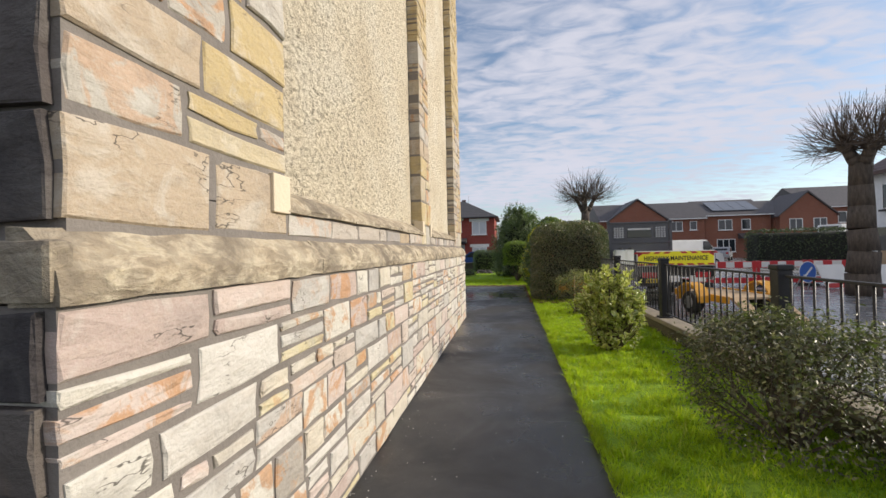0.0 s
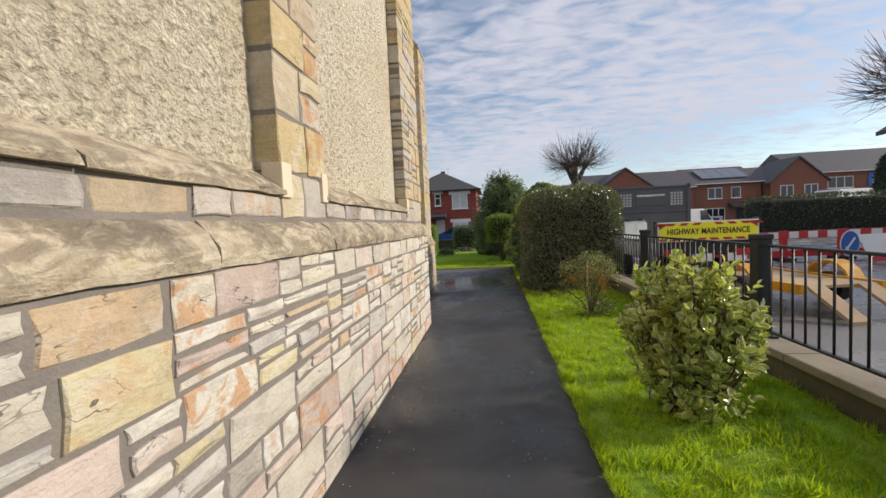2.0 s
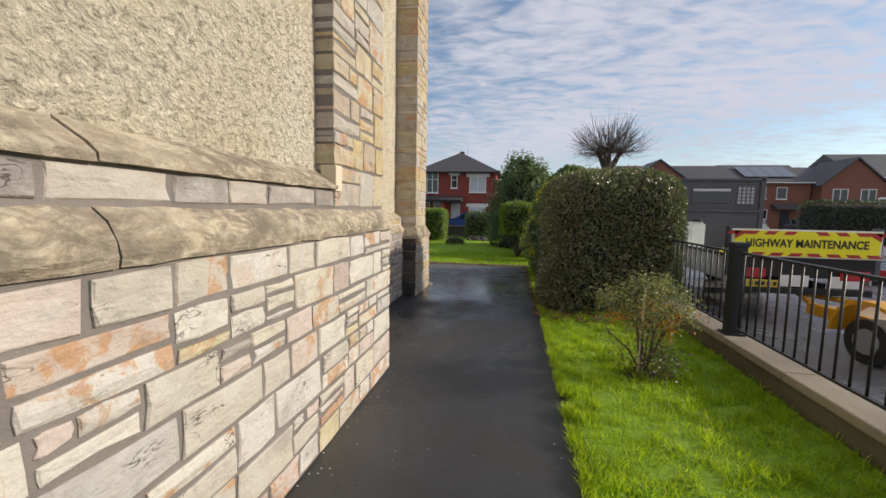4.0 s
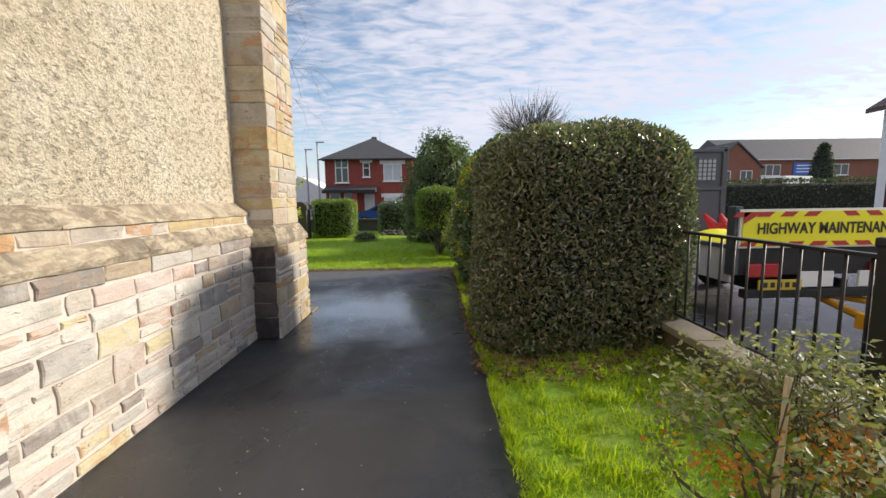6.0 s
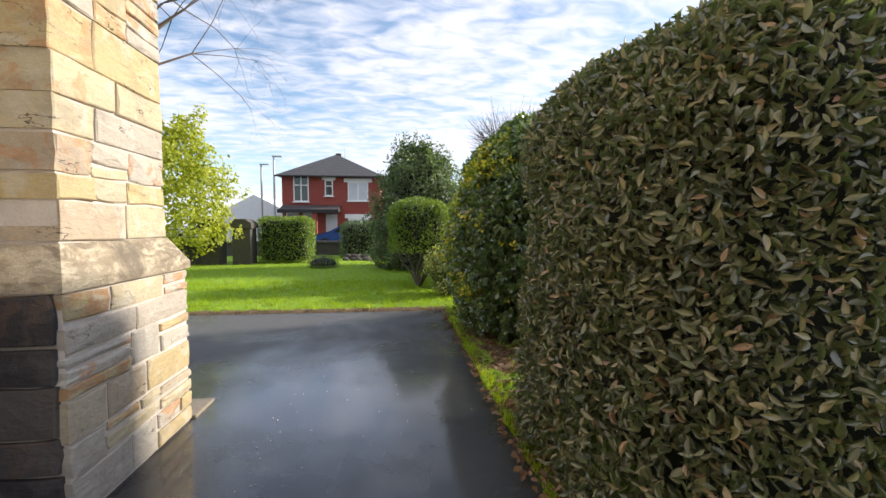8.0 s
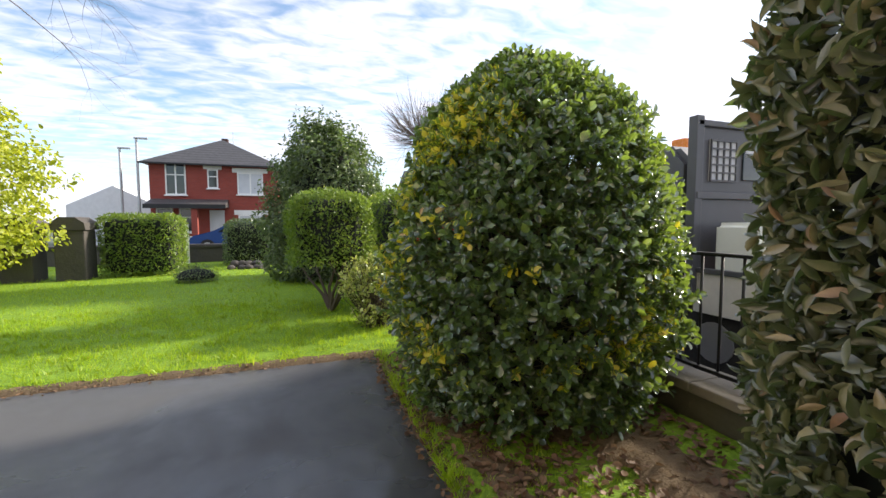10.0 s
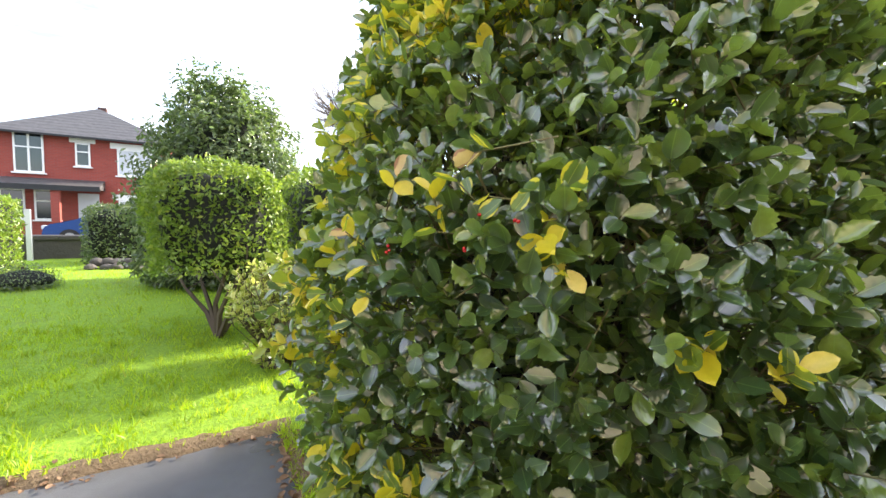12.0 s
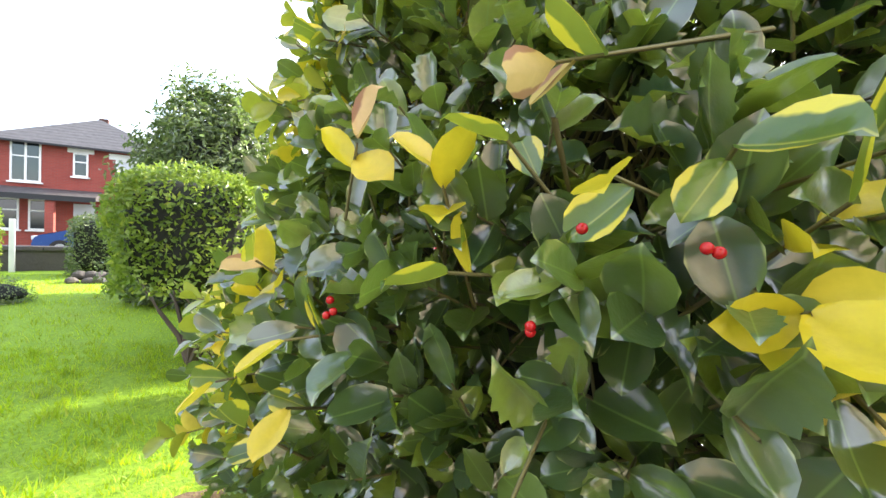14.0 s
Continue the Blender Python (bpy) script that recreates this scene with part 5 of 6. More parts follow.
dome("evergreen_tree", "tall dense dark evergreen tree at the lawn edge", (1.28, 21.9), (1.46, 1.4), 0.05, 3.72, 26000, (0.06, 0.13), M_EVERGREEN, 44, "lance", squash=2.0, category="tree", trunk=0.12, ragged=0.36, fray=0.5)
clipped = hedge("clipped_shrub", "clipped flat-topped light green shrub on bare crooked stems", (0.46, 17.2, 0.80), (1.62, 18.5, 1.88), 0.34, 9500, (0.035, 0.07), M_LIGHTLEAF, 45, stems=False, waves=0.16, category="shrub")
part("bare_stem", branches(np.random.default_rng(46), (0.0, 0.0, 0.0), 0.8, 0.035, 7, 0.55, twigs=3, depth=1), M_TWIG, clipped)
hedge("hedge", "dark mixed hedge behind the shrubs along the railings", (1.9, 17.6, 0.0), (3.0, 23.0, 2.0), 0.35, 9000, (0.05, 0.10), M_LIGHTLEAF, 47, stems=False)
rocks = np.random.default_rng(48)
for i in range(9):
    bm = bmesh.new()
    bmesh.ops.create_icosphere(bm, subdivisions=2, radius=0.13)
    for v in bm.verts:
        v.co = Vector((v.co.x * 1.3, v.co.y, v.co.z * 0.8)) * (1 + 0.25 * noise.noise(v.co * 6 + Vector((i, 0, 0))))
    ob = tagged(part("rock", bm, M_GRAVESTONE, None), "rough brown garden rock in a rockery", "rock", "rockery rocks")
    ob.matrix_world = pose(-1.35 + 0.22 * (i % 5) + rocks.normal(0, 0.05), 24.6 + 0.3 * (i // 5) + rocks.normal(0, 0.06), 0.07 + 0.1 * (i // 5), 0, 0, rocks.uniform(0, 180))
garden_wall = thing("garden_wall", "dark old stone garden wall below the house", "wall", kind="structure")
part("wall_body", box(-13, 27.5, -0.3, 4.0, 27.9, 0.55), M_GRAVESTONE, garden_wall)
for i in range(18):
    part("coping_stone", box(-13 + i * 0.95, 27.44, 0.55, -13 + i * 0.95 + 0.94, 27.96, 0.66, 0.02), M_GRAVESTONE, garden_wall)
for x in (-5.6, -4.6):
    pillar = thing("gate_pillar", "dark weathered stone gate pillar with a rounded top", "pillar", "gate pillars", at=(x, 23.6, 0))
    part("shaft", box(-0.3, -0.3, 0, 0.3, 0.3, 1.25, 0.03), M_GRAVESTONE, pillar)
    part("cap", prism([(-0.36, 1.25), (0.36, 1.25), (0.33, 1.42), (0.15, 1.56), (-0.15, 1.56), (-0.33, 1.42)], -0.36, 0.36), M_GRAVESTONE, pillar)
side_wall = tagged(part("garden_wall", box(-13, 23.5, -0.1, -5.9, 23.8, 0.95, 0.03), M_GRAVESTONE, None), "dark stone wall beside the garden gate", "wall", kind="structure")
dome("golden_shrub", "tall yellow-green leafy tree beside the church", (-6.1, 22.5), (1.45, 1.4), 0.7, 4.5, 9500, (0.07, 0.14), M_YELLOWLEAF, 49, "oval", 2.0, "tree", 0.1, ragged=1.3)
white_post = tagged(part("gate_post", box(-3.12, 27.2, 0, -3.02, 27.3, 1.35, 0.008), M_WHITE, None), "white painted gate post by the garden wall", "post")


# ---- houses ----
def window(parent, x0, z0, x1, z1, y, bars=(1, 1), net=False, sill=True, lintel=None, depth=0.12):
    """A window in a wall that faces -y at the plane y: frame, panes, bars, sill and lintel."""
    w = part("window", box(x0 - 0.02, y - 0.025, z0 - 0.02, x1 + 0.02, y + depth, z1 + 0.02), M_GLASS if not net else M_NET, parent)
    f = 0.07
    frame_bm = bmesh.new()
    for a in ((x0 - f, z0 - f, x0, z1 + f), (x1, z0 - f, x1 + f, z1 + f), (x0, z1, x1, z1 + f), (x0, z0 - f, x1, z0)):
        box(a[0], y - 0.05, a[1], a[2], y + 0.04, a[3], 0.0, frame_bm)
    part("frame", frame_bm, M_WHITE, w)
    for i in range(1, bars[0] + 1):
        x = x0 + (x1 - x0) * i / (bars[0] + 1)
        part("mullion", box(x - 0.04, y - 0.045, z0, x + 0.04, y + 0.03, z1), M_WHITE, w)
    for i in range(1, bars[1] + 1):
        z = z1 - (z1 - z0) * 0.36 * i
        part("transom", box(x0, y - 0.044, z - 0.03, x1, y + 0.03, z + 0.03), M_WHITE, w)
    if sill:
        part("sill", box(x0 - 0.15, y - 0.13, z0 - 0.14, x1 + 0.15, y + 0.02, z0 - 0.072, 0.01), M_WHITE, w)
    if lintel:
        part("lintel", box(x0 - lintel, y - 0.03, z1 + 0.075, x1 + lintel, y + 0.05, z1 + 0.36, 0.01), M_WHITE, w)
    return w


HY = 39.0
brick_house = thing("house", "red brick house with a grey hipped roof and white windows", "house", at=(0, 0, 0))
part("wall", box(-7.55, HY, -0.16, -0.75, HY + 7.5, 4.85), M_RED_BRICK, brick_house, "red brick wall")
bm = bmesh.new()
e = [bm.verts.new(v) for v in ((-7.95, HY - 0.4, 4.83), (-0.35, HY - 0.4, 4.83), (-0.35, HY + 7.9, 4.83), (-7.95, HY + 7.9, 4.83))]
rt = [bm.verts.new(v) for v in ((-4.25, HY + 3.4, 6.95), (-4.05, HY + 4.1, 6.95))]
bm.faces.new((e[0], e[1], rt[0])), bm.faces.new((e[1], e[2], rt[1], rt[0])), bm.faces.new((e[2], e[3], rt[1])), bm.faces.new((e[3], e[0], rt[0], rt[1])), bm.faces.new(e[::-1])
roof = part("roof", bm, M_SLATE, brick_house, "grey slate hipped roof")
part("gutter", box(-7.95, HY - 0.46, 4.74, -0.35, HY - 0.38, 4.85, 0.02), M_IRON, brick_house)
part("chimney", box(-4.35, HY + 3.6, 6.6, -3.95, HY + 4.0, 7.08, 0.02), M_DARK_BRICK, brick_house)
part("aerial", rod((-3.6, HY + 3.4, 6.6), (-3.6, HY + 3.4, 7.5), 0.02, 0.02, 5), M_STEEL, brick_house)
window(brick_house, -6.68, 3.10, -5.78, 4.80, HY, (1, 1))
window(brick_house, -4.52, 3.52, -4.10, 4.50, HY, (0, 1), lintel=0.28)
window(brick_house, -2.92, 3.18, -1.62, 4.36, HY, (1, 0), net=True, lintel=0.34)
window(brick_house, -6.05, 0.9, -5.3, 2.18, HY, (0, 1))
window(brick_house, -7.2, 0.9, -6.5, 2.18, HY, (0, 1))
window(brick_house, -2.92, 0.7, -1.62, 1.80, HY, (1, 0), net=True, lintel=0.3)
porch = part("porch_roof", prism([(HY - 1.3, 2.30), (HY - 1.3, 2.42), (HY + 0.02, 2.80), (HY + 0.02, 2.30)], -7.5, -3.5, "x"), M_SLATE, brick_house, "slate lean-to porch roof")
part("porch_fascia", box(-7.52, HY - 1.36, 2.20, -3.48, HY - 1.3, 2.44), M_IRON, brick_house)
part("door", box(-4.55, HY - 0.04, -0.1, -3.75, HY + 0.05, 2.15, 0.01), M_NET, brick_house, "pale front door")
part("porch_pier", box(-5.25, HY - 1.25, -0.1, -4.95, HY - 0.95, 2.3), M_RED_BRICK, brick_house)


def row_house(label, x0, x1, y, eave, ridge, depth, gable=None, group="houses across the road"):
    """A brick house with its ridge along x, and a gabled front bay if one is given as x0, x1, ridge."""
    h = thing("house", label, "house", group)
    part("wall", box(x0, y, -0.16, x1, y + depth, eave), M_BROWN_BRICK, h, "brown brick wall")
    part("roof", prism([(y - 0.35, eave - 0.05), (y - 0.35, eave + 0.06), (y + depth / 2, ridge), (y + depth + 0.35, eave + 0.06), (y + depth + 0.35, eave - 0.05)], x0 - 0.15, x1 + 0.15, "x"), M_TILE, h, "dark tiled roof")
    part("gutter", box(x0 - 0.15, y - 0.42, eave - 0.08, x1 + 0.15, y - 0.352, eave + 0.03), M_WHITE, h)
    if gable:
        a, b, top = gable
        part("gable_bay", prism([(a, -0.16), (b, -0.16), (b, eave), ((a + b) / 2, top - 0.12), (a, eave)], y - 0.9, y + 2.5), M_BROWN_BRICK, h, "gabled brick bay")
        mid = (a + b) / 2
        part("gable_roof", prism([(a - 0.3, eave - 0.2), (mid, top - 0.05), (b + 0.3, eave - 0.2), (b + 0.3, eave - 0.05), (mid, top + 0.14), (a - 0.3, eave - 0.05)], y - 1.1, y + depth / 2), M_TILE, h)
    return h


RY = 55.0
ha = row_house("brown brick house with a gabled front and dark roof", 12.6, 25.3, RY, 5.0, 7.55, 9.0, (13.6, 20.4, 7.6))
for x in (14.4, 17.6):
    window(ha, x, 3.4, x + 1.5, 4.5, RY - 0.9, (1, 0))
window(ha, 21.2, 3.5, 22.6, 4.6, RY, (1, 0)), window(ha, 23.6, 3.6, 24.3, 4.6, RY, (0, 0))
hb = row_house("brown brick house with solar panels on its dark roof", 25.6, 33.2, RY + 0.6, 5.3, 7.7, 9.0)
for i in range(4):
    part("solar_panel", prism([(RY + 1.2, 5.95), (RY + 1.2, 6.03), (RY + 4.0, 7.40), (RY + 4.0, 7.32)], 26.8 + i * 1.35, 28.1 + i * 1.35, "x"), M_SOLAR, hb)
for x, w in ((27.2, 1.5), (29.9, 0.9)):
    window(hb, x, 3.5, x + w, 4.7, RY + 0.6, (1 if w > 1 else 0, 0))
window(hb, 27.0, 0.7, 29.0, 2.2, RY + 0.6, (2, 0))
part("porch_roof", prism([(RY - 0.5, 2.3), (RY - 0.5, 2.45), (RY + 0.65, 3.0), (RY + 0.65, 2.3)], 29.4, 32.0, "x"), M_TILE, hb)
part("door", box(30.4, RY + 0.54, -0.1, 31.3, RY + 0.66, 2.1), M_IRON, hb)
hc = row_house("brown brick house with a wide gable and white windows", 33.4, 40.0, RY + 0.3, 5.0, 7.4, 9.0, (33.5, 39.6, 7.8))
for x in (34.6, 37.2):
    window(hc, x, 3.3, x + 1.3, 4.5, RY - 0.6, (1, 0))
window(hc, 34.6, 0.7, 36.4, 2.2, RY - 0.6, (2, 0))
hd = row_house("long brown brick building with a dark roof and blue signs", 40.2, 74.0, RY + 4.0, 6.2, 9.6, 12.0)
for x in (43.0, 52.0, 60.0, 66.0):
    window(hd, x, 4.2, x + 2.8, 5.5, RY + 4.0, (2, 0))
for x in (47.5, 63.6):
    part("sign_board", box(x, RY + 3.9, 4.2, x + 3.6, RY + 3.98, 5.8, 0.01), M_BLUE, hd, "blue sign board with white lines")
    for k in range(3):
        part("sign_line", box(x + 0.4, RY + 3.885, 4.55 + 0.4 * k, x + 3.2, RY + 3.898, 4.68 + 0.4 * k), M_WHITE, hd)

# white house across the road, facing it
wh = thing("house", "white rendered house with a dark roof and half-timbered gable", "house", at=(20.0, 0, -0.14))
part("wall", box(0, 11.0, 0, 8, 23.8, 5.2), M_STUCCO, wh, "white rendered wall")
part("roof", prism([(-0.5, 5.12), (4.0, 7.75), (8.5, 5.12), (8.5, 5.3), (4.0, 8.0), (-0.5, 5.3)], 10.8, 24.1), M_OLDTILE, wh, "dark tiled roof")
part("gable_end", prism([(0, 5.2), (8, 5.2), (4.0, 7.7)], 23.5, 23.75), M_STUCCO, wh)
gb = part("gable_bay", prism([(11.6, 0), (16.2, 0), (16.2, 5.2), (13.9, 7.4), (11.6, 5.2)], -0.7, 2.0, "x"), M_STUCCO, wh, "white half-timbered gable")
part("bay_roof", prism([(11.2, 4.9), (13.9, 7.55), (16.6, 4.9), (16.6, 5.1), (13.9, 7.8), (11.2, 5.1)], -1.0, 4.0, "x"), M_OLDTILE, wh)
for k in range(4):
    part("timber", box(-0.75, 12.4 + k * 0.95, 5.15, -0.69, 12.56 + k * 0.95, 5.9 + (0.75 if k in (1, 2) else 0)), M_IRON, gb)
part("timber_beam", box(-0.76, 11.6, 5.0, -0.69, 16.2, 5.18), M_IRON, gb)
chim = part("chimney", box(3.5, 20.1, 7.4, 4.3, 20.9, 8.9, 0.03), M_DARK_BRICK, wh, "brick chimney stack")
for k in (20.25, 20.7):
    part("chimney_pot", rod((3.9, k, 8.9), (3.9, k, 9.3), 0.13, 0.11, 10), M_DARK_BRICK, chim)
part("roof_light", box(1.6, 22.6, 6.45, 2.3, 23.3, 6.95, 0.01), M_NET, wh)
for y0, z0, y1, z1 in ((16.9, 3.4, 18.2, 4.6), (12.9, 3.2, 14.9, 4.5), (18.0, 0.9, 20.0, 2.4), (12.7, 0.9, 15.1, 2.4), (21.5, 3.4, 23.0, 4.6), (21.5, 0.9, 23.4, 2.4)):
    x = -0.7 if y0 < 15.5 else 0.0
    wn = part("window", box(x - 0.03, y0, z0, x + 0.1, y1, z1), M_GLASS, wh)
    part("frame", box(x - 0.05, y0 - 0.08, z0 - 0.08, x + 0.02, y0, z1 + 0.08), M_WHITE, wn)
    part("frame", box(x - 0.05, y1, z0 - 0.08, x + 0.02, y1 + 0.08, z1 + 0.08), M_WHITE, wn)
    part("mullion", box(x - 0.05, (y0 + y1) / 2 - 0.04, z0, x + 0.02, (y0 + y1) / 2 + 0.04, z1), M_WHITE, wn)
    part("sill", box(x - 0.16, y0 - 0.15, z0 - 0.18, x + 0.02, y1 + 0.15, z0 - 0.08, 0.01), M_IRON, wn)
part("canopy", box(-0.9, 17.0, 2.62, 0.0, 20.6, 2.75, 0.02), M_IRON, wh)
fence_w = thing("garden_fence", "low wooden slatted fence before the white house", "fence", at=(17.0, 13.6, -0.14))
for k in range(14):
    part("slat", box(-0.02, k * 0.42, 0.0, 0.02, k * 0.42 + 0.30, 1.25, 0.004), M_PLY, fence_w)
part("rail", box(0.02, 0.0, 0.95, 0.07, 5.9, 1.05), M_PLY, fence_w)

hedge("hedge", "long tall dark clipped hedge across the road", (18.7, 31.5, -0.14), (44.0, 33.5, 2.55), 0.35, 9000, (0.12, 0.22), M_SHADE_HEDGE, 61, waves=0.12, stems=False)
dome("conifer", "dark conifer behind the far hedge", (36.0, 43.0), (1.3, 1.3), 0.0, 6.3, 3500, (0.12, 0.25), M_SHADE_HEDGE, 62, squash=1.15, category="tree", trunk=0.15)


# ---- pollarded trees ----
def pollard(label, at, height, r, limbs, knuckle, shoot, seed, lean=0.35):
    rng = np.random.default_rng(seed)
    t = thing("tree", label, "tree", "pollarded trees", at=at)
    bm = bmesh.new()
    p = Vector((0, 0, 0))
    for k in range(6):
        q = Vector((rng.normal(0, 0.03), rng.normal(0, 0.03), height * (k + 1) / 6))
        rod(p, q, r * (1.25 - 0.08 * k), r * (1.19 - 0.08 * k), 12, bm)
        p = q
    part("trunk", bm, M_BARK, t, smooth=True)
    ends = []
    for k in range(limbs):
        a = 2 * math.pi * k / limbs + rng.uniform(-0.3, 0.3)
        lb = bmesh.new()
        s = p - Vector((0, 0, 0.15))
        d = Vector((math.cos(a) * lean, math.sin(a) * lean, 0.8))
        for j in range(4):
            e2 = s + d * knuckle / 4
            rod(s, e2, r * (0.62 - 0.08 * j), r * (0.56 - 0.08 * j), 9, lb)
            s, d = e2, (d + Vector((math.cos(a) * 0.05, math.sin(a) * 0.05, 0.16))).normalized()
        bmesh.ops.create_icosphere(lb, subdivisions=2, radius=r * 0.55, matrix=Matrix.Translation(s))
        part("limb", lb, M_BARK, t, smooth=True)
        ends.append(s)
    tw = bmesh.new()
    for s in ends:
        for _ in range(70):
            d = Vector(rng.normal(0, 1, 3))
            d.z = abs(d.z) * 1.1 - 0.25
            d = (d.normalized() + Vector((s.x, s.y, 0)) * 0.25).normalized()
            ln = shoot * rng.uniform(0.55, 1.0)
            m1 = s + d * ln * 0.5
            m2 = m1 + (d + Vector((0, 0, 0.35)) + Vector(rng.normal(0, 0.14, 3))).normalized() * ln * 0.5
            rod(s, m1, 0.016, 0.010, 3, tw), rod(m1, m2, 0.010, 0.004, 3, tw)
            for _ in range(2):
                rod(m1, m1 + (d + Vector(rng.normal(0, 0.5, 3)) + Vector((0, 0, 0.3))).normalized() * ln * 0.4, 0.008, 0.004, 3, tw)
    tagged(part("twig_crown", tw, M_TWIG, t), kind="stuff")
    return t


pollard("bare pollarded street tree with a fan of thin shoots", (6.1, 28.8, -0.14), 4.2, 0.34, 4, 1.3, 2.6, 71, 0.5)
pollard("large bare pollarded tree with dark trunk beside the road", (11.5, 12.9, -0.14), 4.1, 0.34, 4, 0.8, 1.9, 72, 0.6)
far_tree = thing("tree", "tall bare tree behind the church with fine twigs", "tree", at=(-6.8, 20.0, 0))
part("trunk", rod((0, 0, 0), (0, 0, 5.0), 0.25, 0.18, 10), M_BARK, far_tree)
tagged(part("twig_crown", branches(np.random.default_rng(73), (0, 0, 4.8), 2.9, 0.05, 8, 0.7, twigs=4, depth=3, lift=-0.9), M_TWIG, far_tree), kind="stuff")

# ---- lamp posts ----
for x, y, h in ((-9.4, 40.5, 5.9), (-7.95, 38.6, 6.2)):
    lp = thing("street_lamp", "grey steel street lamp post", "street lamp", "street lamps", at=(x, y, -0.14))
    part("pole", rod((0, 0, 0), (0, 0, h), 0.09, 0.06, 8), M_STEEL, lp)
    part("lantern", box(-0.1, -0.1, h, 0.55, 0.1, h + 0.09, 0.02), M_STEEL, lp)
far_wall = tagged(part("house", prism([(-14.5, -0.16), (-9.2, -0.16), (-9.2, 2.6), (-11.8, 4.0), (-14.5, 2.6)], 46.0, 52.0), M_STUCCO, None), "pale distant rendered house with a gable", "house")


# ---- cars ----
def car(label, at, turn, paint, length=4.2, width=1.75, height=1.45, van=False):
    c = thing("car" if not van else "van", label, "car" if not van else "van", at=at, turn=turn)
    L, W, H = length / 2, width / 2, height
    if van:
        outline = [(-L, 0.3), (-L, H - 0.05), (-L + 0.1, H), (L - 1.5, H), (L - 0.85, H * 0.58), (L - 0.1, H * 0.48), (L, 0.6), (L, 0.3)]
    else:
        outline = [(-L, 0.35), (-L + 0.02, 0.8), (-L + 0.25, 0.92), (-L + 0.75, H - 0.05), (-L + 1.2, H), (0.35, H - 0.02), (1.05, 0.95), (L - 0.15, 0.78), (L, 0.55), (L - 0.02, 0.3)]
    bm = prism(outline, -W, W)
    bmesh.ops.bevel(bm, geom=list(bm.edges), offset=0.06, segments=2, affect="EDGES")
    body = part("body", bm, paint, c)
    if van:
        glass = [(L - 1.42, H - 0.12), (L - 0.95, H * 0.62), (L - 1.9, H * 0.62), (L - 1.9, H - 0.12)]
    else:
        glass = [(-L + 0.85, H - 0.12), (0.3, H - 0.1), (0.85, 0.95), (-L + 0.5, 0.95)]
    for s in (-1, 1):
        part("side_window", prism(glass, s * W - 0.01, s * W + 0.012), M_GLASS, body)
    part("rear_window", box(-L + (0.42 if not van else -0.012), -W + 0.2, H * 0.68, -L + (0.47 if not van else 0.02), W - 0.2, H - 0.16), M_GLASS, body)
    for x in (-L + 0.75, L - 0.8):
        for s in (-1, 1):
            w = part("wheel", rod((x, s * (W - 0.17), 0.31), (x, s * (W + 0.02), 0.31), 0.31, 0.31, 18), M_RUBBER, c)
            part("rim", rod((x, s * (W + 0.0), 0.31), (x, s * (W + 0.03), 0.31), 0.19, 0.17, 12), M_STEEL, w)
    for s in (-1, 1):
        part("tail_light", box(-L - 0.01, s * (W - 0.18) - 0.1, 0.72, -L + 0.06, s * (W - 0.18) + 0.1, 0.92, 0.02), M_LAMP_RED, c)
        part("headlight", box(L - 0.12, s * (W - 0.25) - 0.16, 0.6, L + 0.01, s * (W - 0.25) + 0.16, 0.75, 0.03), M_NET, c)
    return c


car("blue hatchback parked before the brick house", (-2.3, 34.0, 0.0), 180, M_BLUECAR)
car("silver car parked before the row of houses", (23.4, 47.0, -0.14), 60, M_SILVER)
car("dark estate car parked by a porch", (28.6, 49.0, -0.14), 75, M_DARKCAR)
car("white van parked across the road", (14.5, 33.0, -0.14), 20, M_WHITE, 4.8, 1.9, 2.1, van=True)
car("white van behind the long hedge", (31.5, 41.0, -0.14), 20, M_WHITE, 5.2, 1.95, 3.3, van=True)

# ---- highway truck ----
TR, TX0, TX1, TY0, TY1 = -0.14, 4.42, 6.45, 11.1, 14.3
truck = thing("truck", "grey flatbed highway truck with a yellow maintenance sign", "truck", at=((TX0 + TX1) / 2, TY0, TR))
HWD = (TX1 - TX0) / 2
part("bed", box(-HWD, 0.0, 0.76, HWD, TY1 - TY0, 0.86, 0.01), M_ALU, truck, "pale load bed")
part("side_board", box(-HWD - 0.03, 0.05, 0.66, -HWD, TY1 - TY0, 1.06, 0.008), M_ALU, truck, "dusty cream drop side")
part("side_rail", box(-HWD - 0.05, 0.05, 1.06, -HWD + 0.01, TY1 - TY0, 1.11, 0.008), M_TRUCK, truck)
part("side_board", box(HWD, 0.05, 0.66, HWD + 0.03, TY1 - TY0, 1.06, 0.008), M_ALU, truck)
part("tail_board", box(-HWD, -0.03, 0.76, HWD, 0.0, 1.10, 0.008), M_TRUCKDARK, truck)
sign = part("sign_panel", box(-HWD, -0.075, 1.10, HWD, -0.04, 1.50, 0.006), M_YELLOW, truck, "yellow and red chevron sign panel")
part("sign_frame", box(-HWD - 0.03, -0.06, 1.08, HWD + 0.03, -0.032, 1.525, 0.004), M_WHITE, sign)
for k in range(5):                      # red chevrons along the upper and lower edges
    for s in (-1, 1):
        if k == 0:
            continue
        a = s * (0.12 + (k - 1) * 0.27)
        d = s * 0.12
        part("chevron", prism([(a, 1.496), (a + s * 0.15, 1.496), (a + s * 0.15 + d * 0.5, 1.44), (a + d * 0.5, 1.44)][::s], -0.079, -0.076), M_REDSHEET, sign)
        part("chevron", prism([(a - s * 0.05, 1.104), (a + s * 0.12, 1.104), (a + s * 0.07, 1.155), (a - s * 0.10, 1.155)][::s], -0.079, -0.076), M_REDSHEET, sign)
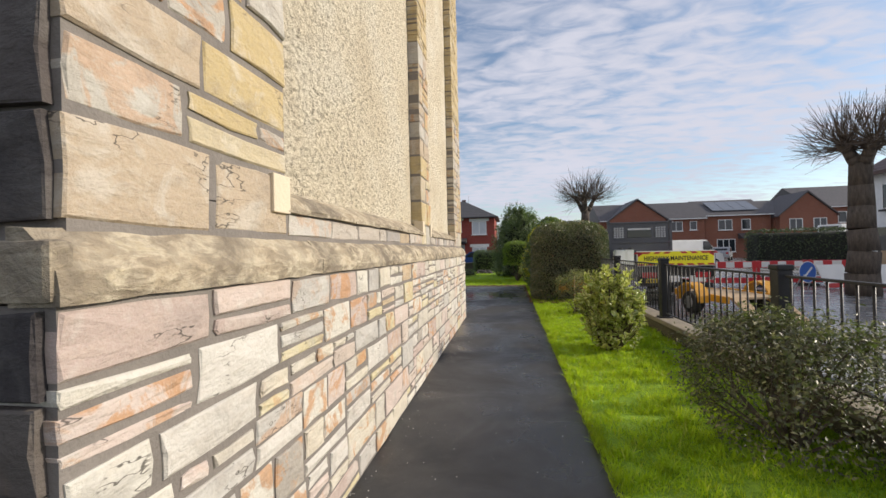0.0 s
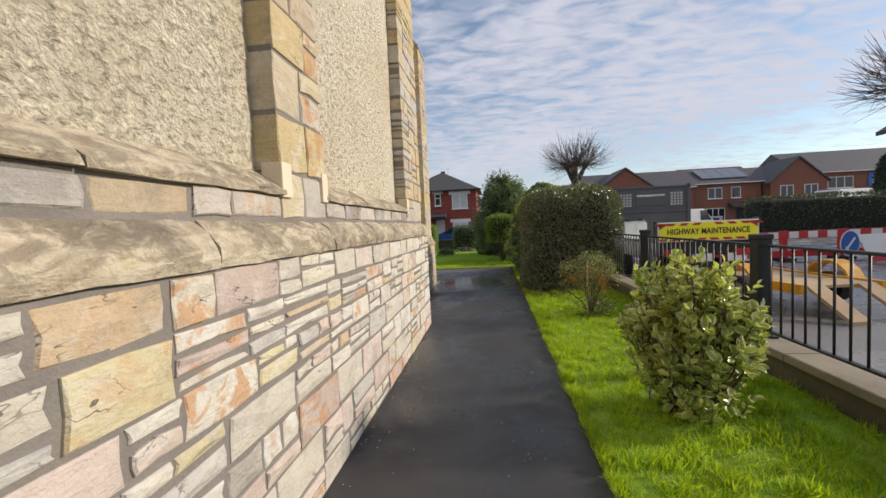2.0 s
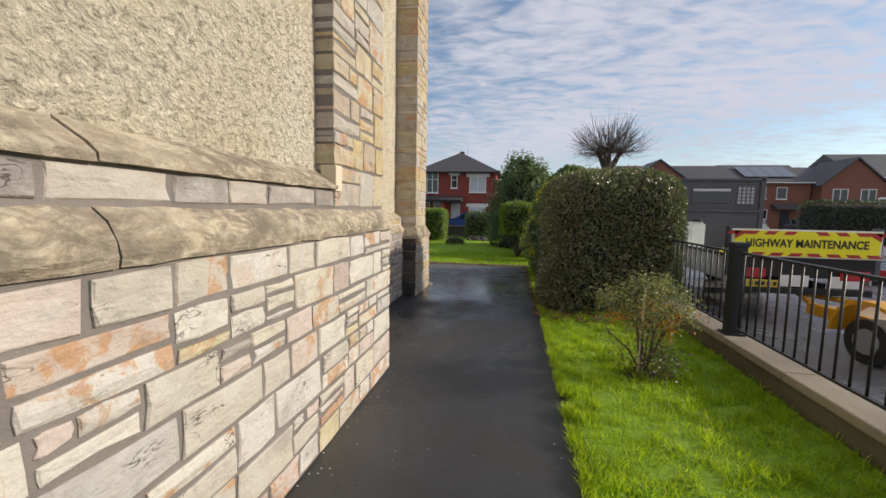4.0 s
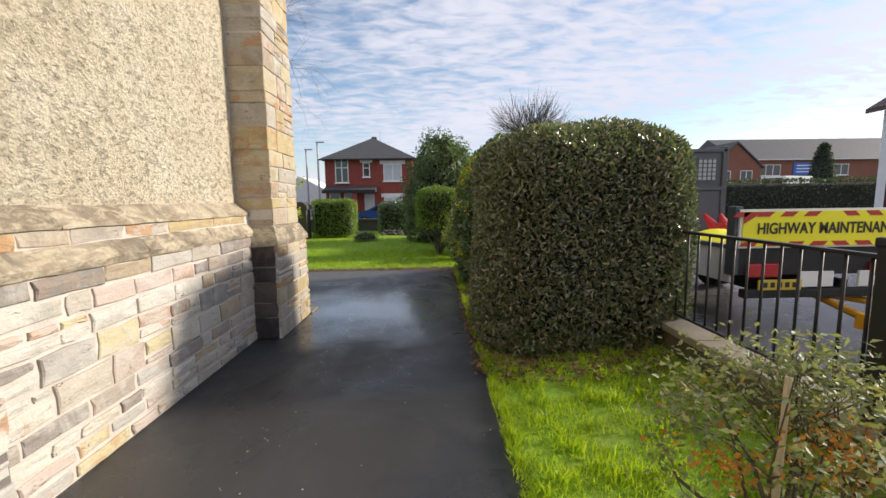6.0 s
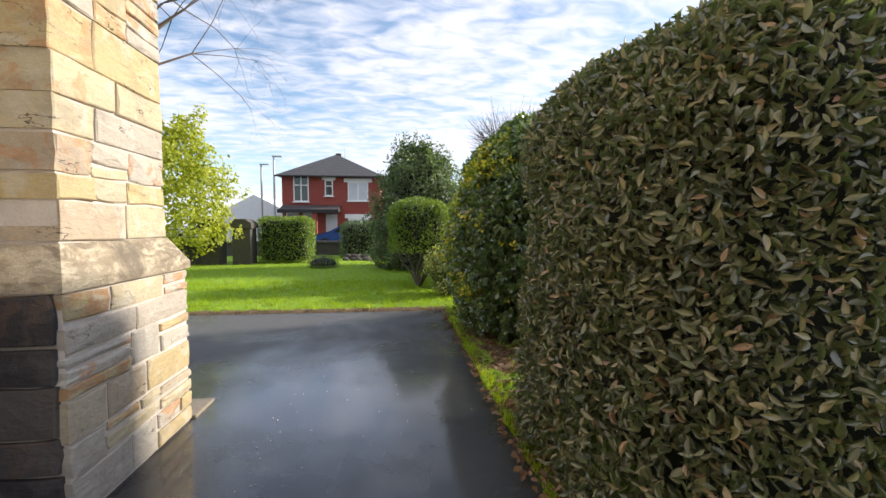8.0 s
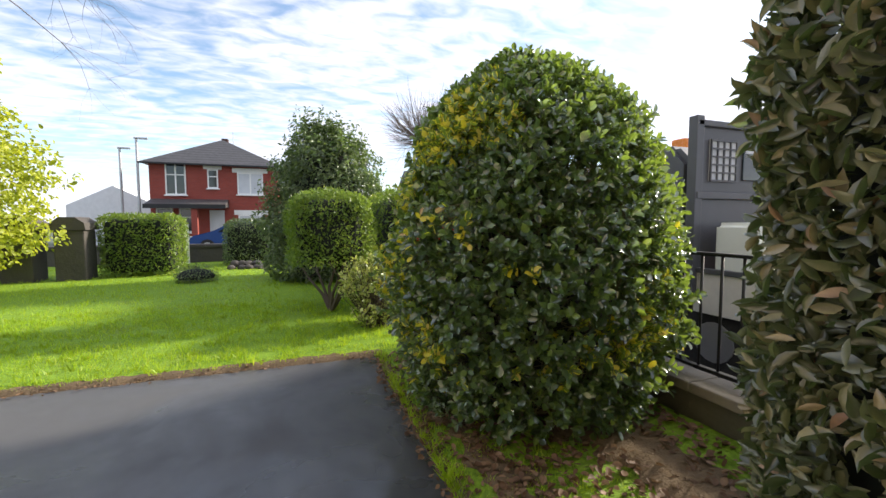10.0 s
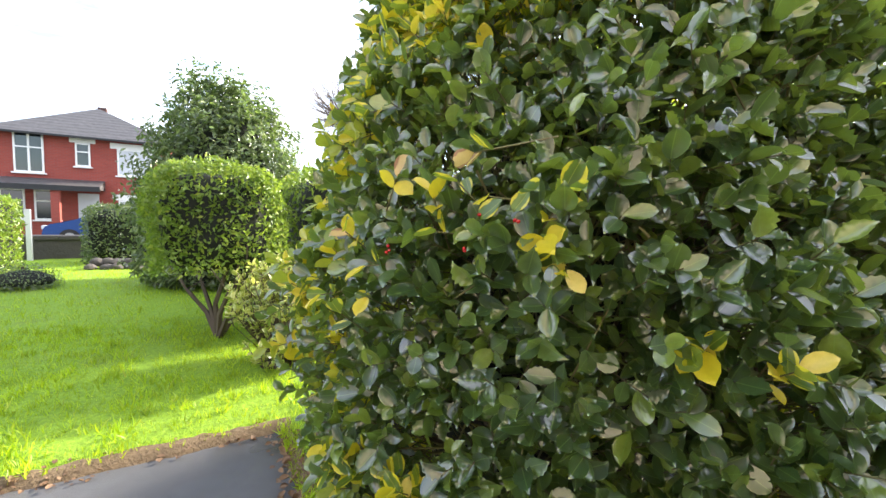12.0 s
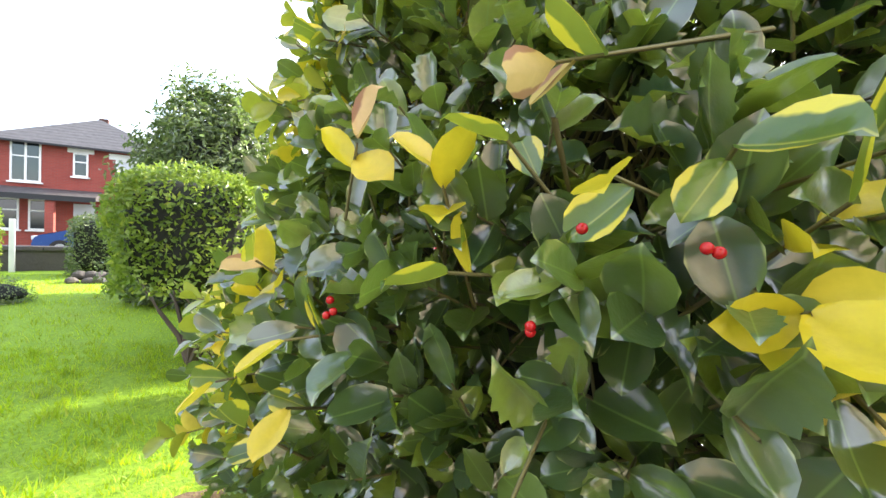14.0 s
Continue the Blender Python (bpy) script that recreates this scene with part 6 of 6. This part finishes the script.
for s in (-1, 1):
    part("chevron", prism([(s * HWD, 1.496), (s * (HWD - 0.22), 1.496), (s * HWD, 1.36)][::s], -0.079, -0.076), M_REDSHEET, sign)


def lettering(text, size, m, parent, material=M_BLACK, wide=1.0):
    cu = bpy.data.curves.new("lettering", "FONT")
    cu.body, cu.size, cu.align_x, cu.align_y, cu.extrude, cu.space_character = text, size, "CENTER", "CENTER", 0.001, 1.02
    cu.offset = 0.004
    tmp = bpy.data.objects.new("lettering", cu)
    scene.collection.objects.link(tmp)
    bpy.context.view_layer.update()
    me = bpy.data.meshes.new_from_object(tmp.evaluated_get(bpy.context.evaluated_depsgraph_get()))
    bpy.data.objects.remove(tmp)
    me.transform(m @ Matrix.Diagonal((wide, 1, 1, 1)))
    me.materials.clear()
    return part("lettering", me, material, parent)


lettering("HIGHWAY MAINTENANCE", 0.175, pose(0, -0.081, 1.30, 90, 0, 0), sign, wide=0.80)
part("bumper", box(-HWD + 0.05, -0.10, 0.50, HWD - 0.05, 0.0, 0.60, 0.015), M_TRUCKDARK, truck)
part("number_plate", box(-0.82, -0.12, 0.60, -0.32, -0.10, 0.72, 0.004), M_PLATE, truck, "yellow number plate")
for k in range(5):
    part("plate_mark", box(-0.77 + k * 0.085, -0.124, 0.63, -0.72 + k * 0.085, -0.121, 0.69), M_BLACK, truck)
for s in (-1, 1):
    part("tail_lamp", box(s * 0.72 - 0.2, -0.08, 0.74, s * 0.72 + 0.2, -0.035, 0.90, 0.015), M_LAMP_RED, truck)
    part("marker_panel", box(s * 0.35 - 0.2 + 0.25, -0.07, 0.62, s * 0.35 + 0.2 + 0.25, -0.04, 0.80, 0.006), M_WHITE, truck)
    part("corner_post", box(s * (HWD + 0.02) - 0.045, -0.03, 0.76, s * (HWD + 0.02) + 0.045, 0.10, 1.56, 0.012), M_TRUCK, truck)
    for y in (3.0, 4.6):
        wv = part("wheel", rod((s * (HWD - 0.30), y, 0.38), (s * (HWD - 0.02), y, 0.38), 0.38, 0.38, 22), M_RUBBER, truck)
        part("rim", rod((s * (HWD - 0.06), y, 0.38), (s * (HWD - 0.01), y, 0.38), 0.22, 0.20, 16), M_STEEL, wv)
    part("chassis_rail", box(s * 0.4 - 0.05, 0.1, 0.48, s * 0.4 + 0.05, 5.2, 0.66), M_TRUCKDARK, truck)
YH = TY1 - TY0
part("headboard", box(-HWD - 0.06, YH, 0.86, HWD + 0.06, YH + 0.06, 1.80, 0.008), M_TRUCK, truck, "grey steel headboard")
part("headboard_ledge", box(-HWD - 0.08, YH - 0.04, 1.80, HWD + 0.08, YH + 0.08, 1.87, 0.008), M_TRUCK, truck)
gantry = part("headboard_top", box(-HWD - 0.06, YH + 0.01, 1.87, HWD + 0.06, YH + 0.05, 2.52, 0.006), M_TRUCK, truck)
part("top_rail", box(-HWD - 0.08, YH - 0.03, 2.52, HWD + 0.08, YH + 0.07, 2.58, 0.01), M_TRUCK, truck)
for s in (-1, 1):
    part("headboard_post", box(s * (HWD + 0.05) - 0.05, YH - 0.03, 0.80, s * (HWD + 0.05) + 0.05, YH + 0.07, 2.62, 0.01), M_TRUCK, truck)
    mesh_panel = part("mesh_panel", box(s * 0.72 - 0.18, YH - 0.005, 1.98, s * 0.72 + 0.18, YH + 0.008, 2.40), M_NET, truck, "pale window behind a steel mesh")
    for k in range(5):
        part("mesh_wire", box(s * 0.72 - 0.18 + k * 0.09, YH - 0.02, 1.98, s * 0.72 - 0.165 + k * 0.09, YH - 0.006, 2.40), M_TRUCK, mesh_panel)
    for k in range(6):
        part("mesh_wire", box(s * 0.72 - 0.18, YH - 0.022, 1.98 + k * 0.08, s * 0.72 + 0.18, YH - 0.007, 1.995 + k * 0.08), M_TRUCK, mesh_panel)
part("rear_window", box(-0.42, YH - 0.008, 2.0, 0.42, YH + 0.01, 2.36, 0.01), M_GLASS, truck, "dark cab rear window")
part("window_strip", box(-0.40, YH - 0.014, 2.28, 0.40, YH - 0.009, 2.34), M_NET, truck)
cab = prism([(YH + 0.15, 0.5), (YH + 0.15, 2.2), (YH + 0.35, 2.4), (YH + 1.4, 2.38), (YH + 1.9, 1.5), (YH + 2.0, 0.5)], -HWD + 0.02, HWD - 0.02, "x")
bmesh.ops.bevel(cab, geom=list(cab.edges), offset=0.06, segments=2, affect="EDGES")
part("cab", cab, M_TRUCK, truck)
beacon = part("beacon_bar", box(-0.36, YH + 0.75, 2.41, 0.10, YH + 0.95, 2.60, 0.03), M_AMBER, truck, "orange beacon bar")
tank = thing("water_tank", "white plastic water tank standing on the truck bed", "tank", at=(4.86, 13.93, TR + 0.862))
for k, (x0, x1) in enumerate(((-0.40, -0.07), (-0.064, 0.26))):
    bm = box(x0, -0.24, 0.0, x1, 0.24, 0.70)
    bmesh.ops.bevel(bm, geom=list(bm.edges), offset=0.045, segments=3, affect="EDGES")
    part("shell", bm, M_PLASTIC, tank)
    part("lid", rod(((x0 + x1) / 2, -0.2, 0.72), ((x0 + x1) / 2, -0.2, 0.76), 0.09, 0.085, 14), M_BLACK, tank)
cones = np.random.default_rng(5)
for k in range(4):
    cn = thing("traffic_cone", "red plastic traffic cone lying on the truck bed", "cone", "cones on the truck bed", at=(6.15 - 0.02 * k, 13.10 + 0.22 * k, TR + 0.862 + 0.16), turn=20 * k)
    part("cone_body", rod((0, 0, 0), (0.32, 0.22, 0.32), 0.13, 0.03, 14), M_RED, cn)
    part("cone_foot", box(-0.17, -0.03, -0.16, 0.17, 0.03, 0.17, 0.01), M_RED, cn)
sack = bmesh.new()
bmesh.ops.create_icosphere(sack, subdivisions=3, radius=0.5)
for v in sack.verts:
    v.co = Vector((v.co.x * 1.0, v.co.y * 0.7, max(-0.1, v.co.z * 0.45))) * (1 + 0.12 * noise.noise(v.co * 3))
bag = tagged(part("sheet_bundle", sack, M_YELLOW, None, smooth=True), "yellow sheet bundle on the truck bed", "bundle")
bag.matrix_world = pose(5.70, 13.25, TR + 0.862 + 0.05)

# ---- plant trailer ----
trailer = thing("trailer", "yellow plant trailer with plywood bed and lowered ramps", "trailer", at=(6.03, 9.1, -0.14), turn=9)
part("bed", box(-0.62, -0.65, 0.42, 0.62, 1.35, 0.47, 0.006), M_PLY, trailer, "plywood bed")
for s in (-1, 1):
    part("side_beam", box(s * 0.66 - 0.04, -0.7, 0.34, s * 0.66 + 0.04, 1.4, 0.50, 0.008), M_ORANGE, trailer)
    wv = part("wheel", rod((s * 0.74, 0.3, 0.27), (s * 0.94, 0.3, 0.27), 0.27, 0.27, 20), M_RUBBER, trailer)
    part("rim", rod((s * 0.93, 0.3, 0.27), (s * 0.955, 0.3, 0.27), 0.16, 0.15, 14), M_STEEL, wv)
    arc = [(0.3 + 0.46 * math.cos(math.radians(a)), 0.30 + 0.46 * math.sin(math.radians(a))) for a in range(0, 181, 20)]
    arc += [(0.3 + 0.42 * math.cos(math.radians(a)), 0.30 + 0.42 * math.sin(math.radians(a))) for a in range(180, -1, -20)]
    part("mudguard", prism(arc, s * 0.84 - 0.14, s * 0.84 + 0.14, "x"), M_ORANGE, trailer, "yellow mudguard")
    part("drawbar_arm", rod((s * 0.55, 1.38, 0.42), (0.05 * s, 2.3, 0.45), 0.045, 0.04, 8), M_ORANGE, trailer)
    ramp_bm = prism([(-0.65, 0.42), (-0.65, 0.48), (-1.35, 0.06), (-1.35, 0.0)], s * 0.42 - 0.14, s * 0.42 + 0.14, "x")
    part("ramp", ramp_bm, M_PLY, trailer, "lowered loading ramp")
part("coupling", rod((0, 2.28, 0.45), (0, 2.62, 0.47), 0.05, 0.04, 8), M_STEEL, trailer)
# ---- roadworks ----
barrier = thing("barrier", "red and white plastic roadworks barrier", "barrier", "roadworks barriers")
part("upper_board", box(-0.95, -0.03, 0.72, 0.95, 0.03, 0.98, 0.015), M_RED, barrier)
for k in range(3):
    part("white_band", box(-0.75 + k * 0.6, -0.036, 0.74, -0.45 + k * 0.6, 0.036, 0.96, 0.004), M_WHITE, barrier)
part("lower_board", box(-0.95, -0.03, 0.12, 0.95, 0.03, 0.34, 0.015), M_RED, barrier)
for s in (-1, 1):
    part("upright", box(s * 0.85 - 0.05, -0.035, 0.05, s * 0.85 + 0.05, 0.035, 1.0, 0.01), M_RED, barrier)
    part("barrier_foot", box(s * 0.85 - 0.12, -0.35, 0.0, s * 0.85 + 0.12, 0.35, 0.09, 0.02), M_RUBBER, barrier)
spots = [(7.6, 16.2, 5), (9.4, 16.3, -4), (11.3, 16.4, 3), (13.2, 16.4, -6), (14.6, 15.4, 50), (15.6, 14.2, 62)]
barrier.matrix_basis = pose(*spots[0][:2], -0.14, 0, 0, spots[0][2])
for x, y, a in spots[1:]:
    copy_thing(barrier, pose(x, y, -0.14, 0, 0, a))
arrow = thing("road_sign", "round blue sign with a white arrow on a low frame", "road sign", at=(11.2, 14.8, -0.14), turn=20)
part("disc", rod((0, 0, 0.62), (0, 0.02, 0.62), 0.36, 0.36, 28), M_BLUE, arrow)
part("arrow", prism([(-0.2, 0.55), (-0.2, 0.42), (-0.05, 0.42), (-0.1, 0.47), (0.2, 0.76), (0.15, 0.81), (-0.15, 0.51)], -0.012, -0.004), M_WHITE, arrow)
part("rim", rod((0, 0.004, 0.62), (0, 0.022, 0.62), 0.385, 0.385, 28), M_WHITE, arrow)
for s in (-1, 1):
    part("sign_leg", rod((s * 0.22, 0.03, 0.5), (s * 0.3, 0.25, 0.0), 0.02, 0.02, 6), M_STEEL, arrow)
for x, y, a in ((12.3, 15.0, 10), (13.4, 14.6, -15)):
    sb = thing("road_sign", "white folded roadworks sign board leaning on a frame", "road sign", "leaning sign boards", at=(x, y, -0.14), turn=a)
    part("board", prism([(-0.05, 0.05), (0.35, 0.85), (0.38, 0.85), (-0.02, 0.05)], -0.5, 0.5, "x"), M_WHITE, sb)
    part("stripe", prism([(-0.062, 0.05), (-0.052, 0.05), (0.02, 0.2), (0.01, 0.2)], -0.5, 0.5, "x"), M_REDSHEET, sb)
    part("sign_leg", rod((0.3, 0.6, 0.0), (0.3, 0.36, 0.8), 0.02, 0.02, 6), M_STEEL, sb)

# ---- small litter on the ground ----
rngp = np.random.default_rng(91)
n = 420
P = np.stack([np.concatenate([rngp.uniform(-0.28, 1.3, 230), WX + np.abs(rngp.normal(0, 0.18, n - 230))]), rngp.uniform(0.5, 13.0, n), np.full(n, 0.003)], 1)
P = P[(P[:, 1] < 7.5) | (P[:, 0] > -0.7)]
pts = np.array([(-0.5, -0.4, 0), (0.5, -0.4, 0), (0.4, 0.5, 0), (-0.4, 0.4, 0), (0, 0, 0.6)])
tri = np.array([(0, 1, 4), (1, 2, 4), (2, 3, 4), (3, 0, 4)])
V = P[:, None] + rngp.uniform(0.003, 0.010, len(P))[:, None, None] * pts[None]
tagged(part("grit", fast_mesh(V.reshape(-1, 3), (tri[None] + (np.arange(len(P)) * 5)[:, None, None]).reshape(-1, 3)), M_PEBBLE, None), "scattered white grit on the asphalt path", "grit", kind="stuff")


def litter(name, label, x, y, count, size, seed, z=0.03):
    rng = np.random.default_rng(seed)
    P = np.stack([rng.uniform(*x, count), rng.uniform(*y, count), np.full(count, z) + rng.uniform(0, 0.02, count)], 1)
    P[:, 2] += np.where(P[:, 1] < 15.5, 0.08 * np.clip((P[:, 0] - 1.9) / 1.1, 0, 1) + 0.012 * (P[:, 0] > 1.5), 0)
    N = np.tile([0.0, 0.0, 1.0], (count, 1))
    tagged(part(name, leaf_mesh(P, N, size, "oval", rng, 0.5), M_DEADLEAF, None), label, "leaves", kind="stuff")


litter("fallen_leaves", "brown fallen leaves under the hedge", (1.26, 1.62), (9.8, 12.4), 700, (0.025, 0.06), 92)
litter("fallen_leaves", "brown fallen leaves before the hedge", (1.45, 3.0), (9.62, 10.3), 650, (0.025, 0.06), 93)
litter("fallen_leaves", "brown fallen leaves under the holly", (1.25, 3.0), (12.5, 15.4), 3200, (0.025, 0.06), 94)
litter("fallen_leaves", "dead leaves and moss along the lawn edge", (-4.0, 1.4), (15.44, 15.68), 520, (0.015, 0.04), 95, 0.005)


# ---- stones of the church, last ----
def front(x):
    return lambda u, v, n: (x + n, u, v)


lay(courses(Y0, Y1, 0.0, 1.40, (0.14, 0.25), (0.20, 0.54), 0.3), M_PALE, church, front(WX), gap=0.023, corner=Y0, corner_depth=0.62)
lay(courses(Y0U, 0.25, 1.60, 4.2, (0.20, 0.31), (0.28, 0.58), 0.26), M_WARM, church, front(SX), gap=0.026, corner=Y0U, corner_depth=0.62)
lay(courses(0.25, 3.40, 1.60, 1.722, (0.12, 0.13), (0.2, 0.55), 0), M_GREY, church, front(SX))
lay(courses(3.40, 3.98, 1.60, 4.2, (0.19, 0.33), (0.20, 0.38), 0.2), M_WARM, church, front(SX), corner=3.40, corner_depth=0.15)
lay(courses(3.98, 6.50, 1.60, 1.722, (0.12, 0.13), (0.2, 0.55), 0), M_GREY, church, front(SX))
lay(courses(6.50, Y1, 1.60, 4.2, (0.17, 0.31), (0.22, 0.5), 0.2), M_WARM, church, front(SX), corner=6.50, corner_depth=0.15)
for a, b in ((0.10, 0.246), (3.395, 3.50), (3.90, 3.985), (6.495, 6.60)):
    part("chamfer_stop", box(SX - 0.10, a, 1.715, SX + 0.017, b, 1.90, 0.006), M_STOP, church, "new pale stop stone")
low_stones = courses(Y1, 11.0, 0.0, 1.05, (0.09, 0.19), (0.17, 0.42), 0.3)
lay([c for c in low_stones if c[0] < 9.8], M_RECESS, recess, front(W2), gap=0.024)
lay([c for c in low_stones if c[0] >= 9.8], M_GREY, recess, front(W2), gap=0.024)
lay(courses(Y1, 11.0, 1.05, 1.17, (0.12, 0.13), (0.3, 0.55), 0), M_GREY, recess, front(W2), gap=0.013)
lay(courses(Y1, 11.0, 1.31, 1.405, (0.09, 0.1), (0.3, 0.7), 0), M_WARM, recess, front(W2 - 0.05), gap=0.010)
lay(courses(BY0, BY1, 0.0, 1.055, (0.12, 0.24), (0.22, 0.5), 0.25), M_WARM, buttress, front(BX), corner=BY0, corner_depth=0.32)
lay(courses(BY0 + 0.08, BY1 - 0.13, 1.27, 5.75, (0.12, 0.26), (0.2, 0.46), 0.25), M_WARM, buttress, front(BX - 0.06), gap=0.010, corner=BY0 + 0.08, corner_depth=0.42)


def joined(cells, x, material, parent):
    """High blocks that are too far up to pick apart, in one mesh."""
    verts, faces = [], []
    for c in cells:
        me = stone(c, 0.016, 0.16, STONES.uniform(-0.004, 0.005), front(x))
        o = len(verts)
        verts += [v.co[:] for v in me.vertices]
        faces += [[o + i for i in p.vertices] for p in me.polygons]
        bpy.data.meshes.remove(me)
    me = bpy.data.meshes.new("mesh")
    me.from_pydata(verts, [], faces)
    tagged(part("stones", me, material, parent), kind="stuff")


for a, b in ((Y0U, 0.25), (3.40, 3.98), (6.50, Y1)):
    joined(courses(a, b, 4.2, 10.4, (0.12, 0.26), (0.16, 0.45), 0.3), SX, M_WARM, church)
lay(courses(-1.12, BX - 0.03, 0.0, 1.055, (0.15, 0.26), (0.3, 0.5), 0), M_SOOT_SHADE, buttress, lambda u, v, n: (u, BY0 - n, v), gap=0.012, depth=0.02, proud=0.014)
# the south corner's shade is put into the colour of these stones
lay(courses(-1.5, WX - 0.03, 0.0, 1.40, (0.16, 0.34), (0.25, 0.6), 0), M_SOOT_SHADE, church, lambda u, v, n: (u, Y0 - n, v), gap=0.014, depth=0.02, proud=0.012)
lay(courses(-1.5, SX - 0.03, 1.60, 4.2, (0.16, 0.34), (0.25, 0.6), 0), M_SOOT_SHADE, church, lambda u, v, n: (u, Y0U - n, v), gap=0.014, depth=0.02, proud=0.012)
